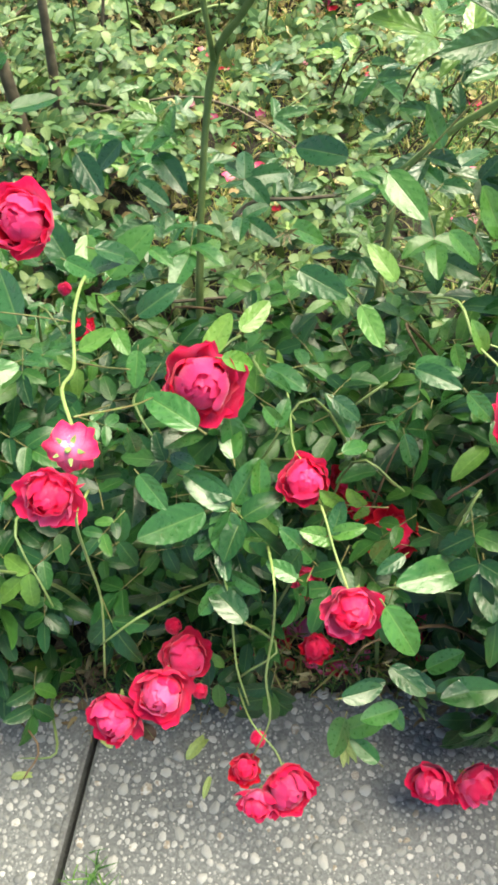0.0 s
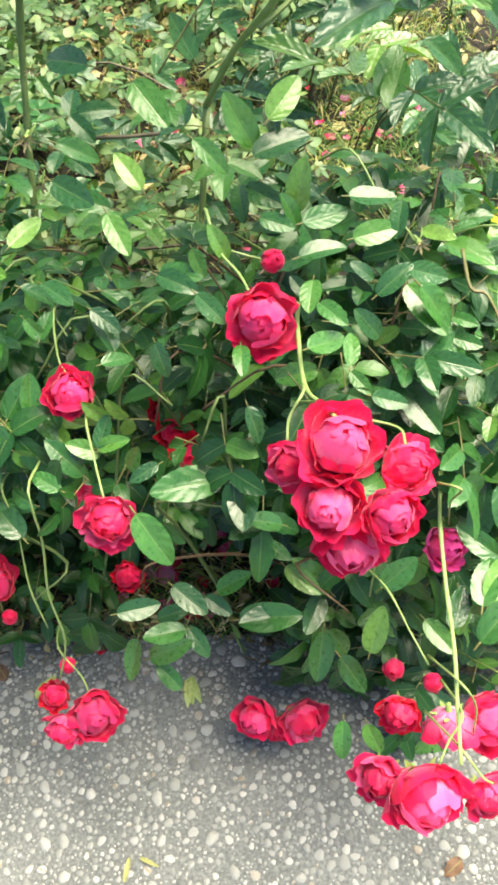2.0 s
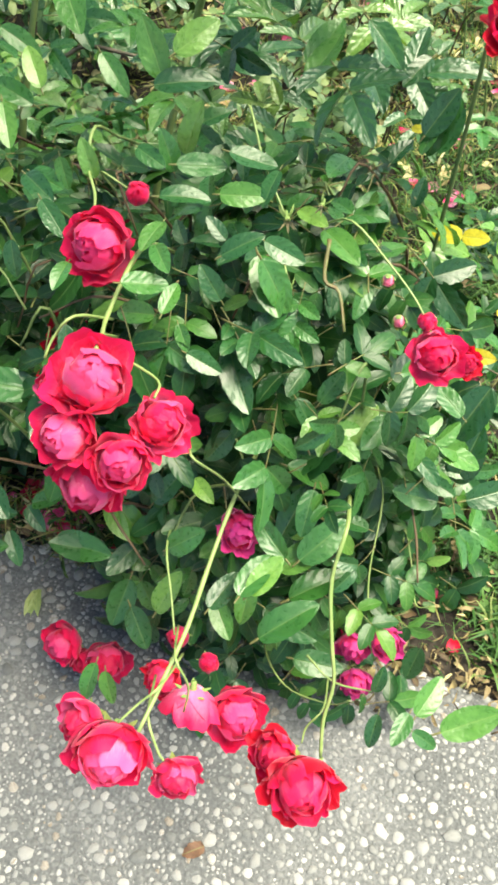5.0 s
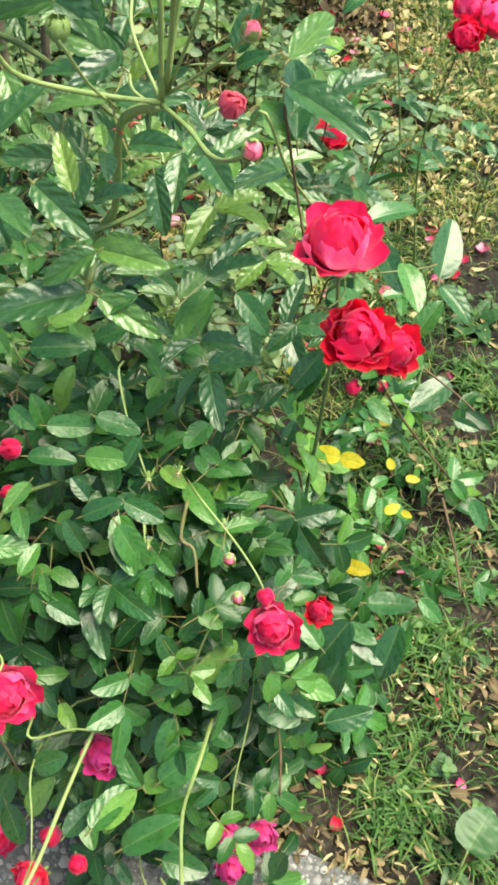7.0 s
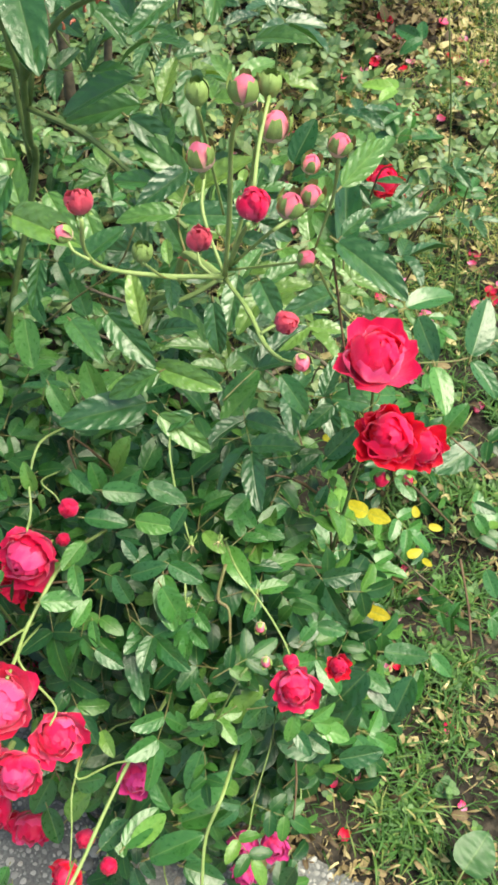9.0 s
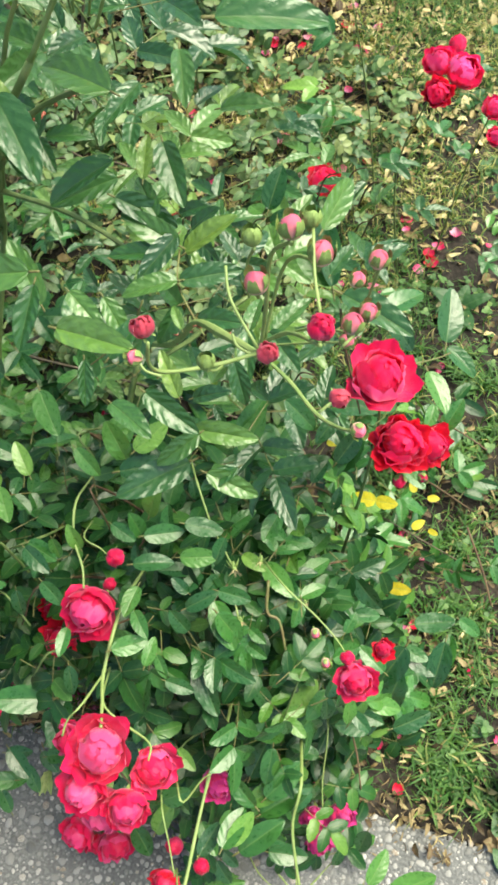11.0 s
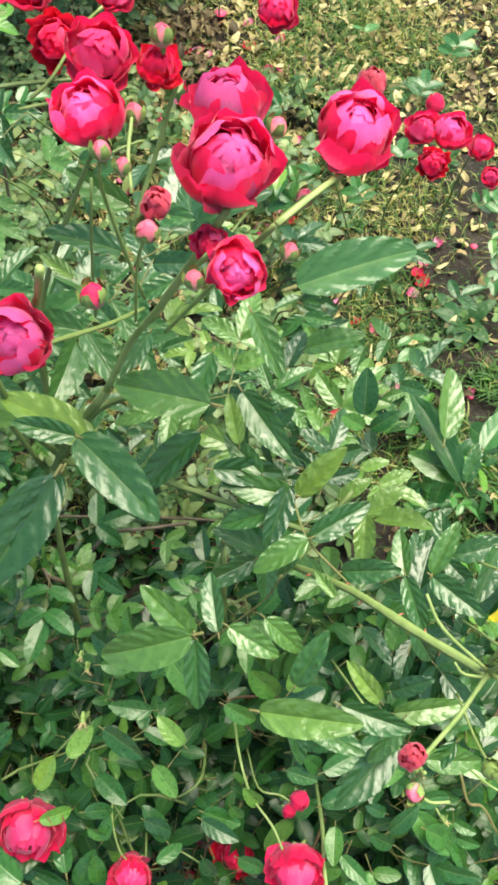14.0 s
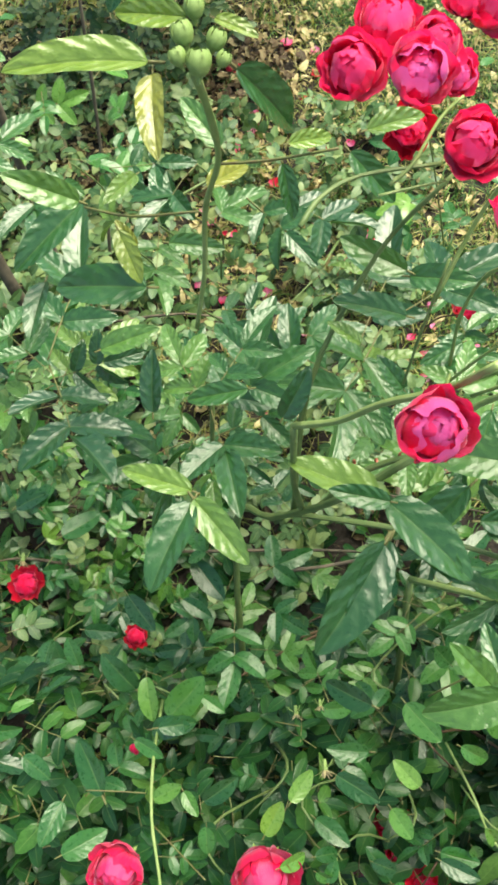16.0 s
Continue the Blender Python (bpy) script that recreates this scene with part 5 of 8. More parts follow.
leaf_on(low_rose, (-0.012, 0.634, 0.575), (0.021, 0.638, 0.551), (-0.17, -0.38, 0.91), 54)
leaf_on(low_rose, (-0.026, 0.482, 0.497), (-0.016, 0.503, 0.509), (-0.03, -0.44, 0.90), 57)
leaf_on(low_rose, (-0.065, 0.497, 0.570), (-0.041, 0.507, 0.547), (-0.30, -0.40, 0.87), 58)
leaf_on(low_rose, (0.112, 0.501, 0.569), (0.119, 0.493, 0.546), (-0.01, -0.35, 0.94), 59)
leaf_on(low_rose, (-0.014, 0.379, 0.425), (-0.040, 0.394, 0.429), (0.18, -0.32, 0.93), 61)
leaf_on(low_rose, (0.170, 0.353, 0.456), (0.188, 0.360, 0.461), (0.33, -0.50, 0.80), 63)
leaf_on(low_rose, (0.168, 0.357, 0.394), (0.140, 0.352, 0.414), (0.17, -0.19, 0.97), 64)
leaf_on(low_rose, (0.100, 0.349, 0.287), (0.133, 0.358, 0.305), (0.18, 0.01, 0.98), 65)
leaf_on(low_rose, (0.163, 0.378, 0.276), (0.195, 0.351, 0.271), (0.26, -0.65, 0.72), 66)
leaf_on(low_rose, (0.195, 0.367, 0.237), (0.178, 0.327, 0.233), (0.30, -0.36, 0.88), 67)
leaf_on(low_rose, (0.143, 0.384, 0.313), (0.170, 0.369, 0.308), (0.03, -0.15, 0.99), 68)
leaf_on(low_rose, (-0.057, 0.414, 0.434), (-0.039, 0.415, 0.405), (-0.13, -0.71, 0.69), 69)
leaf_on(low_rose, (0.072, 0.387, 0.446), (0.049, 0.373, 0.443), (0.06, -0.45, 0.89), 70)
leaf_on(low_rose, (0.047, 0.387, 0.439), (0.060, 0.392, 0.465), (0.08, -0.28, 0.96), 71)
leaf_on(low_rose, (-0.011, 0.395, 0.444), (-0.028, 0.387, 0.412), (-0.36, -0.51, 0.78), 73)
leaf_on(low_rose, (0.075, 0.462, 0.508), (0.082, 0.446, 0.483), (0.13, -0.63, 0.77), 76)
leaf_on(low_rose, (0.020, 0.497, 0.513), (0.042, 0.487, 0.495), (-0.06, -0.23, 0.97), 77)
leaf_on(low_rose, (-0.034, 0.505, 0.535), (-0.012, 0.508, 0.510), (0.07, -0.03, 1.00), 78)
leaf_on(low_rose, (0.198, 0.417, 0.544), (0.224, 0.439, 0.529), (0.13, -0.33, 0.93), 79)
leaf_on(low_rose, (0.207, 0.458, 0.547), (0.227, 0.435, 0.547), (0.26, -0.59, 0.76), 80)
leaf_on(low_rose, (0.253, 0.467, 0.495), (0.234, 0.475, 0.520), (0.12, -0.46, 0.88), 81)
leaf_on(low_rose, (0.319, 0.347, 0.280), (0.319, 0.314, 0.254), (0.11, -0.23, 0.97), 82)
leaf_on(low_rose, (0.289, 0.329, 0.258), (0.314, 0.300, 0.247), (0.04, -0.22, 0.98), 83)
leaf_on(low_rose, (0.244, 0.417, 0.484), (0.272, 0.417, 0.471), (-0.45, -0.30, 0.84), 87)
leaf_on(low_rose, (0.318, 0.428, 0.358), (0.323, 0.474, 0.365), (0.30, -0.51, 0.81), 88)
leaf_on(low_rose, (0.331, 0.459, 0.323), (0.369, 0.500, 0.324), (-0.13, -0.21, 0.97), 89)
leaf_on(low_rose, (0.327, 0.416, 0.371), (0.364, 0.426, 0.342), (-0.22, -0.13, 0.97), 90)
leaf_on(low_rose, (0.361, 0.469, 0.304), (0.381, 0.513, 0.310), (0.01, -0.30, 0.95), 91)
leaf_on(low_rose, (0.354, 0.406, 0.363), (0.355, 0.371, 0.341), (0.19, -0.54, 0.82), 92)
leaf_on(low_rose, (0.357, 0.364, 0.313), (0.386, 0.406, 0.330), (0.08, -0.65, 0.75), 93)
leaf_on(low_rose, (0.352, 0.355, 0.249), (0.397, 0.394, 0.259), (-0.06, 0.01, 1.00), 94)
leaf_on(low_rose, (0.333, 0.304, 0.350), (0.349, 0.340, 0.359), (0.15, -0.31, 0.94), 95)
leaf_on(low_rose, (0.331, 0.347, 0.231), (0.386, 0.334, 0.225), (-0.26, -0.53, 0.81), 96)
leaf_on(low_rose, (0.368, 0.325, 0.188), (0.415, 0.332, 0.184), (0.38, -0.20, 0.90), 97)
leaf_on(low_rose, (0.349, 0.348, 0.341), (0.314, 0.370, 0.357), (-0.17, -0.48, 0.86), 98)
leaf_on(low_rose, (0.304, 0.289, 0.332), (0.316, 0.324, 0.338), (0.02, -0.49, 0.87), 99)
leaf_on(low_rose, (0.257, 0.379, 0.369), (0.281, 0.362, 0.370), (-0.08, -0.28, 0.96), 100)
leaf_on(low_rose, (0.249, 0.332, 0.323), (0.279, 0.345, 0.350), (0.07, -0.45, 0.89), 101)
leaf_on(low_rose, (0.203, 0.363, 0.250), (0.170, 0.380, 0.288), (0.19, -0.05, 0.98), 102)
leaf_on(low_rose, (0.169, 0.349, 0.233), (0.115, 0.335, 0.243), (-0.05, -0.18, 0.98), 103)
leaf_on(low_rose, (0.382, 0.547, 0.291), (0.401, 0.586, 0.303), (-0.04, -0.50, 0.87), 106)
leaf_on(low_rose, (0.347, 0.858, 0.371), (0.367, 0.887, 0.412), (0.06, -0.71, 0.70), 107)
leaf_on(low_rose, (0.283, 0.477, 0.539), (0.308, 0.467, 0.500), (0.27, -0.30, 0.91), 108)
leaf_on(low_rose, (0.317, 0.481, 0.488), (0.304, 0.454, 0.472), (0.29, -0.25, 0.92), 109)
leaf_on(low_rose, (0.353, 0.532, 0.485), (0.352, 0.503, 0.472), (0.51, -0.41, 0.76), 110)
leaf_on(low_rose, (0.316, 0.542, 0.501), (0.342, 0.535, 0.513), (0.15, -0.29, 0.95), 111)
leaf_on(low_rose, (0.290, 0.544, 0.532), (0.317, 0.533, 0.533), (-0.01, -0.27, 0.96), 112)
leaf_on(low_rose, (0.249, 0.492, 0.534), (0.232, 0.498, 0.548), (0.10, -0.31, 0.94), 113)
leaf_on(low_rose, (0.148, 0.430, 0.536), (0.150, 0.401, 0.537), (0.09, -0.30, 0.95), 114)
leaf_on(low_rose, (0.459, 0.405, 0.237), (0.431, 0.417, 0.250), (0.13, -0.57, 0.81), 115)
leaf_on(low_rose, (0.422, 0.476, 0.245), (0.449, 0.487, 0.272), (0.03, -0.29, 0.96), 116)
leaf_on(low_rose, (0.356, 0.529, 0.350), (0.350, 0.497, 0.348), (-0.26, -0.17, 0.95), 117)
leaf_on(low_rose, (0.478, 0.377, 0.186), (0.474, 0.358, 0.149), (-0.11, -0.34, 0.94), 119)
leaf_on(low_rose, (0.485, 0.321, 0.160), (0.477, 0.286, 0.161), (0.01, -0.44, 0.90), 120)
leaf_on(low_rose, (0.231, 0.229, 0.276), (0.242, 0.211, 0.253), (-0.24, -0.42, 0.87), 121)
leaf_on(low_rose, (0.022, 0.320, 0.199), (0.067, 0.327, 0.222), (-0.17, -0.49, 0.86), 122)
leaf_on(low_rose, (0.055, 0.290, 0.195), (0.029, 0.315, 0.197), (0.10, -0.47, 0.88), 123)
leaf_on(low_rose, (0.033, 0.349, 0.229), (0.066, 0.357, 0.235), (-0.03, -0.33, 0.94), 124)
leaf_on(low_rose, (0.085, 0.356, 0.262), (0.110, 0.340, 0.254), (0.08, -0.45, 0.89), 125)
leaf_on(right_rose, (0.376, 0.811, 0.613), (0.412, 0.855, 0.608), (-0.04, -0.09, 1.00), 126)
leaf_on(right_rose, (0.379, 0.878, 0.534), (0.412, 0.864, 0.491), (-0.02, -0.20, 0.98), 127)
leaf_on(right_rose, (0.430, 0.705, 0.671), (0.454, 0.670, 0.661), (0.46, -0.30, 0.83), 128)
leaf_on(right_rose, (0.448, 0.848, 0.538), (0.442, 0.903, 0.568), (0.48, -0.39, 0.79), 129)
leaf_on(right_rose, (0.450, 0.850, 0.527), (0.489, 0.830, 0.510), (0.23, -0.18, 0.96), 130)
leaf_on(right_rose, (0.359, 0.673, 0.526), (0.378, 0.700, 0.557), (0.36, -0.27, 0.89), 131)
leaf_on(right_rose, (0.455, 0.668, 0.635), (0.467, 0.692, 0.657), (0.12, -0.14, 0.98), 132)
leaf_on(right_rose, (0.263, 0.645, 0.587), (0.280, 0.680, 0.611), (0.15, -0.51, 0.85), 133)
leaf_on(right_rose, (0.300, 0.682, 0.612), (0.334, 0.673, 0.582), (0.11, -0.33, 0.94), 134)
leaf_on(right_rose, (0.251, 0.477, 0.532), (0.279, 0.495, 0.546), (0.03, -0.47, 0.88), 138)
leaf_on(right_rose, (0.277, 0.501, 0.534), (0.308, 0.506, 0.516), (-0.10, -0.52, 0.85), 139)
leaf_on(right_rose, (0.311, 0.547, 0.515), (0.347, 0.520, 0.515), (0.19, -0.26, 0.95), 140)
leaf_on(right_rose, (0.385, 0.544, 0.360), (0.406, 0.587, 0.358), (0.31, -0.28, 0.91), 141)
leaf_on(right_rose, (0.341, 0.579, 0.482), (0.349, 0.591, 0.515), (0.03, -0.47, 0.88), 142)
leaf_on(right_rose, (0.344, 0.615, 0.408), (0.364, 0.643, 0.416), (0.14, -0.29, 0.95), 143)
leaf_on(right_rose, (0.471, 0.541, 0.389), (0.449, 0.501, 0.344), (0.20, -0.22, 0.95), 144)
leaf_on(right_rose, (0.472, 0.549, 0.359), (0.512, 0.531, 0.346), (0.34, -0.50, 0.79), 145)
leaf_on(right_rose, (0.523, 0.542, 0.348), (0.521, 0.583, 0.350), (-0.18, -0.58, 0.79), 146)
leaf_on(right_rose, (0.479, 0.582, 0.354), (0.524, 0.596, 0.357), (-0.27, -0.20, 0.94), 147)
leaf_on(right_rose, (0.524, 0.587, 0.388), (0.551, 0.580, 0.372), (-0.18, -0.18, 0.97), 148)
leaf_on(right_rose, (0.368, 0.437, 0.392), (0.385, 0.476, 0.408), (0.22, -0.22, 0.95), 149)
leaf_on(right_rose, (0.362, 0.442, 0.377), (0.321, 0.415, 0.343), (0.03, -0.36, 0.93), 150)
leaf_on(right_rose, (0.335, 0.380, 0.315), (0.347, 0.420, 0.345), (0.15, -0.40, 0.90), 151)
leaf_on(right_rose, (0.341, 0.356, 0.300), (0.375, 0.390, 0.315), (0.13, -0.45, 0.89), 152)
leaf_on(right_rose, (0.327, 0.299, 0.352), (0.339, 0.343, 0.352), (-0.24, -0.57, 0.78), 153)
leaf_on(right_rose, (0.338, 0.311, 0.246), (0.380, 0.352, 0.267), (-0.25, -0.44, 0.86), 154)
leaf_on(right_rose, (0.442, 0.478, 0.365), (0.481, 0.483, 0.350), (0.20, -0.18, 0.96), 156)
leaf_on(right_rose, (0.478, 0.471, 0.312), (0.517, 0.498, 0.315), (-0.00, -0.74, 0.67), 157)
leaf_on(right_rose, (0.322, 0.451, 0.419), (0.347, 0.436, 0.392), (0.19, -0.13, 0.97), 158)
leaf_on(right_rose, (0.341, 0.455, 0.417), (0.354, 0.478, 0.436), (0.27, -0.54, 0.80), 159)
leaf_on(right_rose, (0.321, 0.442, 0.375), (0.309, 0.422, 0.359), (0.29, -0.50, 0.82), 162)
leaf_on(right_rose, (0.264, 0.380, 0.303), (0.233, 0.350, 0.310), (0.09, -0.36, 0.93), 163)
leaf_on(right_rose, (0.454, 0.512, 0.375), (0.421, 0.530, 0.389), (0.02, -0.13, 0.99), 164)
leaf_on(right_rose, (0.398, 0.468, 0.407), (0.384, 0.434, 0.399), (0.35, -0.31, 0.88), 165)
leaf_on(right_rose, (0.426, 0.464, 0.368), (0.452, 0.449, 0.357), (0.21, -0.29, 0.93), 166)
leaf_on(right_rose, (0.403, 0.425, 0.292), (0.369, 0.427, 0.293), (0.18, 0.02, 0.98), 167)
leaf_on(right_rose, (0.316, 0.410, 0.369), (0.314, 0.379, 0.371), (0.10, -0.23, 0.97), 168)
leaf_on(right_rose, (0.338, 0.529, 0.434), (0.359, 0.551, 0.438), (-0.24, -0.18, 0.95), 169)
leaf_on(right_rose, (0.364, 0.645, 0.473), (0.367, 0.662, 0.494), (0.18, -0.36, 0.92), 170)
leaf_on(right_rose, (0.406, 0.690, 0.635), (0.382, 0.664, 0.653), (-0.18, -0.55, 0.81), 171)
leaf_on(right_rose, (0.352, 0.691, 0.585), (0.337, 0.662, 0.575), (0.17, -0.37, 0.91), 172)
leaf_on(right_rose, (0.203, 0.482, 0.547), (0.199, 0.450, 0.546), (-0.11, -0.16, 0.98), 173)
leaf_on(right_rose, (0.228, 0.416, 0.523), (0.230, 0.444, 0.529), (0.23, -0.38, 0.90), 174)
leaf_on(right_rose, (0.233, 0.546, 0.571), (0.270, 0.550, 0.562), (0.01, -0.15, 0.99), 175)
leaf_on(right_rose, (0.274, 0.543, 0.566), (0.268, 0.520, 0.548), (-0.24, -0.44, 0.87), 176)
leaf_on(right_rose, (0.317, 0.581, 0.561), (0.311, 0.547, 0.568), (0.13, -0.33, 0.93), 177)
leaf_on(right_rose, (0.137, 0.504, 0.553), (0.126, 0.513, 0.581), (-0.14, -0.03, 0.99), 178)
leaf_on(right_rose, (0.192, 0.531, 0.553), (0.182, 0.537, 0.586), (0.35, -0.23, 0.91), 180)
leaf_on(right_rose, (0.280, 0.412, 0.404), (0.262, 0.394, 0.378), (0.39, -0.28, 0.88), 181)
leaf_on(right_rose, (0.211, 0.382, 0.299), (0.232, 0.410, 0.323), (0.28, -0.23, 0.93), 182)
leaf_on(right_rose, (0.195, 0.338, 0.214), (0.186, 0.303, 0.174), (0.38, -0.44, 0.82), 183)
leaf_on(right_rose, (0.238, 0.308, 0.234), (0.252, 0.340, 0.265), (0.01, -0.08, 1.00), 184)
leaf_on(right_rose, (0.397, 0.495, 0.432), (0.423, 0.520, 0.416), (0.23, -0.51, 0.83), 185)
leaf_on(right_rose, (0.504, 0.674, 0.546), (0.526, 0.674, 0.543), (0.36, -0.60, 0.71), 186)
leaf_on(right_rose, (0.540, 0.659, 0.465), (0.560, 0.646, 0.444), (0.28, -0.46, 0.84), 187)
leaf_on(right_rose, (0.423, 0.637, 0.647), (0.437, 0.654, 0.649), (0.15, -0.21, 0.97), 188)
leaf_on(right_rose, (0.347, 0.478, 0.353), (0.332, 0.460, 0.351), (0.09, -0.47, 0.88), 189)
leaf_on(right_rose, (0.382, 0.489, 0.347), (0.359, 0.450, 0.344), (0.17, -0.40, 0.90), 190)
leaf_on(right_rose, (0.352, 0.437, 0.373), (0.313, 0.414, 0.353), (0.16, -0.12, 0.98), 191)
leaf_on(right_rose, (0.465, 0.489, 0.308), (0.474, 0.522, 0.357), (0.04, -0.47, 0.88), 192)
leaf_on(right_rose, (0.466, 0.548, 0.361), (0.500, 0.541, 0.363), (0.21, -0.14, 0.97), 193)
leaf_on(right_rose, (0.515, 0.565, 0.367), (0.512, 0.520, 0.332), (-0.02, -0.15, 0.99), 194)
leaf_on(right_rose, (0.455, 0.472, 0.295), (0.413, 0.458, 0.314), (-0.01, -0.42, 0.91), 195)
leaf_on(right_rose, (0.404, 0.519, 0.450), (0.411, 0.540, 0.460), (0.14, -0.48, 0.87), 196)
leaf_on(right_rose, (0.366, 0.686, 0.530), (0.360, 0.662, 0.515), (-0.32, -0.38, 0.87), 197)
leaf_on(right_rose, (0.379, 0.701, 0.550), (0.363, 0.673, 0.506), (-0.09, -0.43, 0.90), 198)
leaf_on(right_rose, (0.269, 0.626, 0.589), (0.283, 0.666, 0.605), (-0.23, -0.44, 0.87), 199)
leaf_on(right_rose, (0.337, 0.654, 0.506), (0.349, 0.679, 0.516), (-0.15, -0.17, 0.97), 200)
leaf_on(right_rose, (0.429, 0.674, 0.539), (0.454, 0.659, 0.535), (0.12, -0.15, 0.98), 201)
leaf_on(right_rose, (0.450, 0.804, 0.477), (0.448, 0.772, 0.466), (0.21, -0.06, 0.98), 202)
leaf_on(right_rose, (0.487, 0.819, 0.431), (0.458, 0.767, 0.428), (0.07, -0.39, 0.92), 203)
leaf_on(right_rose, (0.448, 0.335, 0.147), (0.451, 0.353, 0.171), (0.37, -0.74, 0.55), 204)
leaf_on(right_rose, (0.492, 0.324, 0.152), (0.506, 0.366, 0.162), (0.28, -0.52, 0.81), 205)
leaf_on(right_rose, (0.457, 0.300, 0.191), (0.457, 0.273, 0.173), (-0.07, -0.22, 0.97), 206)
leaf_on(right_rose, (0.518, 0.319, 0.145), (0.568, 0.353, 0.157), (0.14, -0.18, 0.97), 207)
leaf_on(right_rose, (0.492, 0.307, 0.156), (0.518, 0.305, 0.139), (0.01, -0.31, 0.95), 208)
leaf_on(tall_rose, (0.278, 0.510, 0.754), (0.319, 0.509, 0.736), (0.20, -0.49, 0.85), 210, True)
leaf_on(tall_rose, (0.258, 0.526, 0.736), (0.213, 0.481, 0.740), (0.13, -0.41, 0.90), 211, True)
leaf_on(tall_rose, (0.259, 0.541, 0.762), (0.310, 0.545, 0.760), (0.26, -0.42, 0.87), 212, True)
leaf_on(tall_rose, (0.224, 0.542, 0.799), (0.270, 0.524, 0.787), (-0.05, -0.53, 0.85), 213, True)
leaf_on(tall_rose, (0.265, 0.536, 0.765), (0.238, 0.509, 0.751), (0.38, -0.31, 0.87), 214, True)
leaf_on(tall_rose, (0.192, 0.525, 0.852), (0.198, 0.501, 0.831), (0.31, 0.05, 0.95), 215, True)
leaf_on(tall_rose, (0.198, 0.534, 0.787), (0.237, 0.511, 0.790), (0.21, -0.11, 0.97), 217, True)
leaf_on(tall_rose, (0.123, 0.767, 0.786), (0.073, 0.726, 0.780), (0.40, -0.32, 0.86), 218, True)
leaf_on(tall_rose, (0.140, 0.722, 0.808), (0.192, 0.727, 0.779), (0.02, -0.46, 0.89), 219, True)
leaf_on(tall_rose, (0.218, 0.788, 0.861), (0.263, 0.789, 0.873), (0.12, -0.15, 0.98), 220, True)
leaf_on(tall_rose, (0.089, 0.694, 0.902), (0.107, 0.658, 0.879), (0.05, -0.05, 1.00), 221, True)
leaf_on(tall_rose, (0.353, 0.631, 0.844), (0.410, 0.615, 0.833), (-0.10, -0.19, 0.98), 222, True)
leaf_on(tall_rose, (0.362, 0.697, 0.802), (0.391, 0.722, 0.813), (0.10, -0.19, 0.98), 223, True)
leaf_on(tall_rose, (0.318, 0.736, 0.797), (0.330, 0.794, 0.805), (0.39, -0.38, 0.84), 224, True)
leaf_on(tall_rose, (0.332, 0.708, 0.775), (0.345, 0.736, 0.786), (-0.04, -0.56, 0.83), 225, True)
leaf_on(tall_rose, (0.207, 0.760, 0.884), (0.221, 0.790, 0.883), (-0.16, -0.26, 0.95), 226, True)
leaf_on(tall_rose, (0.188, 0.696, 0.778), (0.138, 0.691, 0.769), (-0.23, -0.24, 0.94), 227, True)
leaf_on(tall_rose, (0.195, 0.713, 0.784), (0.174, 0.666, 0.773), (0.32, -0.26, 0.91), 228, True)
leaf_on(tall_rose, (0.176, 0.721, 0.794), (0.149, 0.753, 0.806), (0.03, -0.50, 0.86), 229, True)
leaf_on(tall_rose, (0.348, 0.654, 0.771), (0.325, 0.611, 0.778), (0.24, -0.36, 0.90), 230, True)
leaf_on(tall_rose, (0.220, 0.782, 0.947), (0.302, 0.810, 0.938), (0.10, -0.33, 0.94), 231, True)
leaf_on(tall_rose, (0.066, 0.705, 0.911), (0.116, 0.652, 0.884), (0.14, -0.15, 0.98), 232, True)
leaf_on(tall_rose, (0.062, 0.671, 0.928), (0.028, 0.622, 0.909), (0.17, -0.52, 0.84), 233, True)
leaf_on(tall_rose, (0.067, 0.702, 0.918), (0.027, 0.711, 0.930), (0.03, -0.42, 0.90), 234, True)
leaf_on(tall_rose, (0.158, 0.714, 0.923), (0.091, 0.739, 0.920), (0.04, -0.36, 0.93), 235, True)
leaf_on(tall_rose, (0.134, 0.744, 0.828), (0.080, 0.714, 0.796), (0.09, -0.18, 0.98), 236, True)
leaf_on(tall_rose, (0.167, 0.778, 0.825), (0.200, 0.725, 0.808), (0.01, -0.54, 0.84), 237, True)
leaf_on(tall_rose, (0.198, 0.708, 0.778), (0.146, 0.715, 0.799), (-0.07, -0.51, 0.86), 238, True)
leaf_on(tall_rose, (0.202, 0.713, 0.765), (0.243, 0.736, 0.797), (0.12, -0.13, 0.98), 239, True)
leaf_on(tall_rose, (0.209, 0.673, 0.774), (0.258, 0.698, 0.774), (0.20, -0.41, 0.89), 240, True)
leaf_on(tall_rose, (0.208, 0.671, 0.776), (0.163, 0.651, 0.769), (0.08, -0.06, 1.00), 241, True)
leaf_on(tall_rose, (0.178, 0.526, 0.882), (0.238, 0.513, 0.894), (0.10, -0.33, 0.94), 242, True)
leaf_on(tall_rose, (0.125, 0.592, 0.815), (0.097, 0.618, 0.853), (0.11, -0.22, 0.97), 243, True)
leaf_on(tall_rose, (0.135, 0.577, 0.871), (0.069, 0.572, 0.852), (0.25, -0.46, 0.85), 244, True)
leaf_on(tall_rose, (0.134, 0.579, 0.855), (0.131, 0.539, 0.827), (0.19, 0.04, 0.98), 245, True)
leaf_on(tall_rose, (0.137, 0.603, 0.779), (0.132, 0.649, 0.782), (-0.11, -0.48, 0.87), 246, True)
leaf_on(tall_rose, (0.154, 0.590, 0.840), (0.186, 0.571, 0.824), (0.26, -0.41, 0.87), 247, True)
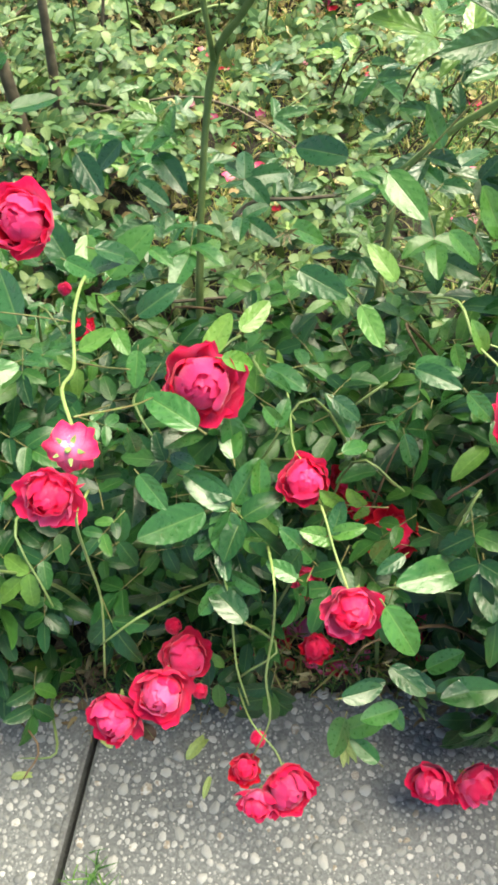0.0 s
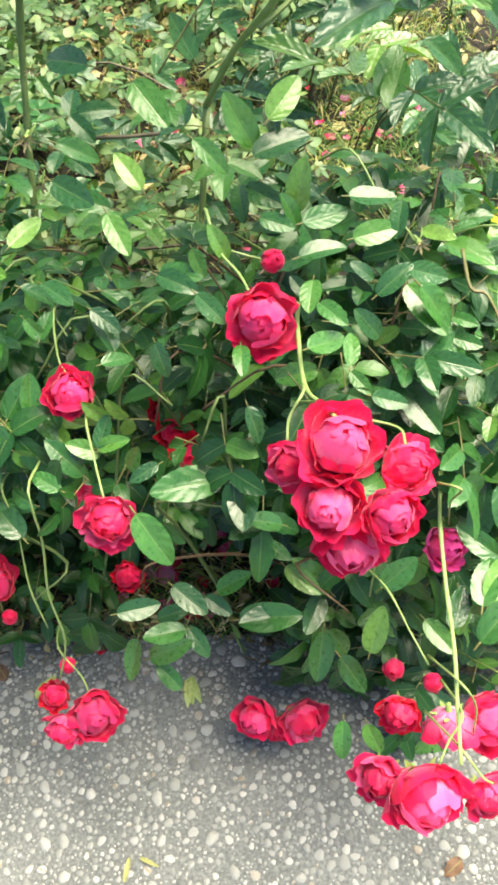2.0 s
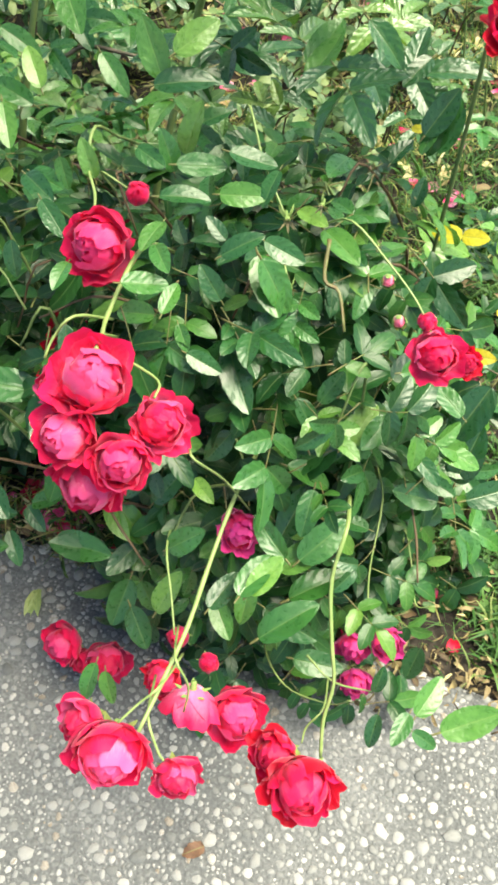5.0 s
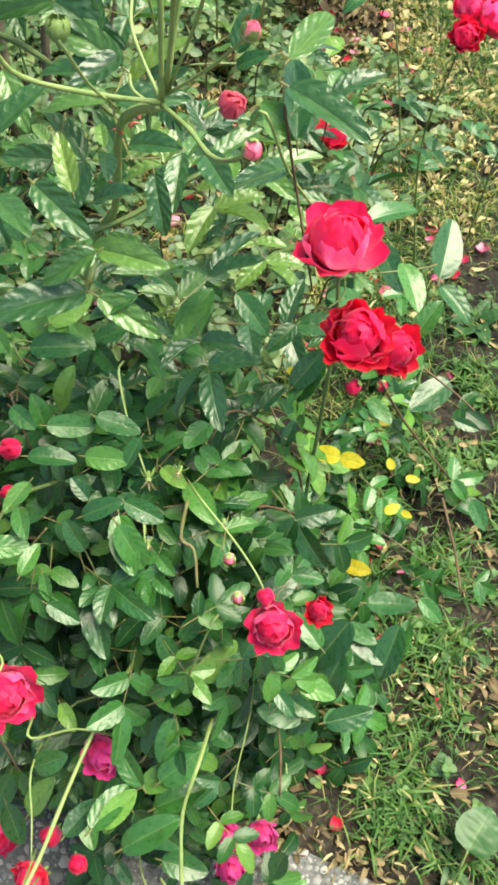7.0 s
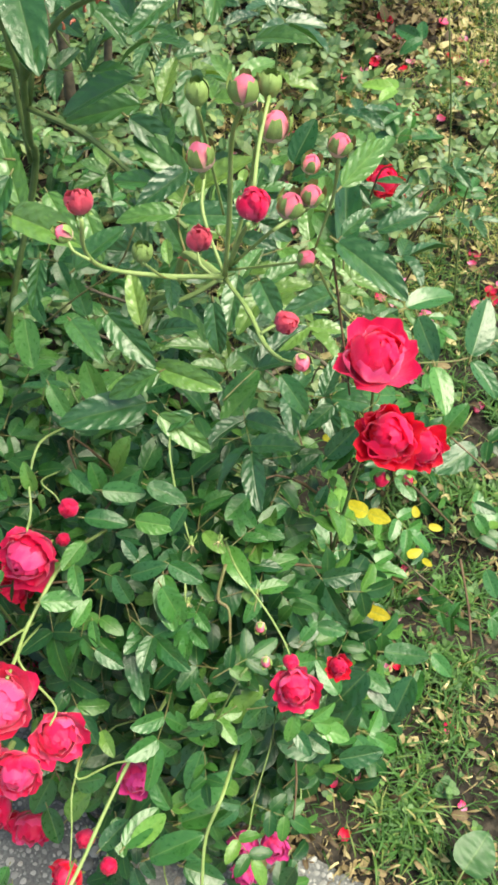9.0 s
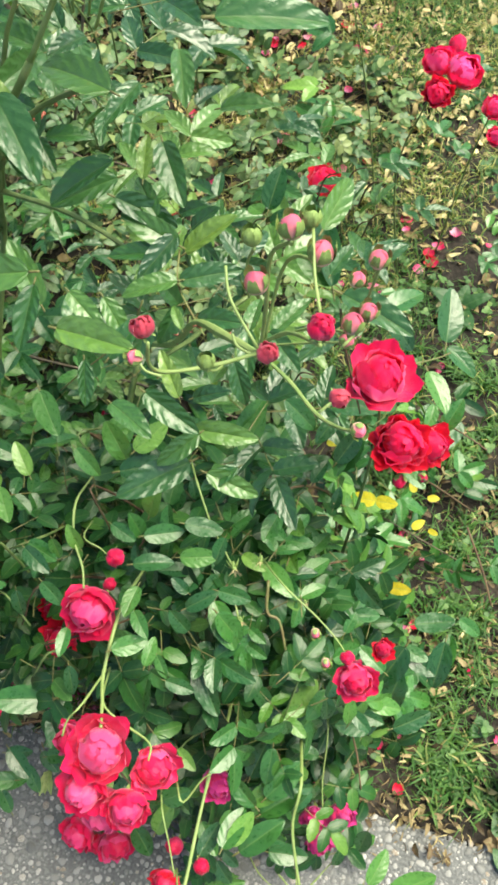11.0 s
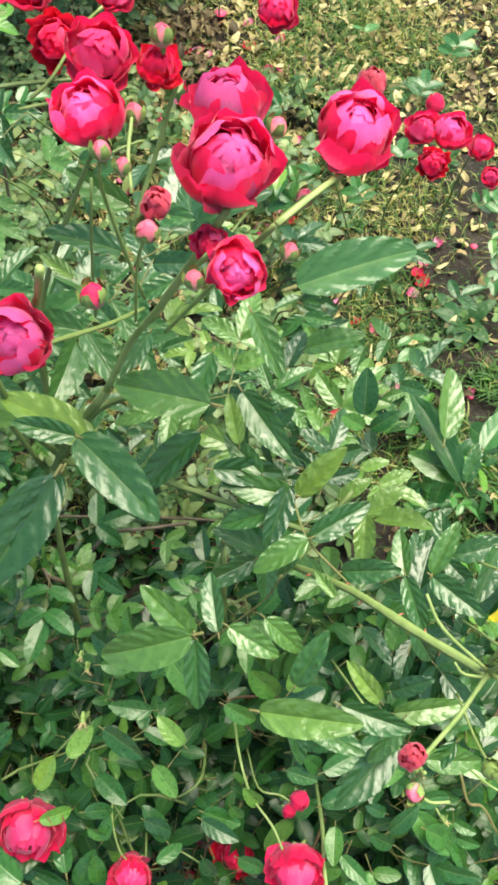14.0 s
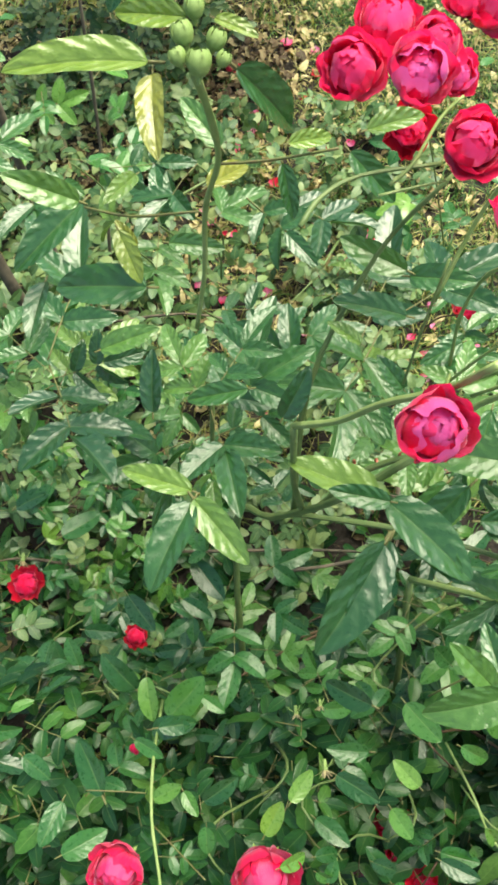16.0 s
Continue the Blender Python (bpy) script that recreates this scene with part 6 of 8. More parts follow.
leaf_on(tall_rose, (0.186, 0.792, 0.908), (0.203, 0.746, 0.892), (0.30, -0.33, 0.89), 248, True)
leaf_on(tall_rose, (0.153, 0.780, 0.881), (0.134, 0.740, 0.868), (0.23, -0.12, 0.97), 249, True)
leaf_on(tall_rose, (0.231, 0.649, 0.759), (0.275, 0.642, 0.774), (0.03, -0.34, 0.94), 250, True)
leaf_on(tall_rose, (0.278, 0.637, 0.773), (0.288, 0.597, 0.756), (-0.08, -0.20, 0.98), 251, True)
leaf_on(tall_rose, (0.278, 0.639, 0.765), (0.278, 0.678, 0.766), (-0.27, -0.22, 0.94), 252, True)
leaf_on(tall_rose, (0.297, 0.633, 0.780), (0.329, 0.600, 0.782), (0.03, -0.52, 0.86), 253, True)
leaf_on(tall_rose, (0.298, 0.639, 0.770), (0.322, 0.674, 0.782), (0.03, -0.02, 1.00), 254, True)
leaf_on(tall_rose, (0.195, 0.553, 0.819), (0.220, 0.581, 0.844), (-0.05, -0.36, 0.93), 255, True)
leaf_on(tall_rose, (0.178, 0.596, 0.833), (0.201, 0.577, 0.807), (0.13, -0.19, 0.97), 256, True)
leaf_on(tall_rose, (0.250, 0.543, 0.800), (0.231, 0.566, 0.823), (0.31, -0.53, 0.79), 257, True)
leaf_on(tall_rose, (0.243, 0.596, 0.791), (0.260, 0.568, 0.795), (0.48, -0.18, 0.86), 258, True)
leaf_on(tall_rose, (0.258, 0.551, 0.790), (0.287, 0.554, 0.806), (-0.09, -0.23, 0.97), 259, True)
leaf_on(tall_rose, (0.225, 0.626, 0.771), (0.211, 0.647, 0.773), (0.11, -0.40, 0.91), 260, True)
leaf_on(tall_rose, (0.300, 0.520, 0.755), (0.275, 0.500, 0.744), (0.22, -0.10, 0.97), 261, True)
leaf_on(tall_rose, (0.278, 0.595, 0.785), (0.292, 0.577, 0.753), (0.04, -0.37, 0.93), 262, True)
leaf_on(tall_rose, (0.162, 0.736, 0.820), (0.158, 0.769, 0.840), (0.14, -0.09, 0.99), 263, True)
leaf_on(tall_rose, (0.115, 0.777, 0.919), (0.098, 0.742, 0.925), (0.20, -0.47, 0.86), 264, True)
leaf_on(tall_rose, (0.135, 0.816, 0.923), (0.103, 0.804, 0.921), (0.16, -0.28, 0.95), 265, True)
leaf_on(right_rose, (0.332, 0.722, 0.744), (0.301, 0.797, 0.767), (0.17, 0.02, 0.99), 266, width=0.6)
leaf_on(right_rose, (0.333, 0.729, 0.740), (0.293, 0.748, 0.751), (0.35, -0.54, 0.77), 268)
leaf_on(right_rose, (0.260, 0.780, 0.765), (0.266, 0.808, 0.793), (0.04, -0.23, 0.97), 269)
leaf_on(right_rose, (0.264, 0.769, 0.760), (0.289, 0.775, 0.774), (0.21, -0.38, 0.90), 270)
leaf_on(right_rose, (0.259, 0.762, 0.777), (0.243, 0.782, 0.763), (-0.07, -0.29, 0.96), 271)
leaf_on(tall_rose, (-0.077, 0.750, 0.871), (-0.129, 0.772, 0.880), (-0.10, -0.04, 0.99), 272, True)
leaf_on(tall_rose, (-0.075, 0.742, 0.873), (-0.040, 0.693, 0.852), (0.15, -0.40, 0.91), 273, True)
leaf_on(tall_rose, (-0.077, 0.740, 0.871), (-0.117, 0.680, 0.854), (-0.19, -0.12, 0.98), 274, True)
leaf_on(tall_rose, (0.068, 0.715, 0.879), (-0.000, 0.755, 0.893), (0.21, -0.02, 0.98), 275, True)
leaf_on(tall_rose, (0.071, 0.704, 0.900), (0.109, 0.652, 0.884), (0.18, -0.41, 0.89), 276, True)
leaf_on(tall_rose, (0.058, 0.668, 0.929), (0.007, 0.606, 0.905), (0.04, -0.73, 0.68), 277, True)
leaf_on(tall_rose, (-0.120, 0.917, 1.015), (-0.172, 0.875, 1.003), (-0.02, -0.48, 0.88), 278, True)
leaf_on(tall_rose, (-0.107, 0.874, 1.061), (-0.147, 0.876, 1.092), (0.07, -0.60, 0.80), 279, True)
leaf_on(tall_rose, (-0.088, 0.880, 0.957), (-0.163, 0.900, 0.950), (-0.03, -0.38, 0.92), 280, True)
leaf_on(tall_rose, (-0.162, 0.888, 0.970), (-0.172, 0.839, 0.971), (-0.16, -0.34, 0.93), 281, True)
leaf_on(tall_rose, (-0.074, 0.908, 1.042), (-0.094, 0.881, 1.049), (0.25, -0.37, 0.90), 282, True, young=True)
leaf_on(tall_rose, (-0.089, 0.895, 0.984), (-0.100, 0.910, 1.000), (0.05, -0.38, 0.92), 283, True, young=True)
leaf_on(tall_rose, (-0.026, 0.884, 1.046), (0.001, 0.913, 1.031), (-0.01, -0.49, 0.87), 284, True, young=True)
leaf_on(tall_rose, (-0.063, 0.888, 0.993), (-0.024, 0.881, 0.986), (0.04, -0.50, 0.87), 285, True)
leaf_on(tall_rose, (-0.011, 0.880, 1.082), (-0.031, 0.907, 1.101), (-0.12, -0.19, 0.97), 286, True)
leaf_on(tall_rose, (0.024, 0.906, 1.033), (0.027, 0.883, 1.003), (0.15, -0.18, 0.97), 287, True)
leaf_on(tall_rose, (0.073, 0.947, 0.992), (0.103, 0.926, 0.955), (-0.15, -0.31, 0.94), 288, True)
leaf_on(tall_rose, (-0.002, 0.798, 0.879), (0.024, 0.821, 0.910), (0.27, -0.44, 0.85), 289, True)
leaf_on(tall_rose, (-0.023, 0.805, 0.917), (-0.071, 0.808, 0.908), (0.12, -0.33, 0.94), 290, True)
leaf_on(tall_rose, (0.104, 0.875, 0.938), (0.058, 0.904, 0.952), (-0.34, -0.55, 0.76), 291, True)
leaf_on(tall_rose, (0.106, 0.874, 0.932), (0.151, 0.853, 0.943), (0.17, -0.50, 0.85), 292, True)
leaf_on(tall_rose, (0.098, 0.838, 0.934), (0.047, 0.846, 0.956), (0.08, -0.15, 0.99), 293, True)
leaf_on(tall_rose, (0.063, 0.821, 0.932), (0.041, 0.837, 0.943), (0.17, -0.14, 0.98), 294, True)
leaf_on(tall_rose, (0.089, 0.790, 0.913), (0.073, 0.806, 0.937), (-0.02, -0.26, 0.97), 295, True)
leaf_on(tall_rose, (-0.093, 0.791, 0.926), (-0.085, 0.824, 0.958), (-0.04, -0.27, 0.96), 296, True)
leaf_on(tall_rose, (-0.125, 0.835, 0.950), (-0.080, 0.842, 0.957), (0.15, -0.36, 0.92), 297, True)
leaf_on(tall_rose, (-0.022, 0.781, 1.230), (-0.082, 0.780, 1.241), (-0.07, -0.23, 0.97), 298, True, width=0.7, young=True)
leaf_on(tall_rose, (-0.003, 0.790, 1.241), (-0.034, 0.804, 1.239), (-0.32, -0.50, 0.81), 299, True, young=True)
leaf_on(tall_rose, (0.008, 0.794, 1.235), (0.025, 0.785, 1.230), (-0.15, -0.08, 0.99), 300, True, young=True)
leaf_on(tall_rose, (-0.021, 0.778, 1.226), (-0.023, 0.741, 1.216), (-0.24, -0.37, 0.90), 301, True, width=0.85, young=True)
leaf_on(tall_rose, (0.013, 0.79, 1.212), (0.035, 0.8, 1.164), (0.2, -0.5, 0.85), 302, True)
leaf_on(tall_rose, (0.031, 0.79, 1.164), (0.053, 0.8, 1.155), (0.1, -0.5, 0.87), 303, True, young=True)
leaf_on(tall_rose, (-0.098, 0.9, 1.0), (-0.088, 0.87, 0.975), (0.1, -0.4, 0.9), 304, True, young=True)
leaf_on(tall_rose, (0.07, 0.8, 1.155), (0.1, 0.81, 1.15), (0.0, -0.4, 0.9), 305, True, young=True)
leaf_on(low_rose, (-0.272, 0.759, 0.515), (-0.238, 0.757, 0.496), (0.12, -0.54, 0.83), 303)
leaf_on(low_rose, (-0.223, 0.695, 0.478), (-0.250, 0.727, 0.521), (-0.10, -0.30, 0.95), 304)
leaf_on(low_rose, (-0.179, 0.655, 0.505), (-0.134, 0.686, 0.537), (0.17, -0.16, 0.97), 305)
leaf_on(low_rose, (-0.179, 0.635, 0.560), (-0.143, 0.641, 0.536), (-0.01, -0.29, 0.96), 306)
leaf_on(low_rose, (-0.247, 0.579, 0.529), (-0.268, 0.635, 0.541), (-0.33, -0.29, 0.90), 307)
leaf_on(low_rose, (-0.293, 0.578, 0.518), (-0.314, 0.536, 0.522), (0.12, -0.38, 0.92), 308)
leaf_on(low_rose, (-0.292, 0.527, 0.518), (-0.246, 0.547, 0.513), (0.21, -0.37, 0.91), 309)
leaf_on(low_rose, (-0.343, 0.901, 0.558), (-0.298, 0.912, 0.570), (0.35, -0.01, 0.94), 310)
leaf_on(low_rose, (-0.292, 0.865, 0.543), (-0.247, 0.890, 0.536), (-0.01, -0.15, 0.99), 311)
leaf_on(low_rose, (-0.297, 0.918, 0.572), (-0.323, 0.900, 0.555), (0.07, -0.41, 0.91), 312)
leaf_on(low_rose, (-0.278, 0.719, 0.514), (-0.283, 0.744, 0.542), (-0.10, -0.18, 0.98), 313)
leaf_on(low_rose, (-0.200, 0.697, 0.520), (-0.199, 0.652, 0.502), (-0.10, -0.58, 0.80), 314)
leaf_on(low_rose, (-0.204, 0.626, 0.557), (-0.175, 0.607, 0.555), (-0.02, -0.54, 0.84), 315)
leaf_on(low_rose, (-0.349, 0.674, 0.528), (-0.324, 0.683, 0.528), (-0.19, 0.16, 0.97), 316)
leaf_on(low_rose, (-0.328, 0.623, 0.543), (-0.306, 0.601, 0.519), (0.27, -0.03, 0.96), 317)
leaf_on(low_rose, (-0.137, 0.562, 0.552), (-0.100, 0.578, 0.569), (0.22, -0.45, 0.87), 318)
leaf_on(low_rose, (-0.081, 0.528, 0.536), (-0.059, 0.555, 0.556), (-0.00, -0.20, 0.98), 319)
leaf_on(low_rose, (-0.032, 0.541, 0.502), (-0.001, 0.513, 0.504), (0.34, -0.26, 0.91), 320)
leaf_on(low_rose, (0.084, 0.499, 0.549), (0.118, 0.487, 0.551), (-0.32, -0.25, 0.91), 321)
leaf_on(low_rose, (0.034, 0.480, 0.480), (0.016, 0.511, 0.503), (0.45, -0.06, 0.89), 322)
leaf_on(low_rose, (-0.084, 0.446, 0.551), (-0.126, 0.478, 0.555), (-0.04, -0.15, 0.99), 324)
leaf_on(low_rose, (-0.139, 0.540, 0.534), (-0.143, 0.516, 0.514), (-0.01, -0.44, 0.90), 325)
leaf_on(low_rose, (-0.069, 0.434, 0.450), (-0.106, 0.456, 0.471), (-0.01, -0.48, 0.88), 326)
leaf_on(low_rose, (-0.089, 0.430, 0.453), (-0.146, 0.412, 0.444), (0.16, -0.48, 0.86), 327)
leaf_on(low_rose, (-0.068, 0.431, 0.450), (-0.081, 0.406, 0.407), (0.29, -0.29, 0.91), 328)
leaf_on(low_rose, (-0.066, 0.444, 0.440), (-0.043, 0.475, 0.462), (-0.09, -0.71, 0.70), 329)
leaf_on(low_rose, (-0.001, 0.402, 0.411), (-0.027, 0.417, 0.444), (-0.08, -0.14, 0.99), 330)
leaf_on(low_rose, (-0.064, 0.483, 0.516), (-0.062, 0.465, 0.477), (0.27, -0.36, 0.89), 332)
leaf_on(low_rose, (-0.083, 0.480, 0.510), (-0.115, 0.452, 0.519), (-0.01, -0.28, 0.96), 333)
leaf_on(low_rose, (-0.036, 0.492, 0.512), (-0.020, 0.483, 0.491), (-0.35, -0.21, 0.92), 334)
leaf_on(low_rose, (-0.131, 0.421, 0.529), (-0.112, 0.403, 0.506), (0.02, -0.64, 0.77), 335)
leaf_on(low_rose, (-0.193, 0.640, 0.527), (-0.149, 0.636, 0.549), (-0.19, -0.09, 0.98), 336)
leaf_on(low_rose, (-0.175, 0.817, 0.532), (-0.204, 0.804, 0.508), (0.29, -0.12, 0.95), 337)
leaf_on(low_rose, (-0.145, 0.831, 0.503), (-0.114, 0.783, 0.491), (0.13, -0.42, 0.90), 338)
leaf_on(low_rose, (-0.053, 0.556, 0.533), (-0.029, 0.584, 0.537), (0.37, -0.23, 0.90), 339)
leaf_on(low_rose, (0.038, 0.619, 0.653), (-0.002, 0.645, 0.646), (-0.02, -0.60, 0.80), 340)
leaf_on(low_rose, (-0.164, 0.577, 0.517), (-0.151, 0.552, 0.514), (0.02, -0.27, 0.96), 341)
leaf_on(low_rose, (-0.139, 0.669, 0.525), (-0.116, 0.651, 0.519), (-0.12, -0.04, 0.99), 342)
leaf_on(low_rose, (-0.003, 0.571, 0.585), (0.034, 0.545, 0.579), (-0.16, -0.51, 0.85), 343)
leaf_on(low_rose, (-0.046, 0.454, 0.431), (-0.026, 0.432, 0.419), (0.36, -0.25, 0.90), 344)
leaf_on(low_rose, (-0.213, 0.783, 0.546), (-0.189, 0.745, 0.526), (-0.05, -0.63, 0.78), 345)
leaf_on(low_rose, (-0.159, 0.784, 0.507), (-0.129, 0.763, 0.494), (-0.07, -0.20, 0.98), 346)
leaf_on(low_rose, (-0.200, 0.574, 0.499), (-0.167, 0.584, 0.510), (-0.30, -0.35, 0.89), 347)
leaf_on(low_rose, (-0.128, 0.420, 0.587), (-0.127, 0.420, 0.559), (0.08, -0.26, 0.96), 348)
leaf_on(low_rose, (-0.094, 0.452, 0.489), (-0.116, 0.467, 0.485), (0.06, -0.47, 0.88), 349)
leaf_on(low_rose, (-0.047, 0.386, 0.392), (-0.075, 0.407, 0.384), (-0.37, -0.66, 0.66), 350)


# canes that carry the tall rose, up from the soil
stem(tall_rose, [(-0.13, 0.66, -0.02), (-0.12, 0.74, 0.3), (-0.083, 0.848, 0.565), (-0.034, 0.80, 0.679), (0.03, 0.745, 0.83), (0.089, 0.73, 0.926)], 0.0062, 0.0042, mat_stem_dark, "cane")
stem(tall_rose, [(0.0, 0.77, 0.76), (0.0, 0.757, 0.85), (0.009, 0.754, 0.946)], 0.004, 0.0036, mat_stem_dark, "cane")
stem(tall_rose, [(0.01, 0.76, 0.78), (0.06, 0.76, 0.85), (0.125, 0.745, 0.9)], 0.004, 0.0036, mat_stem_dark, "cane")
stem(tall_rose, [(-0.01, 0.78, 0.73), (0.09, 0.74, 0.755), (0.205, 0.69, 0.745)], 0.004, 0.0032, mat_stem_dark, "cane")
stem(tall_rose, [(0.05, 0.64, -0.02), (0.07, 0.69, 0.3), (0.10, 0.78, 0.50)], 0.006, 0.005, mat_stem_dark, "cane")
stem(tall_rose, [(-0.01, 0.78, 0.73), (0.02, 0.82, 0.88), (0.08, 0.86, 0.98), (0.13, 0.86, 1.05)], 0.004, 0.002, mat_stem_dark, "cane")
stem(tall_rose, [(-0.075, 0.84, 0.6), (-0.08, 0.85, 0.72), (-0.06, 0.84, 0.85)], 0.004, 0.003, mat_stem_dark, "cane")
stem(back_rose, [(0.36, 1.42, -0.02), (0.33, 1.36, 0.3), (0.36, 1.28, 0.5), (0.375, 1.25, 0.56)], 0.0026, 0.0014, mat_stem_dark, "cane")
stem(back_rose, [(0.42, 1.5, -0.02), (0.44, 1.4, 0.3), (0.46, 1.33, 0.5)], 0.0026, 0.0014, mat_stem_dark, "cane")
stem(back_rose, [(0.30, 1.52, -0.02), (0.26, 1.5, 0.3), (0.22, 1.45, 0.55)], 0.0026, 0.0014, mat_stem_dark, "cane")
stem(right_rose, [(0.36, 0.72, -0.02), (0.38, 0.68, 0.3), (0.395, 0.655, 0.6), (0.392, 0.652, 0.7)], 0.004, 0.0016, mat_stem_dark, "cane")
for k in range(26):
    a = rng.uniform(0, 6.28)
    spray(back_rose, leaf_kinds, (0.36 + 0.14 * math.cos(a), 1.4 + 0.14 * math.sin(a), rng.uniform(0.12, 0.5)), (math.cos(a), math.sin(a), -0.2), (rng.gauss(0, 0.3), rng.gauss(-0.3, 0.3), 1), 0.85)
# big glossy leaves along the tall canes
for x0, y0, z0, x1, y1, z1, n in ((0.12, 0.9, 0.55, 0.15, 0.8, 0.8, 5), (0.19, 0.86, 0.55, 0.22, 0.7, 0.72, 5), (0.26, 0.74, 0.5, 0.28, 0.6, 0.66, 4), (0.03, 0.95, 0.66, 0.1, 0.87, 0.9, 6), (-0.1, 0.9, 0.66, -0.06, 0.84, 0.86, 9), (-0.25, 0.95, 0.68, -0.2, 0.9, 0.86, 9), (-0.35, 1.05, 0.68, -0.4, 1.0, 0.84, 8)):
    for k in range(n):
        f = (k + rng.random()) / n
        a = k * 2.4 + rng.random()
        p = (x0 + (x1 - x0) * f, y0 + (y1 - y0) * f, z0 + (z1 - z0) * f)
        spray(tall_rose, tall_kinds, p, (math.cos(a), math.sin(a), 0.1), (rng.gauss(0, 0.25), rng.gauss(-0.25, 0.25), 1), rng.uniform(0.7, 1.0))

for k in range(16):
    p = (rng.uniform(-0.4, 0.0), rng.uniform(1.05, 1.3), rng.uniform(0.58, 0.75))
    a = rng.uniform(0, 6.28)
    spray(tall_rose, tall_kinds, p, (math.cos(a), math.sin(a), -0.1), (rng.gauss(0, 0.25), rng.gauss(-0.3, 0.25), 1), rng.uniform(0.75, 1.0))
    stem(tall_rose, [p, (p[0] + 0.02, p[1] + 0.02, p[2] - 0.07), (p[0] + 0.01, p[1] + 0.05, p[2] - 0.16)], 0.0016, 0.002, mat_stem_dark)

# leafy side shoots of the tall rose, low behind the front bush
for k in range(34):
    p = (rng.uniform(0.08, 0.36), rng.uniform(0.8, 1.15), rng.uniform(0.3, 0.6))
    a = rng.uniform(0, 6.28)
    spray(tall_rose, tall_kinds, p, (math.cos(a), math.sin(a), -0.1), (rng.gauss(0.05, 0.2), rng.gauss(-0.05, 0.2), 1), rng.uniform(0.55, 0.85))
    stem(tall_rose, [p, (p[0] - 0.02, p[1] + 0.02, p[2] - 0.03), (p[0] - 0.035, p[1] + 0.05, p[2] - 0.1)], 0.0012, 0.0018, mat_twig)

for k in range(14):
    p = (rng.uniform(-0.2, 0.12), rng.uniform(0.85, 1.2), rng.uniform(0.22, 0.42))
    a = rng.uniform(0, 6.28)
    spray(tall_rose, tall_kinds, p, (math.cos(a), math.sin(a), -0.1), (rng.gauss(0.05, 0.2), rng.gauss(-0.05, 0.2), 1), rng.uniform(0.5, 0.75))
for x, y, z in ((-0.12, 0.76, 0.4), (-0.1, 0.81, 0.49), (0.06, 0.7, 0.36), (0.08, 0.74, 0.46), (0.12, 0.75, 0.53)):
    for k in range(5):
        a = k * 1.26 + x * 30
        spray(tall_rose, leaf_kinds, (x + 0.02 * math.cos(a), y - 0.015 + 0.02 * math.sin(a), z + rng.uniform(-0.04, 0.04)), (math.cos(a), math.sin(a) - 0.3, -0.1), (rng.gauss(0, 0.2), rng.gauss(-0.2, 0.2), 1), rng.uniform(0.8, 1.0))

# ---------------- small things on the plants ----------------
yellow_kinds = [big_mesh("leaf", [(*leaflet(1.0, w, 0.15, 0.1, 14, 5, 0.03, 0.8, 0.03, 260 + i), 0)], [mat_yellow]) for i, w in enumerate((0.55, 0.62))]


def yellow_leaf(p, way, size, normal=(0.1, -0.6, 0.8)):
    part("leaf", yellow_kinds[int(p[0] * 1000) % 2], right_rose, "yellowed leaf", frame_to(p, way, normal) @ Matrix.Diagonal((size, size, size, 1)))


yellow_leaf((0.407, 0.705, 0.4), (-0.99, 0.0, -0.1), 0.030)
yellow_leaf((0.407, 0.705, 0.4), (0.97, -0.1, 0.22), 0.027)
yellow_leaf((0.461, 0.749, 0.262), (0.7, 0.6, 0.2), 0.020)
yellow_leaf((0.480, 0.732, 0.300), (0.9, -0.3, 0.1), 0.014)
yellow_leaf((0.472, 0.778, 0.300), (0.95, 0.2, -0.1), 0.017)
yellow_leaf((0.455, 0.780, 0.304), (-0.5, 0.8, 0.1), 0.016)
yellow_leaf((0.442, 0.638, 0.312), (0.98, 0.0, 0.1), 0.030)
yellow_leaf((0.342, 0.707, 0.505), (0.95, 0.1, 0.1), 0.014)
yellow_leaf((0.310, 0.671, 0.390), (0.1, -0.8, -0.5), 0.018)
yellow_leaf((0.431, 0.759, 0.407), (0.96, 0.1, 0.1), 0.012)

tuft = [(*turned(leaflet(0.5, 0.1, 0.2, 0.3, 5, 3, 0, 0.7), Matrix.Rotation(k * 0.9, 4, "Z") @ pose(0, 0.04, 0.05, 35 + 12 * (k % 3), 0, 0)), 0) for k in range(9)]
tuft.append((*tube([(0, 0, -0.3), (0, 0, -0.1), (0, 0, 0.12)], 0.07, 0.13, 8), 1))
tuft += [(*turned(leaflet(0.55, 0.12, 0.2, 0.6, 5, 3, 0, 0.6), Matrix.Rotation(k * 1.2566, 4, "Z") @ pose(0, 0.03, 0, -25, 0, 0)), 1) for k in range(5)]
mesh_spent = big_mesh("withered_bloom", tuft, [mat_hip, mat_sepal])


def spent(bush, p, size, axis):
    part("withered_bloom", mesh_spent, bush, "dry withered rose with open sepals", axis_pose(p, axis, size, p[0] * 77))


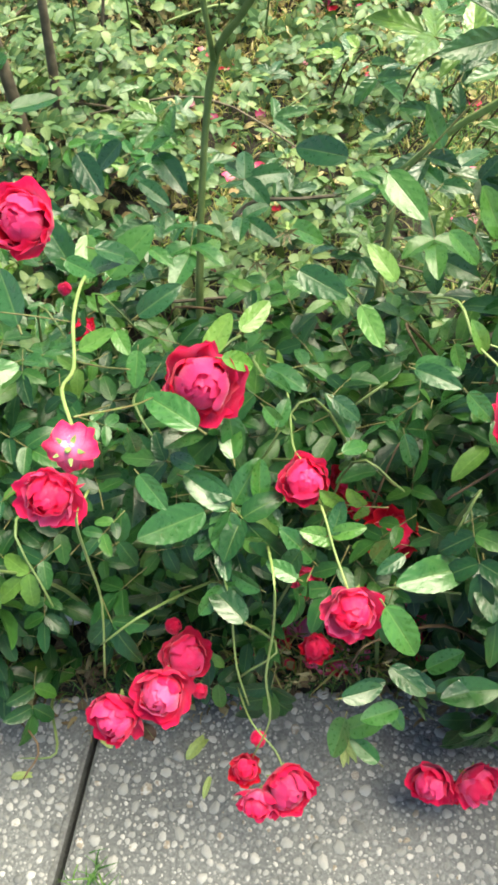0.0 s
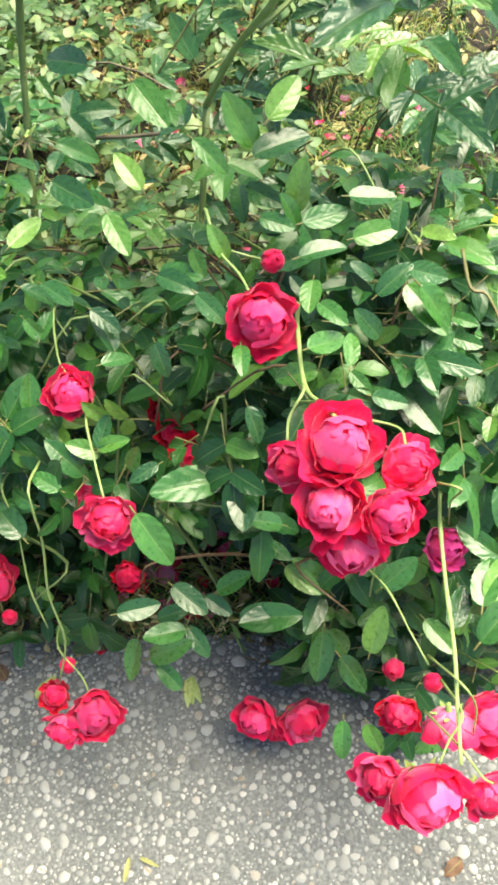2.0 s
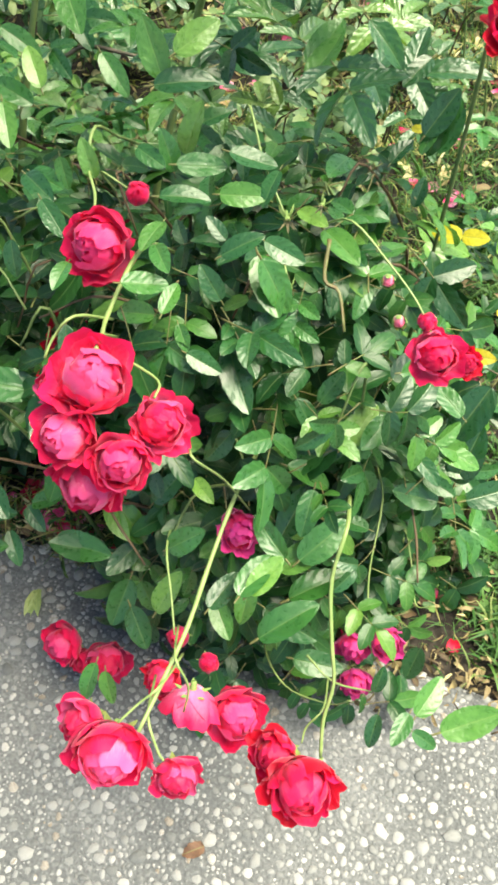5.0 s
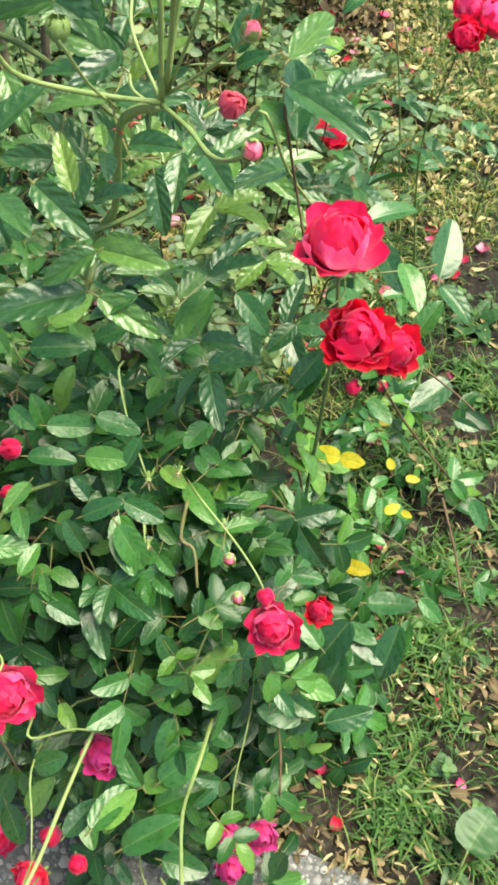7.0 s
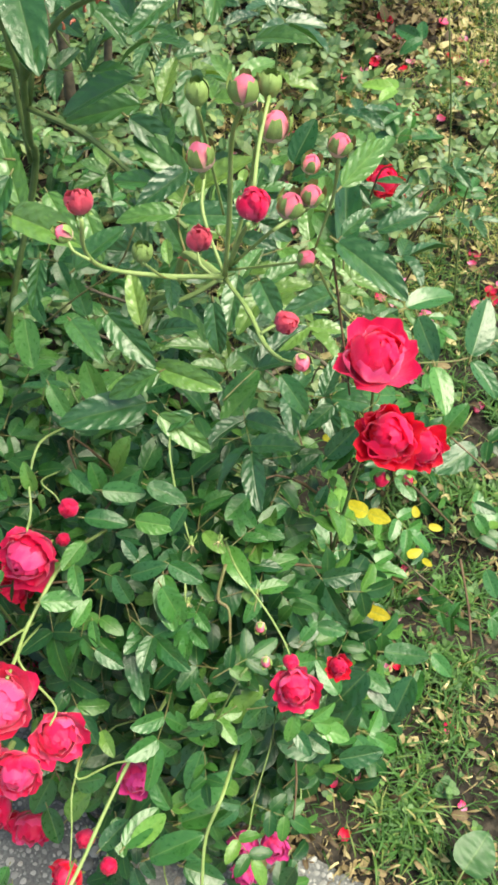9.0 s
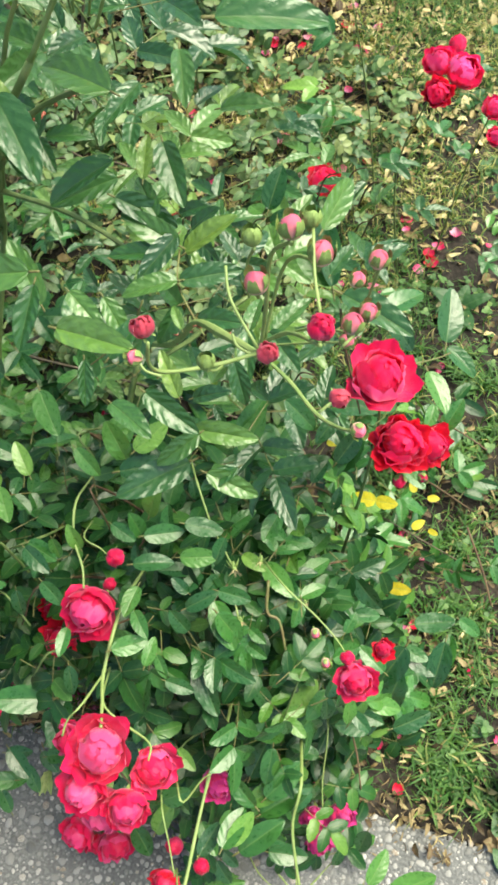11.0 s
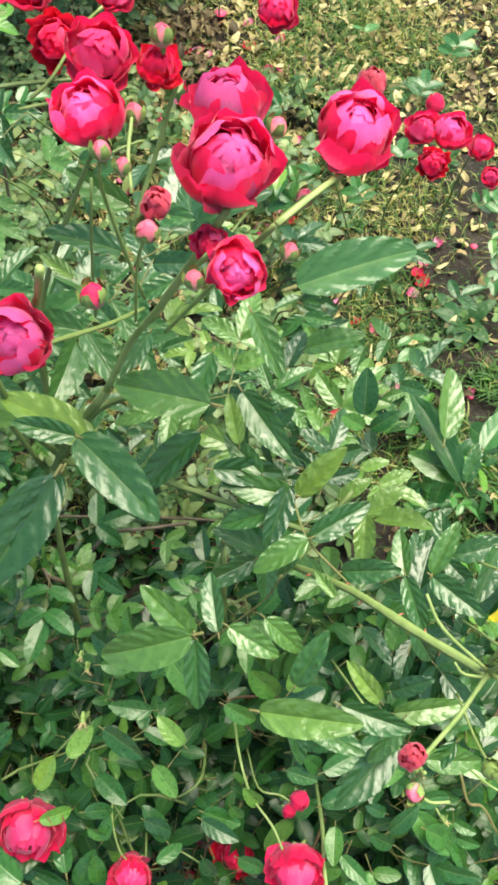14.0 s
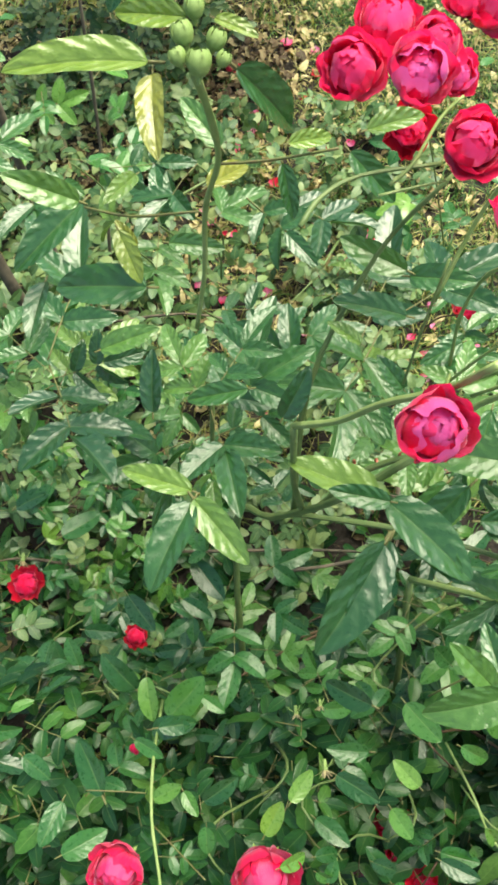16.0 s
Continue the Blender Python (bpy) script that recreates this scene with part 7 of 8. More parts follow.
spent(right_rose, (0.286, 0.527, 0.537), 0.021, (0.42, -0.88, -0.16))
spent(right_rose, (0.303, 0.486, 0.508), 0.014, (0.42, -0.88, -0.16))
spent(right_rose, (0.495, 0.592, 0.623), 0.012, (0.42, -0.88, -0.16))
spent(low_rose, (-0.011, 0.574, 0.626), 0.023, (-0.04, -0.98, -0.03))
spent(low_rose, (-0.008, 0.625, 0.651), 0.015, (-0.04, -0.98, -0.03))
spent(low_rose, (0.311, 0.535, 0.551), 0.016, (0.03, -0.97, -0.18))
spent(low_rose, (-0.040, 0.643, 0.529), 0.021, (0.01, -0.97, -0.19))
spent(right_rose, (0.363, 0.502, 0.555), 0.009, (0.42, -0.88, -0.16))
spent(low_rose, (-0.357, 0.861, 0.496), 0.025, (-0.08, -0.98, -0.05))


# ---------------- litter, grass and weeds ----------------
petal_meshes = [big_mesh("fallen_petal", [(*turned(petal(0.5, 95, 58, 0.1, 0.08, 500 + i), pose(0, -0.3, 0, -38, 0, 0)), 0)], [mt]) for i, mt in enumerate((mat_red, mat_rose, mat_deep, mat_pink))]
petal_labels = ("red rose petal lying on the ground", "magenta rose petal lying on the ground", "dark red rose petal lying on the ground", "pink rose petal lying on the ground")
fallen = [0]
petal_spots = []


def fallen_petal(x, y, size):
    k = fallen[0] % 4
    fallen[0] += 1
    petal_spots.append(Vector((x, y, 0)))
    z = 0.001 if y < 0.43 else soil_z(x, y) + 0.012
    thing("fallen_petal", petal_labels[k], "petal", "fallen petals", data=petal_meshes[k],
          m=pose(x, y, z, rng.uniform(-14, 14), rng.uniform(-14, 14), rng.uniform(0, 360)) @ Matrix.Diagonal((size * 1.15, size * 1.15, size * 1.15, 1)))


fallen_petal(0.352, 1.559, 0.029)
fallen_petal(0.258, 1.478, 0.024)
fallen_petal(0.410, 1.480, 0.028)
fallen_petal(0.344, 1.235, 0.030)
fallen_petal(0.602, 0.654, 0.023)
fallen_petal(0.649, 0.567, 0.015)
fallen_petal(0.520, 0.467, 0.019)
fallen_petal(0.505, 0.546, 0.017)
fallen_petal(0.481, 0.523, 0.017)
fallen_petal(0.488, 0.698, 0.019)
fallen_petal(0.445, 0.825, 0.024)
fallen_petal(0.494, 0.828, 0.019)
fallen_petal(0.464, 0.860, 0.021)
fallen_petal(0.472, 1.209, 0.016)
fallen_petal(-0.086, 2.219, 0.050)
fallen_petal(0.011, 2.151, 0.032)
fallen_petal(-0.037, 2.165, 0.024)
fallen_petal(0.154, 1.938, 0.025)
fallen_petal(0.242, 1.714, 0.023)
fallen_petal(0.025, 2.091, 0.026)
fallen_petal(0.047, 2.274, 0.036)
fallen_petal(0.109, 2.240, 0.030)
fallen_petal(0.112, 2.165, 0.035)
fallen_petal(0.372, 0.680, 0.016)
fallen_petal(0.466, 0.560, 0.020)
fallen_petal(0.321, 0.595, 0.021)
fallen_petal(0.501, 0.710, 0.016)
fallen_petal(0.383, 0.448, 0.022)
fallen_petal(0.403, 0.441, 0.022)
fallen_petal(0.368, 0.867, 0.014)
fallen_petal(0.287, 1.384, 0.027)
fallen_petal(0.326, 1.360, 0.035)
fallen_petal(0.229, 1.371, 0.027)
fallen_petal(0.345, 1.214, 0.026)
fallen_petal(0.420, 1.460, 0.032)
fallen_petal(0.452, 1.545, 0.028)
fallen_petal(0.523, 1.523, 0.015)
fallen_petal(0.354, 1.529, 0.019)
fallen_petal(0.286, 1.238, 0.024)
fallen_petal(0.307, 1.253, 0.030)
fallen_petal(0.274, 1.248, 0.020)
fallen_petal(0.221, 1.125, 0.018)
fallen_petal(0.230, 1.196, 0.026)
fallen_petal(0.220, 1.319, 0.021)
fallen_petal(0.470, 1.200, 0.014)
fallen_petal(0.156, 1.664, 0.029)
fallen_petal(0.146, 1.695, 0.025)
fallen_petal(0.119, 1.613, 0.022)
fallen_petal(0.206, 1.414, 0.021)
fallen_petal(0.185, 2.070, 0.032)
fallen_petal(0.098, 1.935, 0.029)
fallen_petal(0.202, 1.852, 0.021)
fallen_petal(0.046, 1.101, 0.018)
fallen_petal(-0.156, 1.084, 0.018)
fallen_petal(-0.089, 0.969, 0.029)
fallen_petal(-0.114, 1.395, 0.038)
fallen_petal(-0.067, 1.415, 0.031)
fallen_petal(-0.058, 1.565, 0.026)
fallen_petal(-0.115, 1.476, 0.028)
fallen_petal(0.046, 1.740, 0.042)
fallen_petal(-0.117, 1.729, 0.023)
fallen_petal(0.124, 1.627, 0.038)
fallen_petal(0.176, 1.649, 0.034)
fallen_petal(0.195, 1.675, 0.025)
fallen_petal(-0.165, 1.774, 0.028)
fallen_petal(-0.088, 1.286, 0.020)
fallen_petal(-0.033, 1.299, 0.020)
fallen_petal(-0.195, 1.606, 0.022)
fallen_petal(-0.149, 1.556, 0.022)
fallen_petal(0.059, 1.933, 0.027)
fallen_petal(-0.022, 1.850, 0.029)
fallen_petal(0.254, 1.362, 0.016)
fallen_petal(0.083, 1.083, 0.018)
fallen_petal(-0.082, 0.965, 0.031)
fallen_petal(-0.134, 0.989, 0.022)
fallen_petal(-0.342, 0.892, 0.039)
fallen_petal(-0.313, 0.831, 0.017)
fallen_petal(0.112, 1.640, 0.028)
fallen_petal(0.164, 1.682, 0.021)
fallen_petal(0.006, 1.456, 0.020)
fallen_petal(-0.073, 0.848, 0.015)
fallen_petal(-0.149, 1.142, 0.021)
fallen_petal(-0.042, 0.493, 0.027)
fallen_petal(-0.026, 0.505, 0.023)
fallen_petal(-0.001, 0.501, 0.016)
fallen_petal(0.029, 0.483, 0.014)
fallen_petal(-0.030, 0.569, 0.033)
fallen_petal(-0.019, 0.594, 0.032)
fallen_petal(-0.042, 0.552, 0.028)
fallen_petal(-0.085, 0.531, 0.015)
fallen_petal(-0.085, 0.474, 0.014)
fallen_petal(0.065, 0.472, 0.009)
fallen_petal(0.010, 0.452, 0.027)
fallen_petal(-0.005, 0.459, 0.020)
fallen_petal(-0.086, 0.413, 0.020)
fallen_petal(-0.114, 0.427, 0.027)
fallen_petal(0.070, 0.522, 0.014)
fallen_petal(-0.255, 0.548, 0.023)
fallen_petal(-0.044, 0.481, 0.025)
fallen_petal(-0.009, 0.501, 0.029)
fallen_petal(0.002, 0.715, 0.019)
fallen_petal(0.053, 0.666, 0.016)
fallen_petal(0.036, 0.493, 0.019)
fallen_petal(-0.033, 0.517, 0.022)
fallen_petal(0.070, 0.550, 0.019)
fallen_petal(-0.119, 0.978, 0.015)
fallen_petal(-0.137, 1.740, 0.019)
fallen_petal(-0.181, 1.808, 0.019)
fallen_petal(-0.030, 0.536, 0.022)
fallen_petal(0.010, 0.482, 0.021)
fallen_petal(-0.035, 0.459, 0.018)
fallen_petal(-0.061, 0.471, 0.017)
fallen_petal(0.328, 1.355, 0.019)
fallen_petal(0.252, 1.430, 0.016)
fallen_petal(0.190, 1.520, 0.018)
fallen_petal(0.398, 1.434, 0.025)
fallen_petal(0.422, 1.503, 0.028)
fallen_petal(0.394, 1.029, 0.022)
fallen_petal(0.381, 0.861, 0.014)
fallen_petal(0.478, 0.777, 0.015)
fallen_petal(0.398, 0.447, 0.017)
fallen_petal(0.291, 0.456, 0.023)


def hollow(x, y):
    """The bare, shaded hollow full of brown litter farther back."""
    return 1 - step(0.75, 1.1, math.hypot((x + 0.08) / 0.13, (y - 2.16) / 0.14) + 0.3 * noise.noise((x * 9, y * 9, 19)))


def bare_path(x, y):
    """Trodden soil beside the planting."""
    n1 = 0.12 * noise.noise((x * 5, y * 5, 29))
    return step(0.42, 0.5, x + n1) * step(0.95, 1.1, y + n1) * (1 - step(1.7, 1.95, y + n1))


def open_over(p):
    """The ground cover leaves gaps over the petals that lie under it."""
    out = Vector((0.05, -0.66, 0.75))
    for c in petal_spots:
        v = p - c
        if abs(v.x) < 0.05 and (v - out * v.dot(out)).length < 0.032:
            return False
    if hollow(p.x, p.y) > 0.5:
        return False
    if p.x < -0.2 + 0.1 * noise.noise((p.x * 7, p.y * 7, 93)) and 0.86 < p.y < 1.36 and noise.noise((p.x * 13, p.y * 13, 95)) < 0.2:
        return False
    return noise.noise((p.x * 9, p.y * 9, 91)) < 0.22 - 0.2 * (1 - step(1.0, 1.25, p.y))


fill(ground_cover, cover_top, (-1.1, 0.5, 0.72, 2.4), small_kinds, small_rough, 300, 2100, 23, 0.1, mat_small_stuff, keep=open_over)


def scatter(name, label, category, chunk_list, count, area, pick, mats, seed, lift=0.0, low=0.8, high=1.2, flat=True):
    r = random.Random(seed)
    out = []
    x0, x1, y0, y1 = area
    tries = 0
    while len(out) < count and tries < count * 12:
        tries += 1
        x, y = r.uniform(x0, x1), r.uniform(y0, y1)
        if r.random() > pick(x, y):
            continue
        s = r.uniform(low, high)
        tip = 28 if flat else 12
        m = pose(x, y, soil_z(x, y) + lift * r.random(), r.gauss(0, tip), r.gauss(0, tip), r.uniform(0, 360)) @ Matrix.Diagonal((s, s, s, 1))
        out.append((*turned(r.choice(chunk_list), m), 0))
    return thing(name, label, category, kind="stuff", data=big_mesh(name, out, mats))


dry = [leaflet(0.03, w, f, a, 7, 3, 0.06, 0.85, 0.12, 600 + i) for i, (w, f, a) in enumerate(((0.014, 0.8, 0.5), (0.01, 0.5, 0.9), (0.017, 0.3, 0.3), (0.007, 0.9, -0.6), (0.004, 0.3, 0.7)))]
strips = [leaflet(0.026, w, f, a, 7, 3, 0.0, 0.7, 0.2, 620 + i) for i, (w, f, a) in enumerate(((0.003, 0.5, 1.6), (0.0045, 0.8, 1.0), (0.002, 0.3, 2.2), (0.007, 0.6, 0.8), (0.003, 0.6, -1.2)))]
blade = []
for i in range(6):
    b_ = leaflet(0.04, 0.0027, 0.3, 0.9 + 0.5 * (i % 3), 6, 2, 0, 0.5, 0, 640 + i)
    blade.append(turned(b_, pose(0, 0, 0, 72 - 8 * i, 0, 0)))
clover = []
for i in range(3):
    bits = [turned(leaflet(0.008, 0.0075, 0.15, 0.1, 6, 3, 0, 0.75), pose(0, 0, 0.014, 12, 0, 120 * k)) for k in range(3)]
    co = np.concatenate([c[0] for c in bits])
    fa = np.concatenate([c[1] + k * len(bits[0][0]) for k, c in enumerate(bits)])
    clover.append((co * (1 + 0.3 * i), fa, np.concatenate([c[2] for c in bits])))
mat_weed_stuff = leaf_material("clover_leaf", [(0.0, (0.04, 0.11, 0.03)), (0.7, (0.07, 0.17, 0.04)), (1.0, (0.14, 0.25, 0.06))], 0.5, 0.25, stuff=True, veins=3.0)


def lawn(x, y):
    n = noise.noise((x * 7, y * 7, 33))
    bare = step(0.05, 0.3, noise.noise((x * 4 + 3, y * 4, 41)))
    path = max(bare_path(x, y), hollow(x, y))
    near = 1 - 0.65 * (1 - step(0.9, 1.2, y))
    return max(0.03, near * (0.6 + 0.7 * n) * step(0.15, 0.45, x + 0.25 * step(0.8, 1.5, y)) * (1 - 0.7 * bare) * (1 - 0.85 * path))


scatter("grass", "short tufted green grass over soil", "grass", blade, 16000, (0.1, 1.1, 0.44, 2.5), lawn, [mat_grass], 71, 0.002, 0.35, 1.0, False)
scatter("grass", "thin grass between the shrubs", "grass", blade, 5000, (-1.1, 0.4, 0.44, 2.6), lambda x, y: 0.6 + noise.noise((x * 6, y * 6, 3)), [mat_grass], 72, 0.002, 0.6, 1.5, False)
scatter("grass", "fresh green grass clumps beside the paving", "grass", [turned(b, Matrix.Diagonal((1.5, 1, 1, 1))) for b in blade], 7000, (0.36, 0.95, 0.46, 1.25), lambda x, y: max(0.0, 0.1 + 1.9 * noise.noise((x * 13, y * 13, 37))), [mat_grass], 77, 0.002, 0.45, 1.05, False)
scatter("grass", "yellowish thin grass over litter", "grass", blade, 9000, (-0.3, 0.7, 1.05, 2.6), lambda x, y: max(0.0, 0.5 + 0.9 * noise.noise((x * 6, y * 6, 39))) * (1 - 0.9 * hollow(x, y)) * (1 - 0.85 * bare_path(x, y)), [mat_grass_dry], 78, 0.002, 0.4, 0.95, False)
scatter("clover", "small green clover leaves among the grass", "clover", clover, 650, (0.36, 1.0, 0.46, 1.5), lambda x, y: max(0, 0.3 + noise.noise((x * 9, y * 9, 55))), [mat_weed_stuff], 73, 0.004, 0.5, 0.95, False)
scatter("leaf_litter", "dry tan and brown fallen leaves", "leaf litter", dry, 3800, (-1.1, 1.1, 0.44, 2.7), lambda x, y: 0.35 + 0.5 * step(1.2, 2.2, y) + 0.6 * noise.noise((x * 5, y * 5, 77)), [mat_straw], 74, 0.012, 0.4, 1.15)
scatter("leaf_litter", "straw-coloured curled leaves beside the paving", "leaf litter", strips, 380, (0.34, 0.9, 0.42, 0.8), lambda x, y: 0.35 + 1.3 * noise.noise((x * 8, y * 8, 79)), [mat_straw_light], 75, 0.02, 0.4, 0.8)

scatter("leaf_litter", "brown curled leaves among the grass", "leaf litter", strips + dry, 1700, (0.3, 0.95, 0.42, 1.1), lambda x, y: 0.5 + noise.noise((x * 7, y * 7, 89)), [mat_straw], 86, 0.02, 0.35, 0.9)
scatter("leaf_litter", "dry curled leaves under the front of the bush", "leaf litter", dry, 800, (-0.5, 0.25, 0.425, 0.7), lambda x, y: 0.8, [mat_straw], 79, 0.02, 0.3, 0.9)
for k in range(26):
    fallen_petal(rng.uniform(0.0, 0.17), rng.uniform(0.44, 0.62), rng.uniform(0.018, 0.032))
scatter("leaf_litter", "pale curled sepals and leaf bits under the bush", "leaf litter", strips, 500, (-0.1, 0.22, 0.43, 0.66), lambda x, y: 0.8, [mat_straw_light], 85, 0.02, 0.35, 0.9)
scatter("leaf_litter", "dry bits and sepals strewn along the paving edge", "leaf litter", dry + strips, 900, (-0.55, 0.6, 0.36, 0.47), lambda x, y: step(0.36, 0.43, y + 0.05 * noise.noise((x * 9, y * 9, 15))), [mat_straw], 83, 0.016, 0.25, 0.8)
scatter("grass", "short moss and grass along the paving edge", "grass", blade, 1500, (-0.55, 0.3, 0.405, 0.48), lambda x, y: max(0.0, step(0.405, 0.44, y) * (0.5 + 1.2 * noise.noise((x * 12, y * 12, 25)))), [mat_grass], 84, 0.006, 0.25, 0.7, False)
scatter("grass", "thin yellowish grass under the front of the bush", "grass", blade, 900, (-0.5, 0.2, 0.45, 0.75), lambda x, y: max(0, 0.4 + noise.noise((x * 8, y * 8, 5))), [mat_grass_dry], 80, 0.002, 0.5, 1.2, False)
scatter("grass", "patchy grass around the planting", "grass", [turned(b, Matrix.Diagonal((2.2, 1.5, 1.5, 1))) for b in blade], 14000, (-2.6, 2.8, 0.46, 4.2), lambda x, y: (1.0 if x < -1.1 or x > 1.05 or y > 2.5 else 0.0) * max(0.0, 1 - 0.55 * math.hypot(x, y - 1.6) / 1.6) * (0.7 + 0.8 * noise.noise((x * 3, y * 3, 9))), [mat_grass_dry], 81, 0.002, 0.7, 1.4, False)
scatter("leaf_litter", "pale tan leaves strewn over the soil farther back", "leaf litter", dry, 8000, (-0.9, 0.9, 1.25, 2.8), lambda x, y: (0.3 + 0.6 * step(1.4, 2.0, y) + 0.5 * noise.noise((x * 6, y * 6, 87))) * (1 - 0.9 * hollow(x, y)) * (1 - 0.8 * bare_path(x, y)), [mat_straw_light], 76, 0.012, 0.5, 1.2)
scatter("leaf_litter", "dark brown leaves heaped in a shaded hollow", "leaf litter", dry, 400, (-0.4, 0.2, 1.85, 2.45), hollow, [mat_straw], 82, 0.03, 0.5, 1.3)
weed_leaves = [big_mesh("leaf", [(*leaflet(1.0, w, 0.18, 0.35, 12, 5, 0.015, 0.7, 0.05, 700 + i), 0)], [mat_weed]) for i, w in enumerate((0.5, 0.9, 0.6))]


def weed(x, y, size, count, kind, label):
    ob = thing("weed", label, "weed", "broad-leaved weeds", m=pose(x, y, soil_z(x, y)))
    for k in range(count):
        a = k * 2.39 + x * 9
        s = size * rng.uniform(0.75, 1.1)
        part("leaf", weed_leaves[kind], ob, "", frame_to((x, y, soil_z(x, y) + 0.004), (math.cos(a), math.sin(a), rng.uniform(0.25, 0.6)), (0, 0, 1)) @ Matrix.Diagonal((s, s, s, 1)))
    return ob


weed(0.485, 1.36, 0.065, 6, 0, "plantain rosette with pale green oval leaves on bare soil")
big = thing("weed", "weed with one large round green leaf by the paving", "weed", "broad-leaved weeds", m=pose(0.668, 0.47, soil_z(0.668, 0.47)))
part("leaf", weed_leaves[1], big, "", frame_to((0.668, 0.485, 0.05), (0.25, 0.95, 0.12), (0, -0.2, 1)) @ Matrix.Diagonal((0.058, 0.058, 0.058, 1)))
part("stalk", big_mesh("stalk", [(*tube([(0.668, 0.47, 0), (0.667, 0.472, 0.03), (0.668, 0.486, 0.05)], 0.0016, 0.0012), 0)], [mat_stem]), big)
weed(0.68, 0.44, 0.05, 3, 1, "low weed with round light green leaves")
weed(0.62, 0.58, 0.022, 4, 1, "seedling weed with small round leaves")
weed(0.43, 1.95, 0.05, 5, 2, "leafy green weed on litter-strewn soil")
weed(0.5, 1.75, 0.04, 6, 2, "leafy green weed on litter-strewn soil")
weed(0.30, 1.62, 0.045, 5, 2, "leafy green weed on litter-strewn soil")

# dead branches on the soil under the shrubs
for pts, rad in (([(-0.25, 1.0, 0.1), (0.0, 0.95, 0.16), (0.18, 0.9, 0.2)], 0.004), ([(-0.1, 1.12, 0.05), (0.1, 1.05, 0.12), (0.3, 1.0, 0.08)], 0.003), ([(0.35, 0.9, 0.03), (0.5, 0.82, 0.08), (0.6, 0.8, 0.05)], 0.0018), ([(-0.4, 1.5, 0.08), (-0.15, 1.42, 0.16), (0.05, 1.3, 0.1)], 0.004), ([(0.3, 0.72, 0.16), (0.42, 0.68, 0.2), (0.5, 0.6, 0.12)], 0.0016)):
    stem(ground_cover if pts[0][0] < 0.2 else right_rose, pts, rad, rad * 0.5, mat_bark, "branch")

# shrub with several dark stems farther back
old_shrub = thing("shrub", "older shrub with several dark bare stems", "shrub", m=pose(-0.49, 1.46, 0))
for dx, dy, tx, ty, rad in ((0, 0, -0.04, 0.1, 0.02), (0.05, 0.03, 0.08, 0.05, 0.013), (-0.05, 0.05, -0.12, 0.12, 0.012), (0.1, 0.1, 0.2, 0.1, 0.005), (-0.25, 0.3, -0.3, 0.4, 0.015)):
    stem(old_shrub, [(-0.49 + dx, 1.46 + dy, -0.03), (-0.49 + dx + tx * 0.5, 1.46 + dy + ty * 0.5, 0.4), (-0.49 + dx + tx, 1.46 + dy + ty, 1.0)], rad, rad * 0.6, mat_bark, "trunk")
for k in range(50):
    spray(old_shrub, leaf_kinds, (-0.5 + rng.gauss(0, 0.16), 1.5 + rng.gauss(0, 0.14), rng.uniform(0.4, 0.95)), (rng.gauss(0, 1), rng.gauss(0, 1), -0.2), (rng.gauss(0, 0.3), rng.gauss(-0.3, 0.3), 1), rng.uniform(0.8, 1.2))

# low dark leaves of the older shrub, close over the soil
for k in range(150):
    spray(old_shrub, leaf_kinds, (rng.uniform(-0.62, -0.2), rng.uniform(0.9, 1.36), rng.uniform(0.05, 0.22)), (rng.gauss(0, 1), rng.gauss(0, 1), -0.2), (rng.gauss(0, 0.4), rng.gauss(-0.3, 0.4), 1), rng.uniform(0.6, 0.95))

# dense shrub that shades the brown hollow
shade_shrub = thing("shrub", "dense green shrub with dark stems over brown litter", "shrub", m=pose(-0.22, 2.42, 0))
for k in range(7):
    a = k * 0.9 + 0.3
    stem(shade_shrub, [(-0.22 + 0.05 * math.cos(a), 2.42 + 0.05 * math.sin(a), -0.03), (-0.22 + 0.12 * math.cos(a), 2.42 + 0.1 * math.sin(a), 0.3), (-0.2 + 0.3 * math.cos(a), 2.42 + 0.26 * math.sin(a), 0.7)], 0.012, 0.005, mat_bark, "trunk")
bits = []
for k in range(420):
    a, q = rng.uniform(0, 6.28), rng.random() ** 0.5
    m = frame_to((-0.18 + 0.42 * q * math.cos(a), 2.42 + 0.36 * q * math.sin(a), rng.uniform(0.34, 0.85)), (rng.gauss(0, 1), rng.gauss(0, 1), -0.3), (rng.gauss(0, 0.35), rng.gauss(-0.2, 0.35), 1))
    for c, f, u, sl in rng.choice(rough_kinds):
        bits.append((*turned((c, f, u), m), sl))
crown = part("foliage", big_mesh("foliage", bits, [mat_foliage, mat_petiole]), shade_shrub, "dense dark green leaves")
crown["kind"] = "stuff"
for k in range(16):
    fallen_petal(rng.uniform(-0.14, 0.2), rng.uniform(1.95, 2.25), rng.uniform(0.022, 0.034))

# pale stone at the edge of the paving
bm = bmesh.new()
bmesh.ops.create_icosphere(bm, subdivisions=3, radius=0.5)
for v in bm.verts:
    v.co *= 1 + 0.25 * noise.noise(v.co * 2.2)
    v.co.z = max(v.co.z, -0.25) * 0.7
me = bpy.data.meshes.new("stone")
bm.to_mesh(me)
bm.free()
me.materials.append(plain("pale_stone", [(0.3, (0.5, 0.5, 0.47)), (0.7, (0.7, 0.69, 0.66))], 0.7, 6, 0.5))
thing("stone", "small pale weathered stone beside the paving", "stone", data=me, m=pose(-0.315, 0.540, 0.012, 0, 0, 35) @ Matrix.Diagonal((0.05, 0.035, 0.045, 1)))

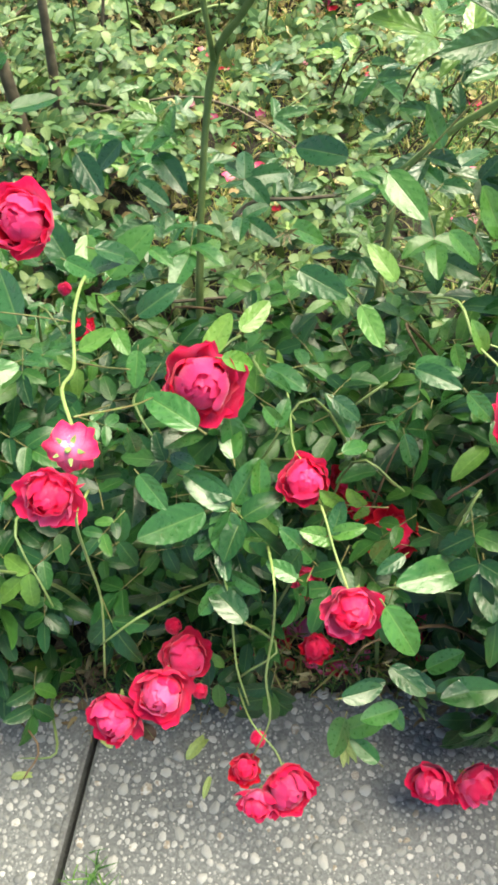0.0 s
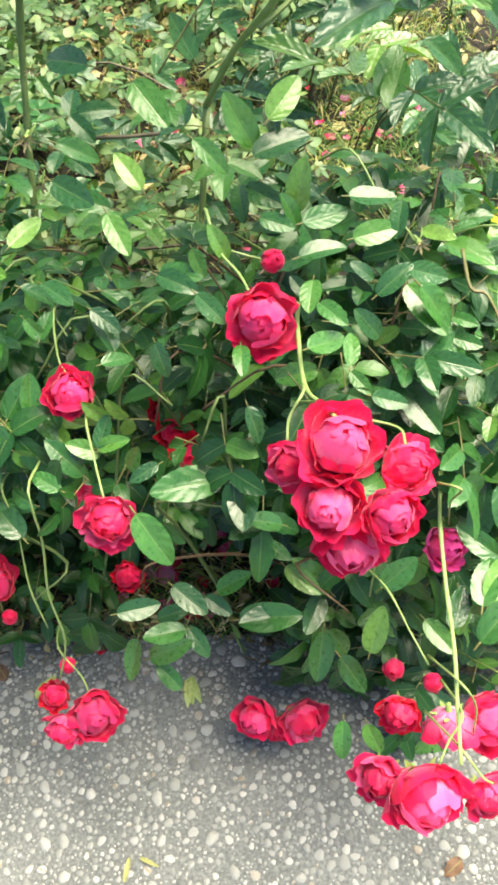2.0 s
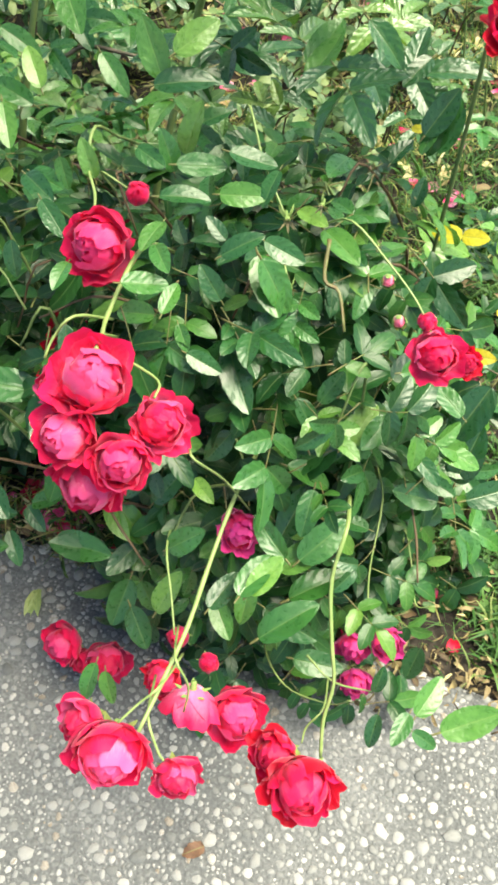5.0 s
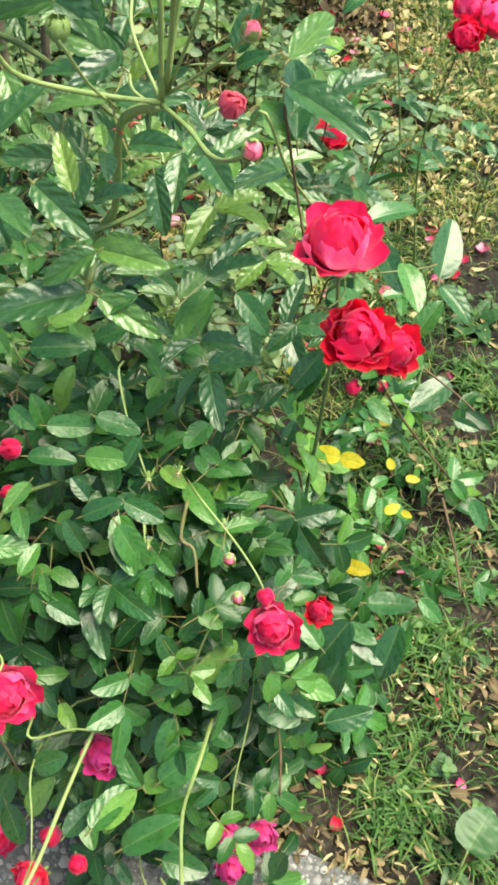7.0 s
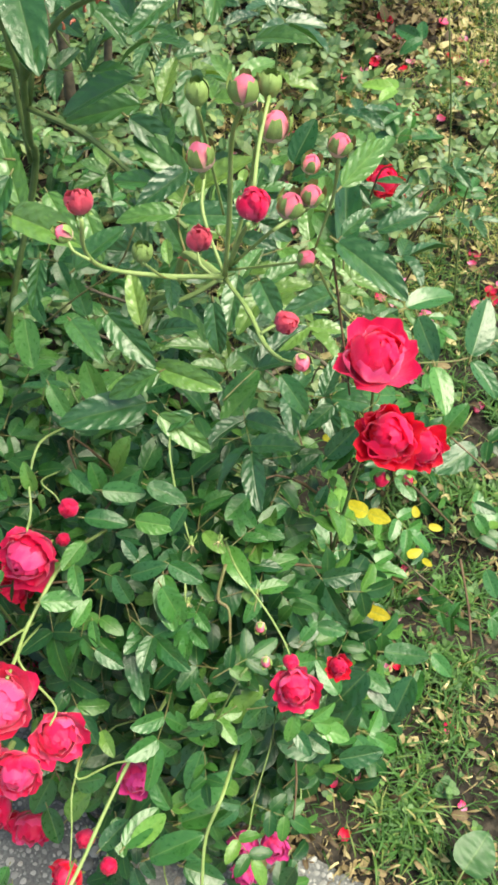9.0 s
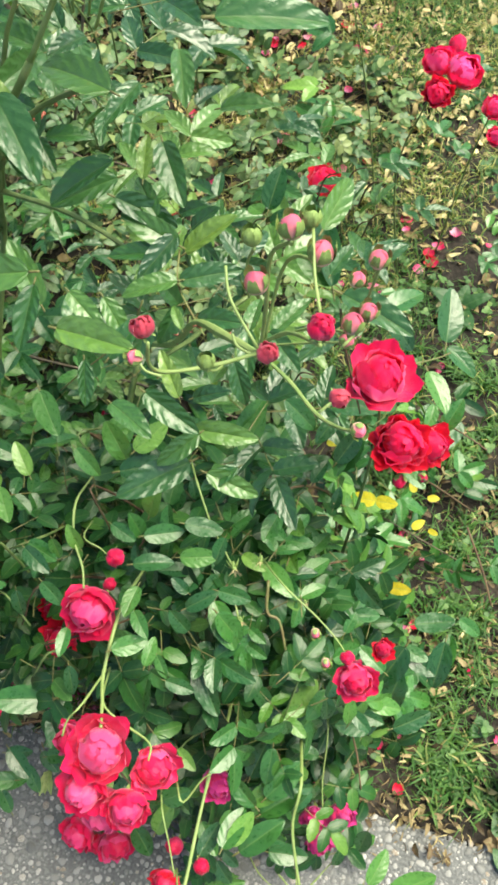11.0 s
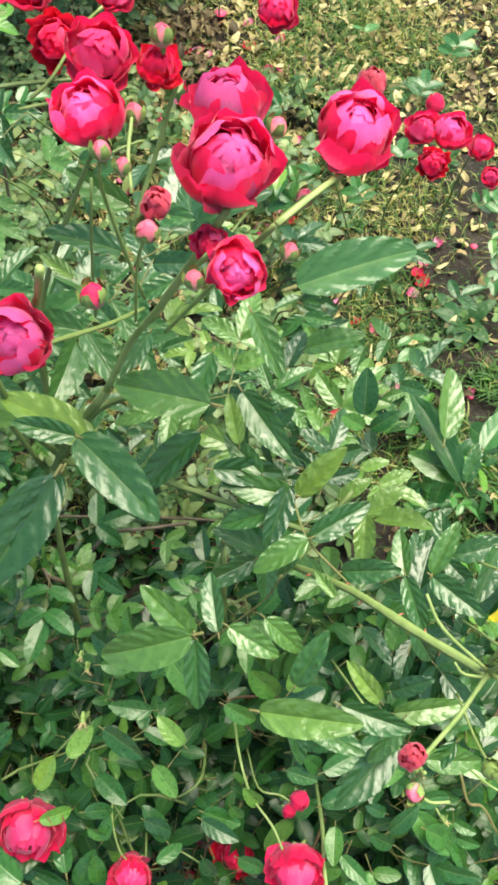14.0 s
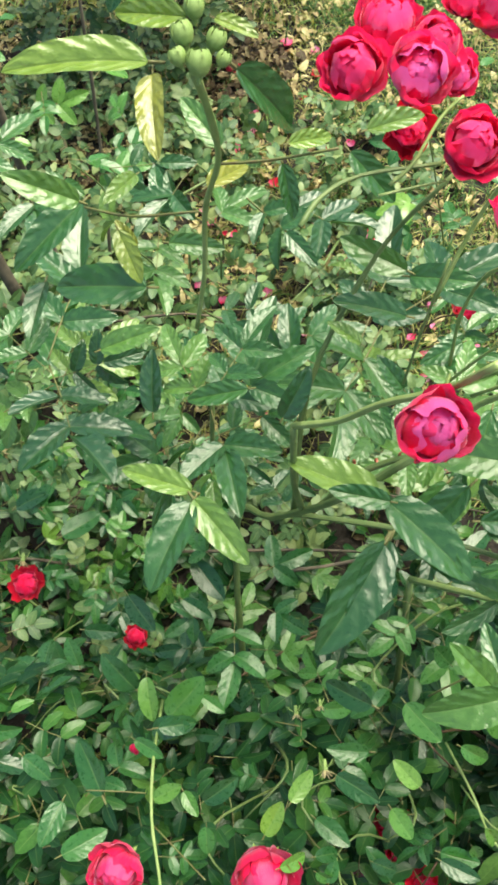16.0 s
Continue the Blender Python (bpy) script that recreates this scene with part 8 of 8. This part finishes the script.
# wilted leaves and sepals on the slabs
wilt_mats = [leaf_material("wilted_green", [(0.0, (0.3, 0.38, 0.14)), (1.0, (0.45, 0.5, 0.22))], 0.6, 0.2), leaf_material("brown_leaf", [(0.0, (0.1, 0.05, 0.035)), (1.0, (0.2, 0.1, 0.06))], 0.7, 0.1), leaf_material("olive_leaf", [(0.0, (0.2, 0.2, 0.08)), (1.0, (0.3, 0.28, 0.12))], 0.7, 0.1)]
wilt_meshes = [big_mesh("fallen_leaf", [(*leaflet(1.0, w, f, c, 12, 5, 0.04, 0.8, 0.14, 800 + i), 0)], [wilt_mats[i]]) for i, (w, f, c) in enumerate(((0.3, 0.9, 0.5), (0.62, 0.5, 0.35), (0.2, 0.6, 0.3)))]
wilt_labels = ("pale green wilted leaf curled on the paving", "brown dry leaf lying on the paving", "thin olive leaf lying on the paving")


def fallen_leaf(x, y, size, kind):
    thing("fallen_leaf", wilt_labels[kind], "leaf", "fallen leaves", data=wilt_meshes[kind],
          m=pose(x, y, 0.003, rng.uniform(-6, 6), rng.uniform(-10, 10), x * 7000 % 360) @ Matrix.Diagonal((size, size, size, 1)))


fallen_leaf(0.027, 0.369, 0.034, 0)
fallen_leaf(-0.251, 0.363, 0.041, 0)
fallen_leaf(-0.160, 0.347, 0.047, 0)
fallen_leaf(-0.131, 0.327, 0.027, 0)
fallen_leaf(0.041, 0.129, 0.026, 1)
fallen_leaf(0.327, 0.170, 0.025, 1)
fallen_leaf(-0.372, 0.331, 0.031, 0)
fallen_leaf(0.029, 0.372, 0.035, 0)
fallen_leaf(0.026, 0.369, 0.034, 0)
fallen_leaf(-0.027, 0.171, 0.028, 2)
fallen_leaf(-0.016, 0.171, 0.024, 2)
fallen_leaf(-0.200, 0.372, 0.026, 1)

# grass tuft in the joint between the slabs
bits = []
for k in range(60):
    s = rng.uniform(0.5, 1.0)
    bits.append((*turned(rng.choice(blade), pose(-0.265 + rng.gauss(0, 0.012), 0.208 + rng.gauss(0, 0.016), -0.004, rng.gauss(0, 10), rng.gauss(0, 10), rng.uniform(0, 360)) @ Matrix.Diagonal((s, s, s, 1))), 0))
thing("grass_tuft", "small tuft of moss and grass in the slab joint", "grass", data=big_mesh("grass_tuft", bits, [mat_grass]))

# thorns along the tall canes
mesh_thorn = big_mesh("thorn", [(*tube([(0, 0, 0), (0, 0.002, 0.0035), (0, 0.0015, 0.0075)], 0.0018, 0.0002, 6), 0)], [mat_thorn])
for x0, y0, z0, x1, y1, z1, n in ((0.188, 0.69, 0.66, 0.237, 0.626, 0.783, 4), (0.04, 0.78, 0.82, 0.125, 0.745, 0.9, 5), (0.237, 0.626, 0.783, 0.31, 0.54, 0.875, 4)):
    for k in range(n):
        f = (k + 0.5) / n
        way = Vector((rng.gauss(0, 1), rng.gauss(0, 1), rng.gauss(0.4, 0.6)))
        part("thorn", mesh_thorn, tall_rose, "red thorn", axis_pose((x0 + (x1 - x0) * f, y0 + (y1 - y0) * f, z0 + (z1 - z0) * f), way, 1.0, 0))
